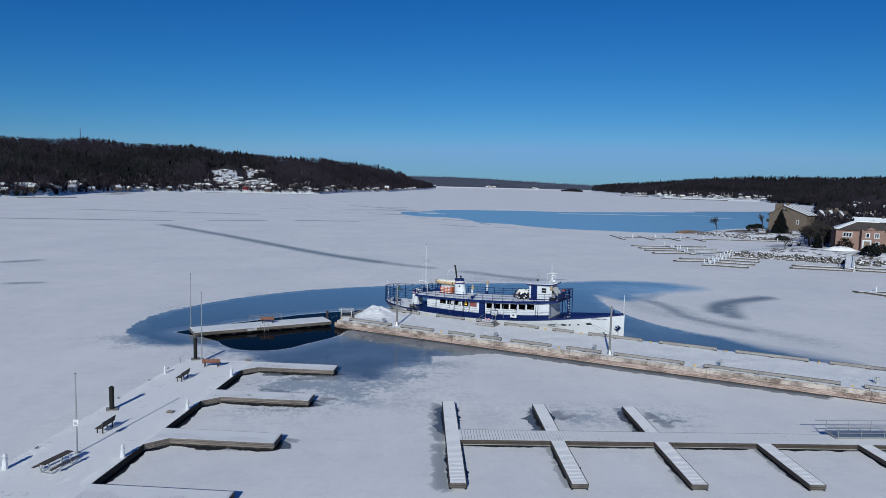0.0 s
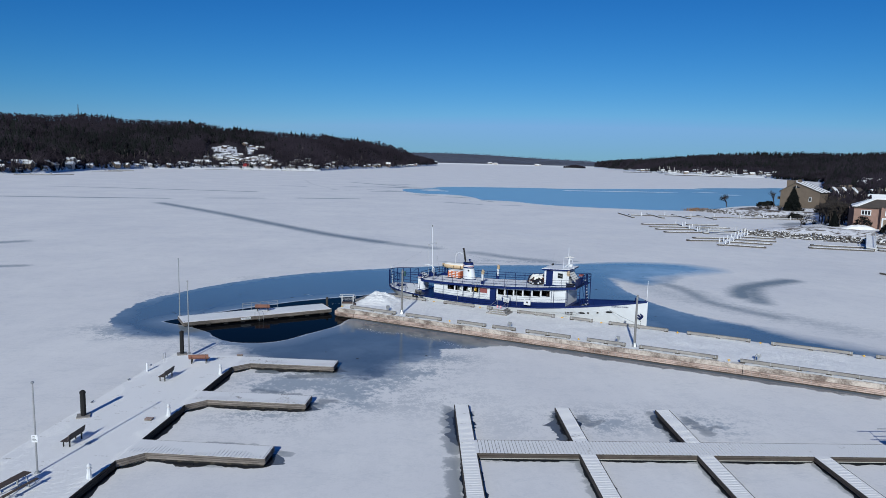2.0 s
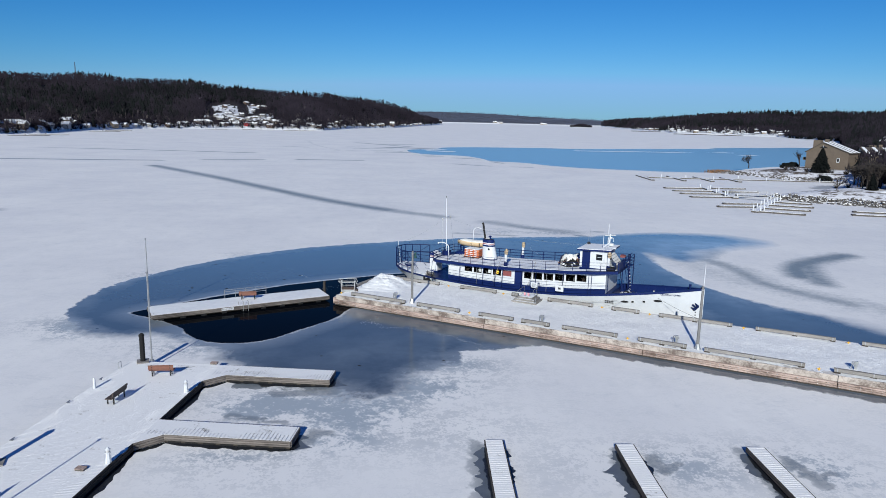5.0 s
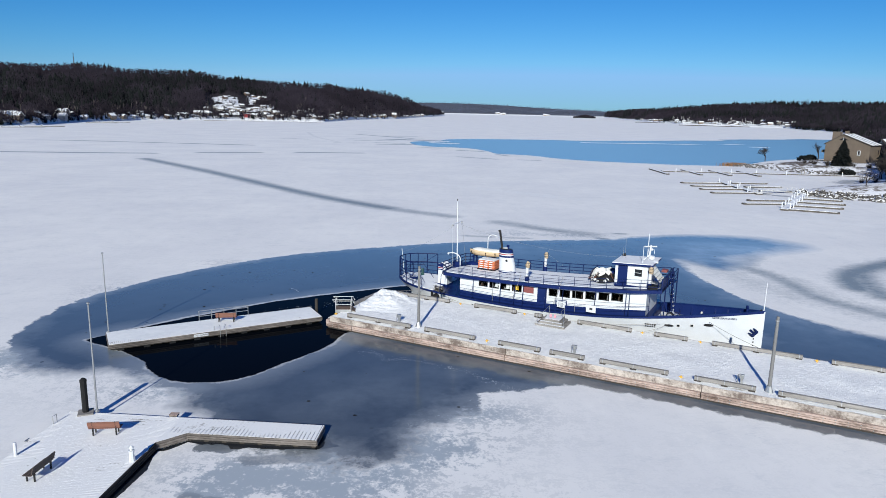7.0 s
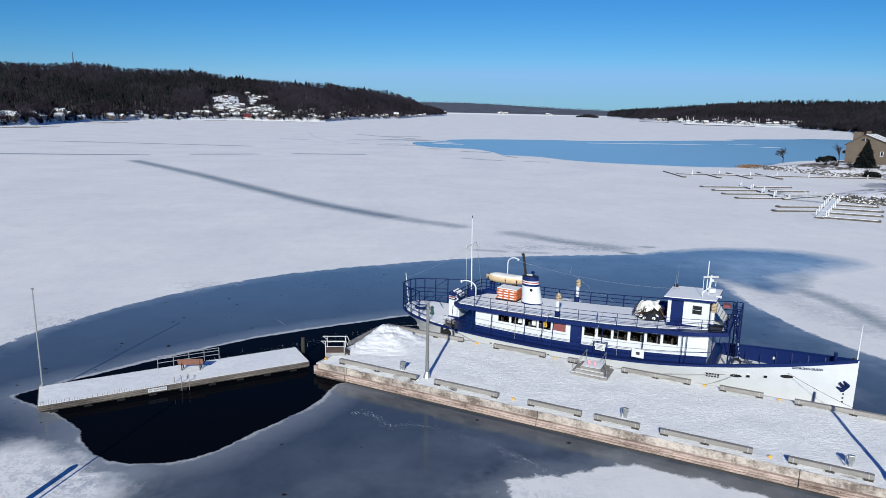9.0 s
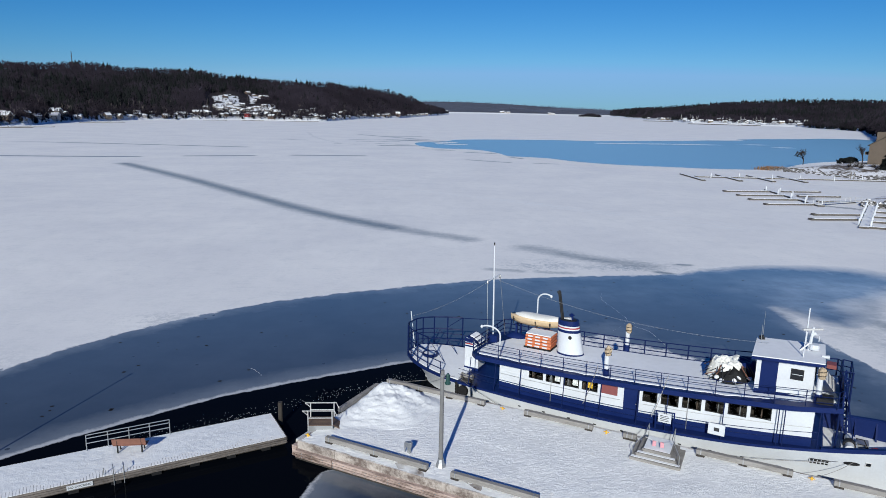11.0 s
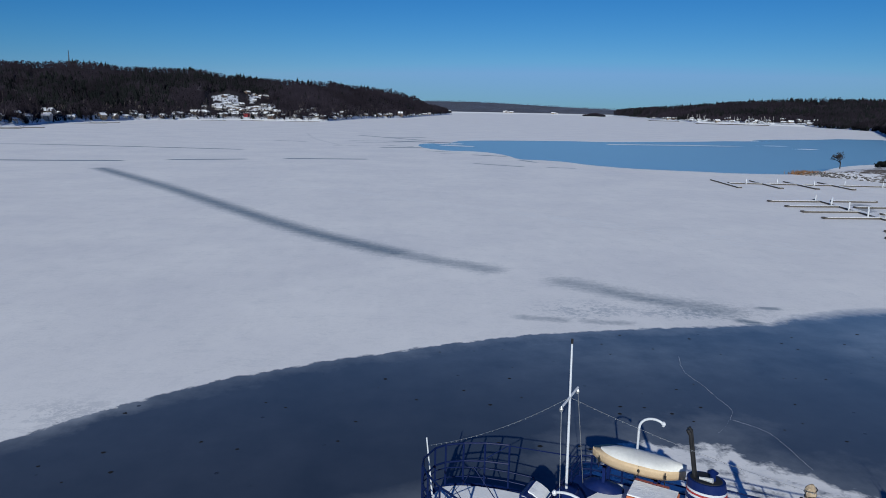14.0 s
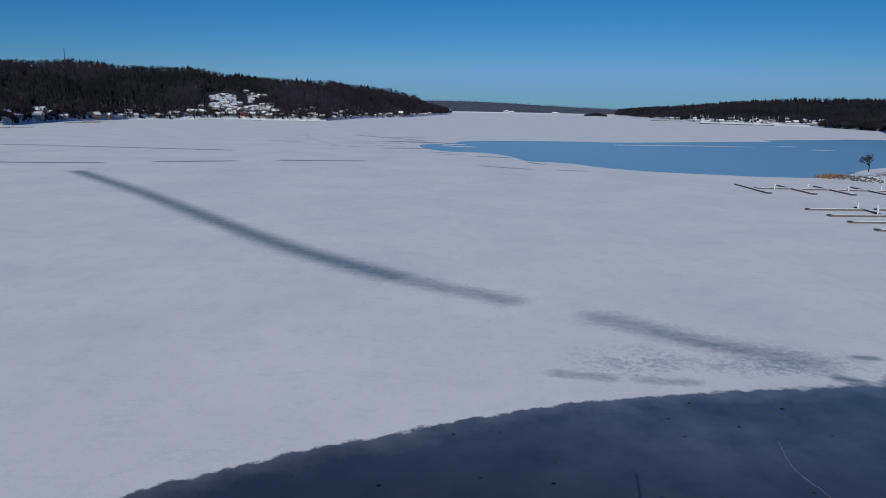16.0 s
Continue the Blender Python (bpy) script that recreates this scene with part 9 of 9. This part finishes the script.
# ---- frozen-in marina docks of the eastern shore ----
def marina(name_label, spine, fingers, posts):
    d = thing("marina_dock", pose(0, 0, 0), name_label, "dock", "eastern marina docks")
    (ax, ay), (bx, by) = spine
    L = math.hypot(bx - ax, by - ay)
    m = pose(ax, ay, 0, 0, 0, math.degrees(math.atan2(by - ay, bx - ax)))
    part("spine_deck", Shape().box(0, L, -0.8, 0.8, 0.06, 0.34, m), MARINA_WOOD, d)
    part("spine_snow", Shape().box(0.2, L - 0.2, -0.74, 0.75, 0.34, 0.39, m), ROOF_SNOW, d)
    for (px, py), (qx, qy) in fingers:
        fl = math.hypot(qx - px, qy - py)
        fm = pose(px, py, 0, 0, 0, math.degrees(math.atan2(qy - py, qx - px)))
        f = part("finger", Shape().box(0, fl, -0.6, 0.6, 0.06, 0.36, fm), MARINA_WOOD, d)
        part("finger_snow", Shape().box(0.15, fl * 0.95, -0.55, 0.57, 0.36, 0.42, fm), ROOF_SNOW, f)
    for k in range(posts):
        p = m @ Vector((L * (k + 0.5) / posts, 1.0 if k % 2 else -1.0, 0))
        part("dock_post", Shape().rod((p.x, p.y, 0), (p.x, p.y, 1.45), 0.15, n=7), WHITE, d)


marina("long snowy marina dock with splayed fingers", ((92.5, 265.5), (160, 258.5)), [((x - 1.5, 274 - 0.12 * (x - 92)), (x - 3.0, 253 - 0.05 * (x - 92))) for x in (93, 104.5, 114.5, 124.5)], 7)
marina("snowy marina dock with white posts and long fingers", ((97, 229), (93, 198)), [((x, y), (x - 12.5, y - 0.5)) for x, y in ((95.5, 225.5), (95, 217), (94, 209), (93.3, 200.5))] + [((99, 226), (110, 226)), ((98, 216), (109, 216)), ((97, 206), (106, 206))], 8)
marina("short marina dock with white posts beside the rocks", ((106, 199.5), (83, 169)), [((91, 179), (78.5, 178.5)), ((96, 185.5), (83, 185)), ((84, 170), (93, 165)), ((89, 176.5), (98.5, 172)), ((94, 183), (103.5, 178.8)), ((99, 190), (107.5, 186))], 14)
marina("frozen-in marina dock below the rocks", ((130, 178.3), (118.6, 162.4)), [((119, 162), (105, 166.5)), ((123, 168), (109, 172)), ((121, 163), (148, 152)), ((125, 169), (153, 158))], 6)
marina("low dock frozen into the bay", ((110, 128), (94.5, 126)), [((96, 126), (99, 119.5)), ((110, 128), (114, 121))], 2)


# clipped evergreen hedge by the brick house and brush on the bank
def bush(x, y, z, wide, high, seed, label):
    rg = random.Random(seed)
    b = thing("bush", pose(x, y, z), label, "bush", "garden bushes")
    sh = Shape()
    for _ in range(760):
        a, u = rg.uniform(0, 6.283), rg.uniform(0.0, 1.0)
        r = wide * math.sqrt(1 - u * u * 0.85) * rg.uniform(0.75, 1.05)
        c = Vector((r * math.cos(a), r * math.sin(a), high * u))
        q = rg.uniform(0.3, 0.6)
        sh.add([c + Vector((rg.uniform(-q, q), rg.uniform(-q, q), rg.uniform(-q, q))) for k in range(3)], [(0, 1, 2)])
    part("foliage", sh, CONIFERS, b)


bush(144.4, 201.8, 2.3, 2.7, 3.6, 41, "dense dark clipped evergreen beside the brick house")
bush(141.5, 186.0, 2.3, 2.6, 2.4, 42, "dark leafless brush on the snowy bank")
bush(150.2, 194.6, 2.0, 3.4, 2.6, 43, "dark leafless brush on the snowy bank")
bush(176, 317, 1.6, 2.4, 2.0, 44, "dark brush on the snowy point by the brown building")
bush(181, 320, 1.6, 2.8, 2.2, 45, "dark brush on the snowy point by the brown building")
# bush shape added in place of a low dark object of unclear kind
bush(159.5, 262, 0.4, 2.6, 1.5, 46, "dark tufted stand-in for a low dark object in the little bay")
walkway = thing("shore_gangway", pose(92.5, 199.4, 0.3, 0, 0, 23), "pale steel gangway from the shore to the marina dock", "gangway")
part("gangway_deck", Shape().box(0, 15.5, -0.6, 0.6, 0.1, 0.25), PALE_STEEL, walkway)
for y in (-0.62, 0.62):
    part("handrail", Shape().rod((0, y, 1.1), (15.5, y, 1.1), 0.035, n=6), PALE_STEEL, walkway)
    for k in range(9):
        part("rail_post", Shape().rod((1.9 * k, y, 0.2), (1.9 * k, y, 1.1), 0.03, n=5), PALE_STEEL, walkway)
for y in (262.6, 264.2):
    mp = thing("mooring_post", pose(143.9, y, 0), "slim grey mooring post frozen in by the shore dock", "post", "shore posts")
    part("post", Shape().rod((0, 0, -0.3), (0, 0, 2.4), 0.16, 0.14, 8), TIMBER, mp)
ramp_m = pose(119, 163, 0.45, 0, -4.2, 54.4)
gangplank = thing("snowy_gangway", ramp_m, "snow-covered timber gangway from the rocks down to the marina dock", "gangway")
part("gangway_deck", Shape().box(0, 20, -1.0, 1.0, 0.0, 0.2), MARINA_WOOD, gangplank)
part("gangway_snow", Shape().box(0.1, 19.9, -0.92, 0.92, 0.2, 0.32), ROOF_SNOW, gangplank)
for y in (-1.0, 1.0):
    part("handrail", Shape().box(0, 20, y - 0.05, y + 0.05, 1.05, 1.18), WHITE, gangplank)
    for k in range(8):
        part("rail_post", Shape().rod((0.1 + 2.8 * k, y, 0.1), (0.1 + 2.8 * k, y, 1.1), 0.06, n=5), WHITE, gangplank)
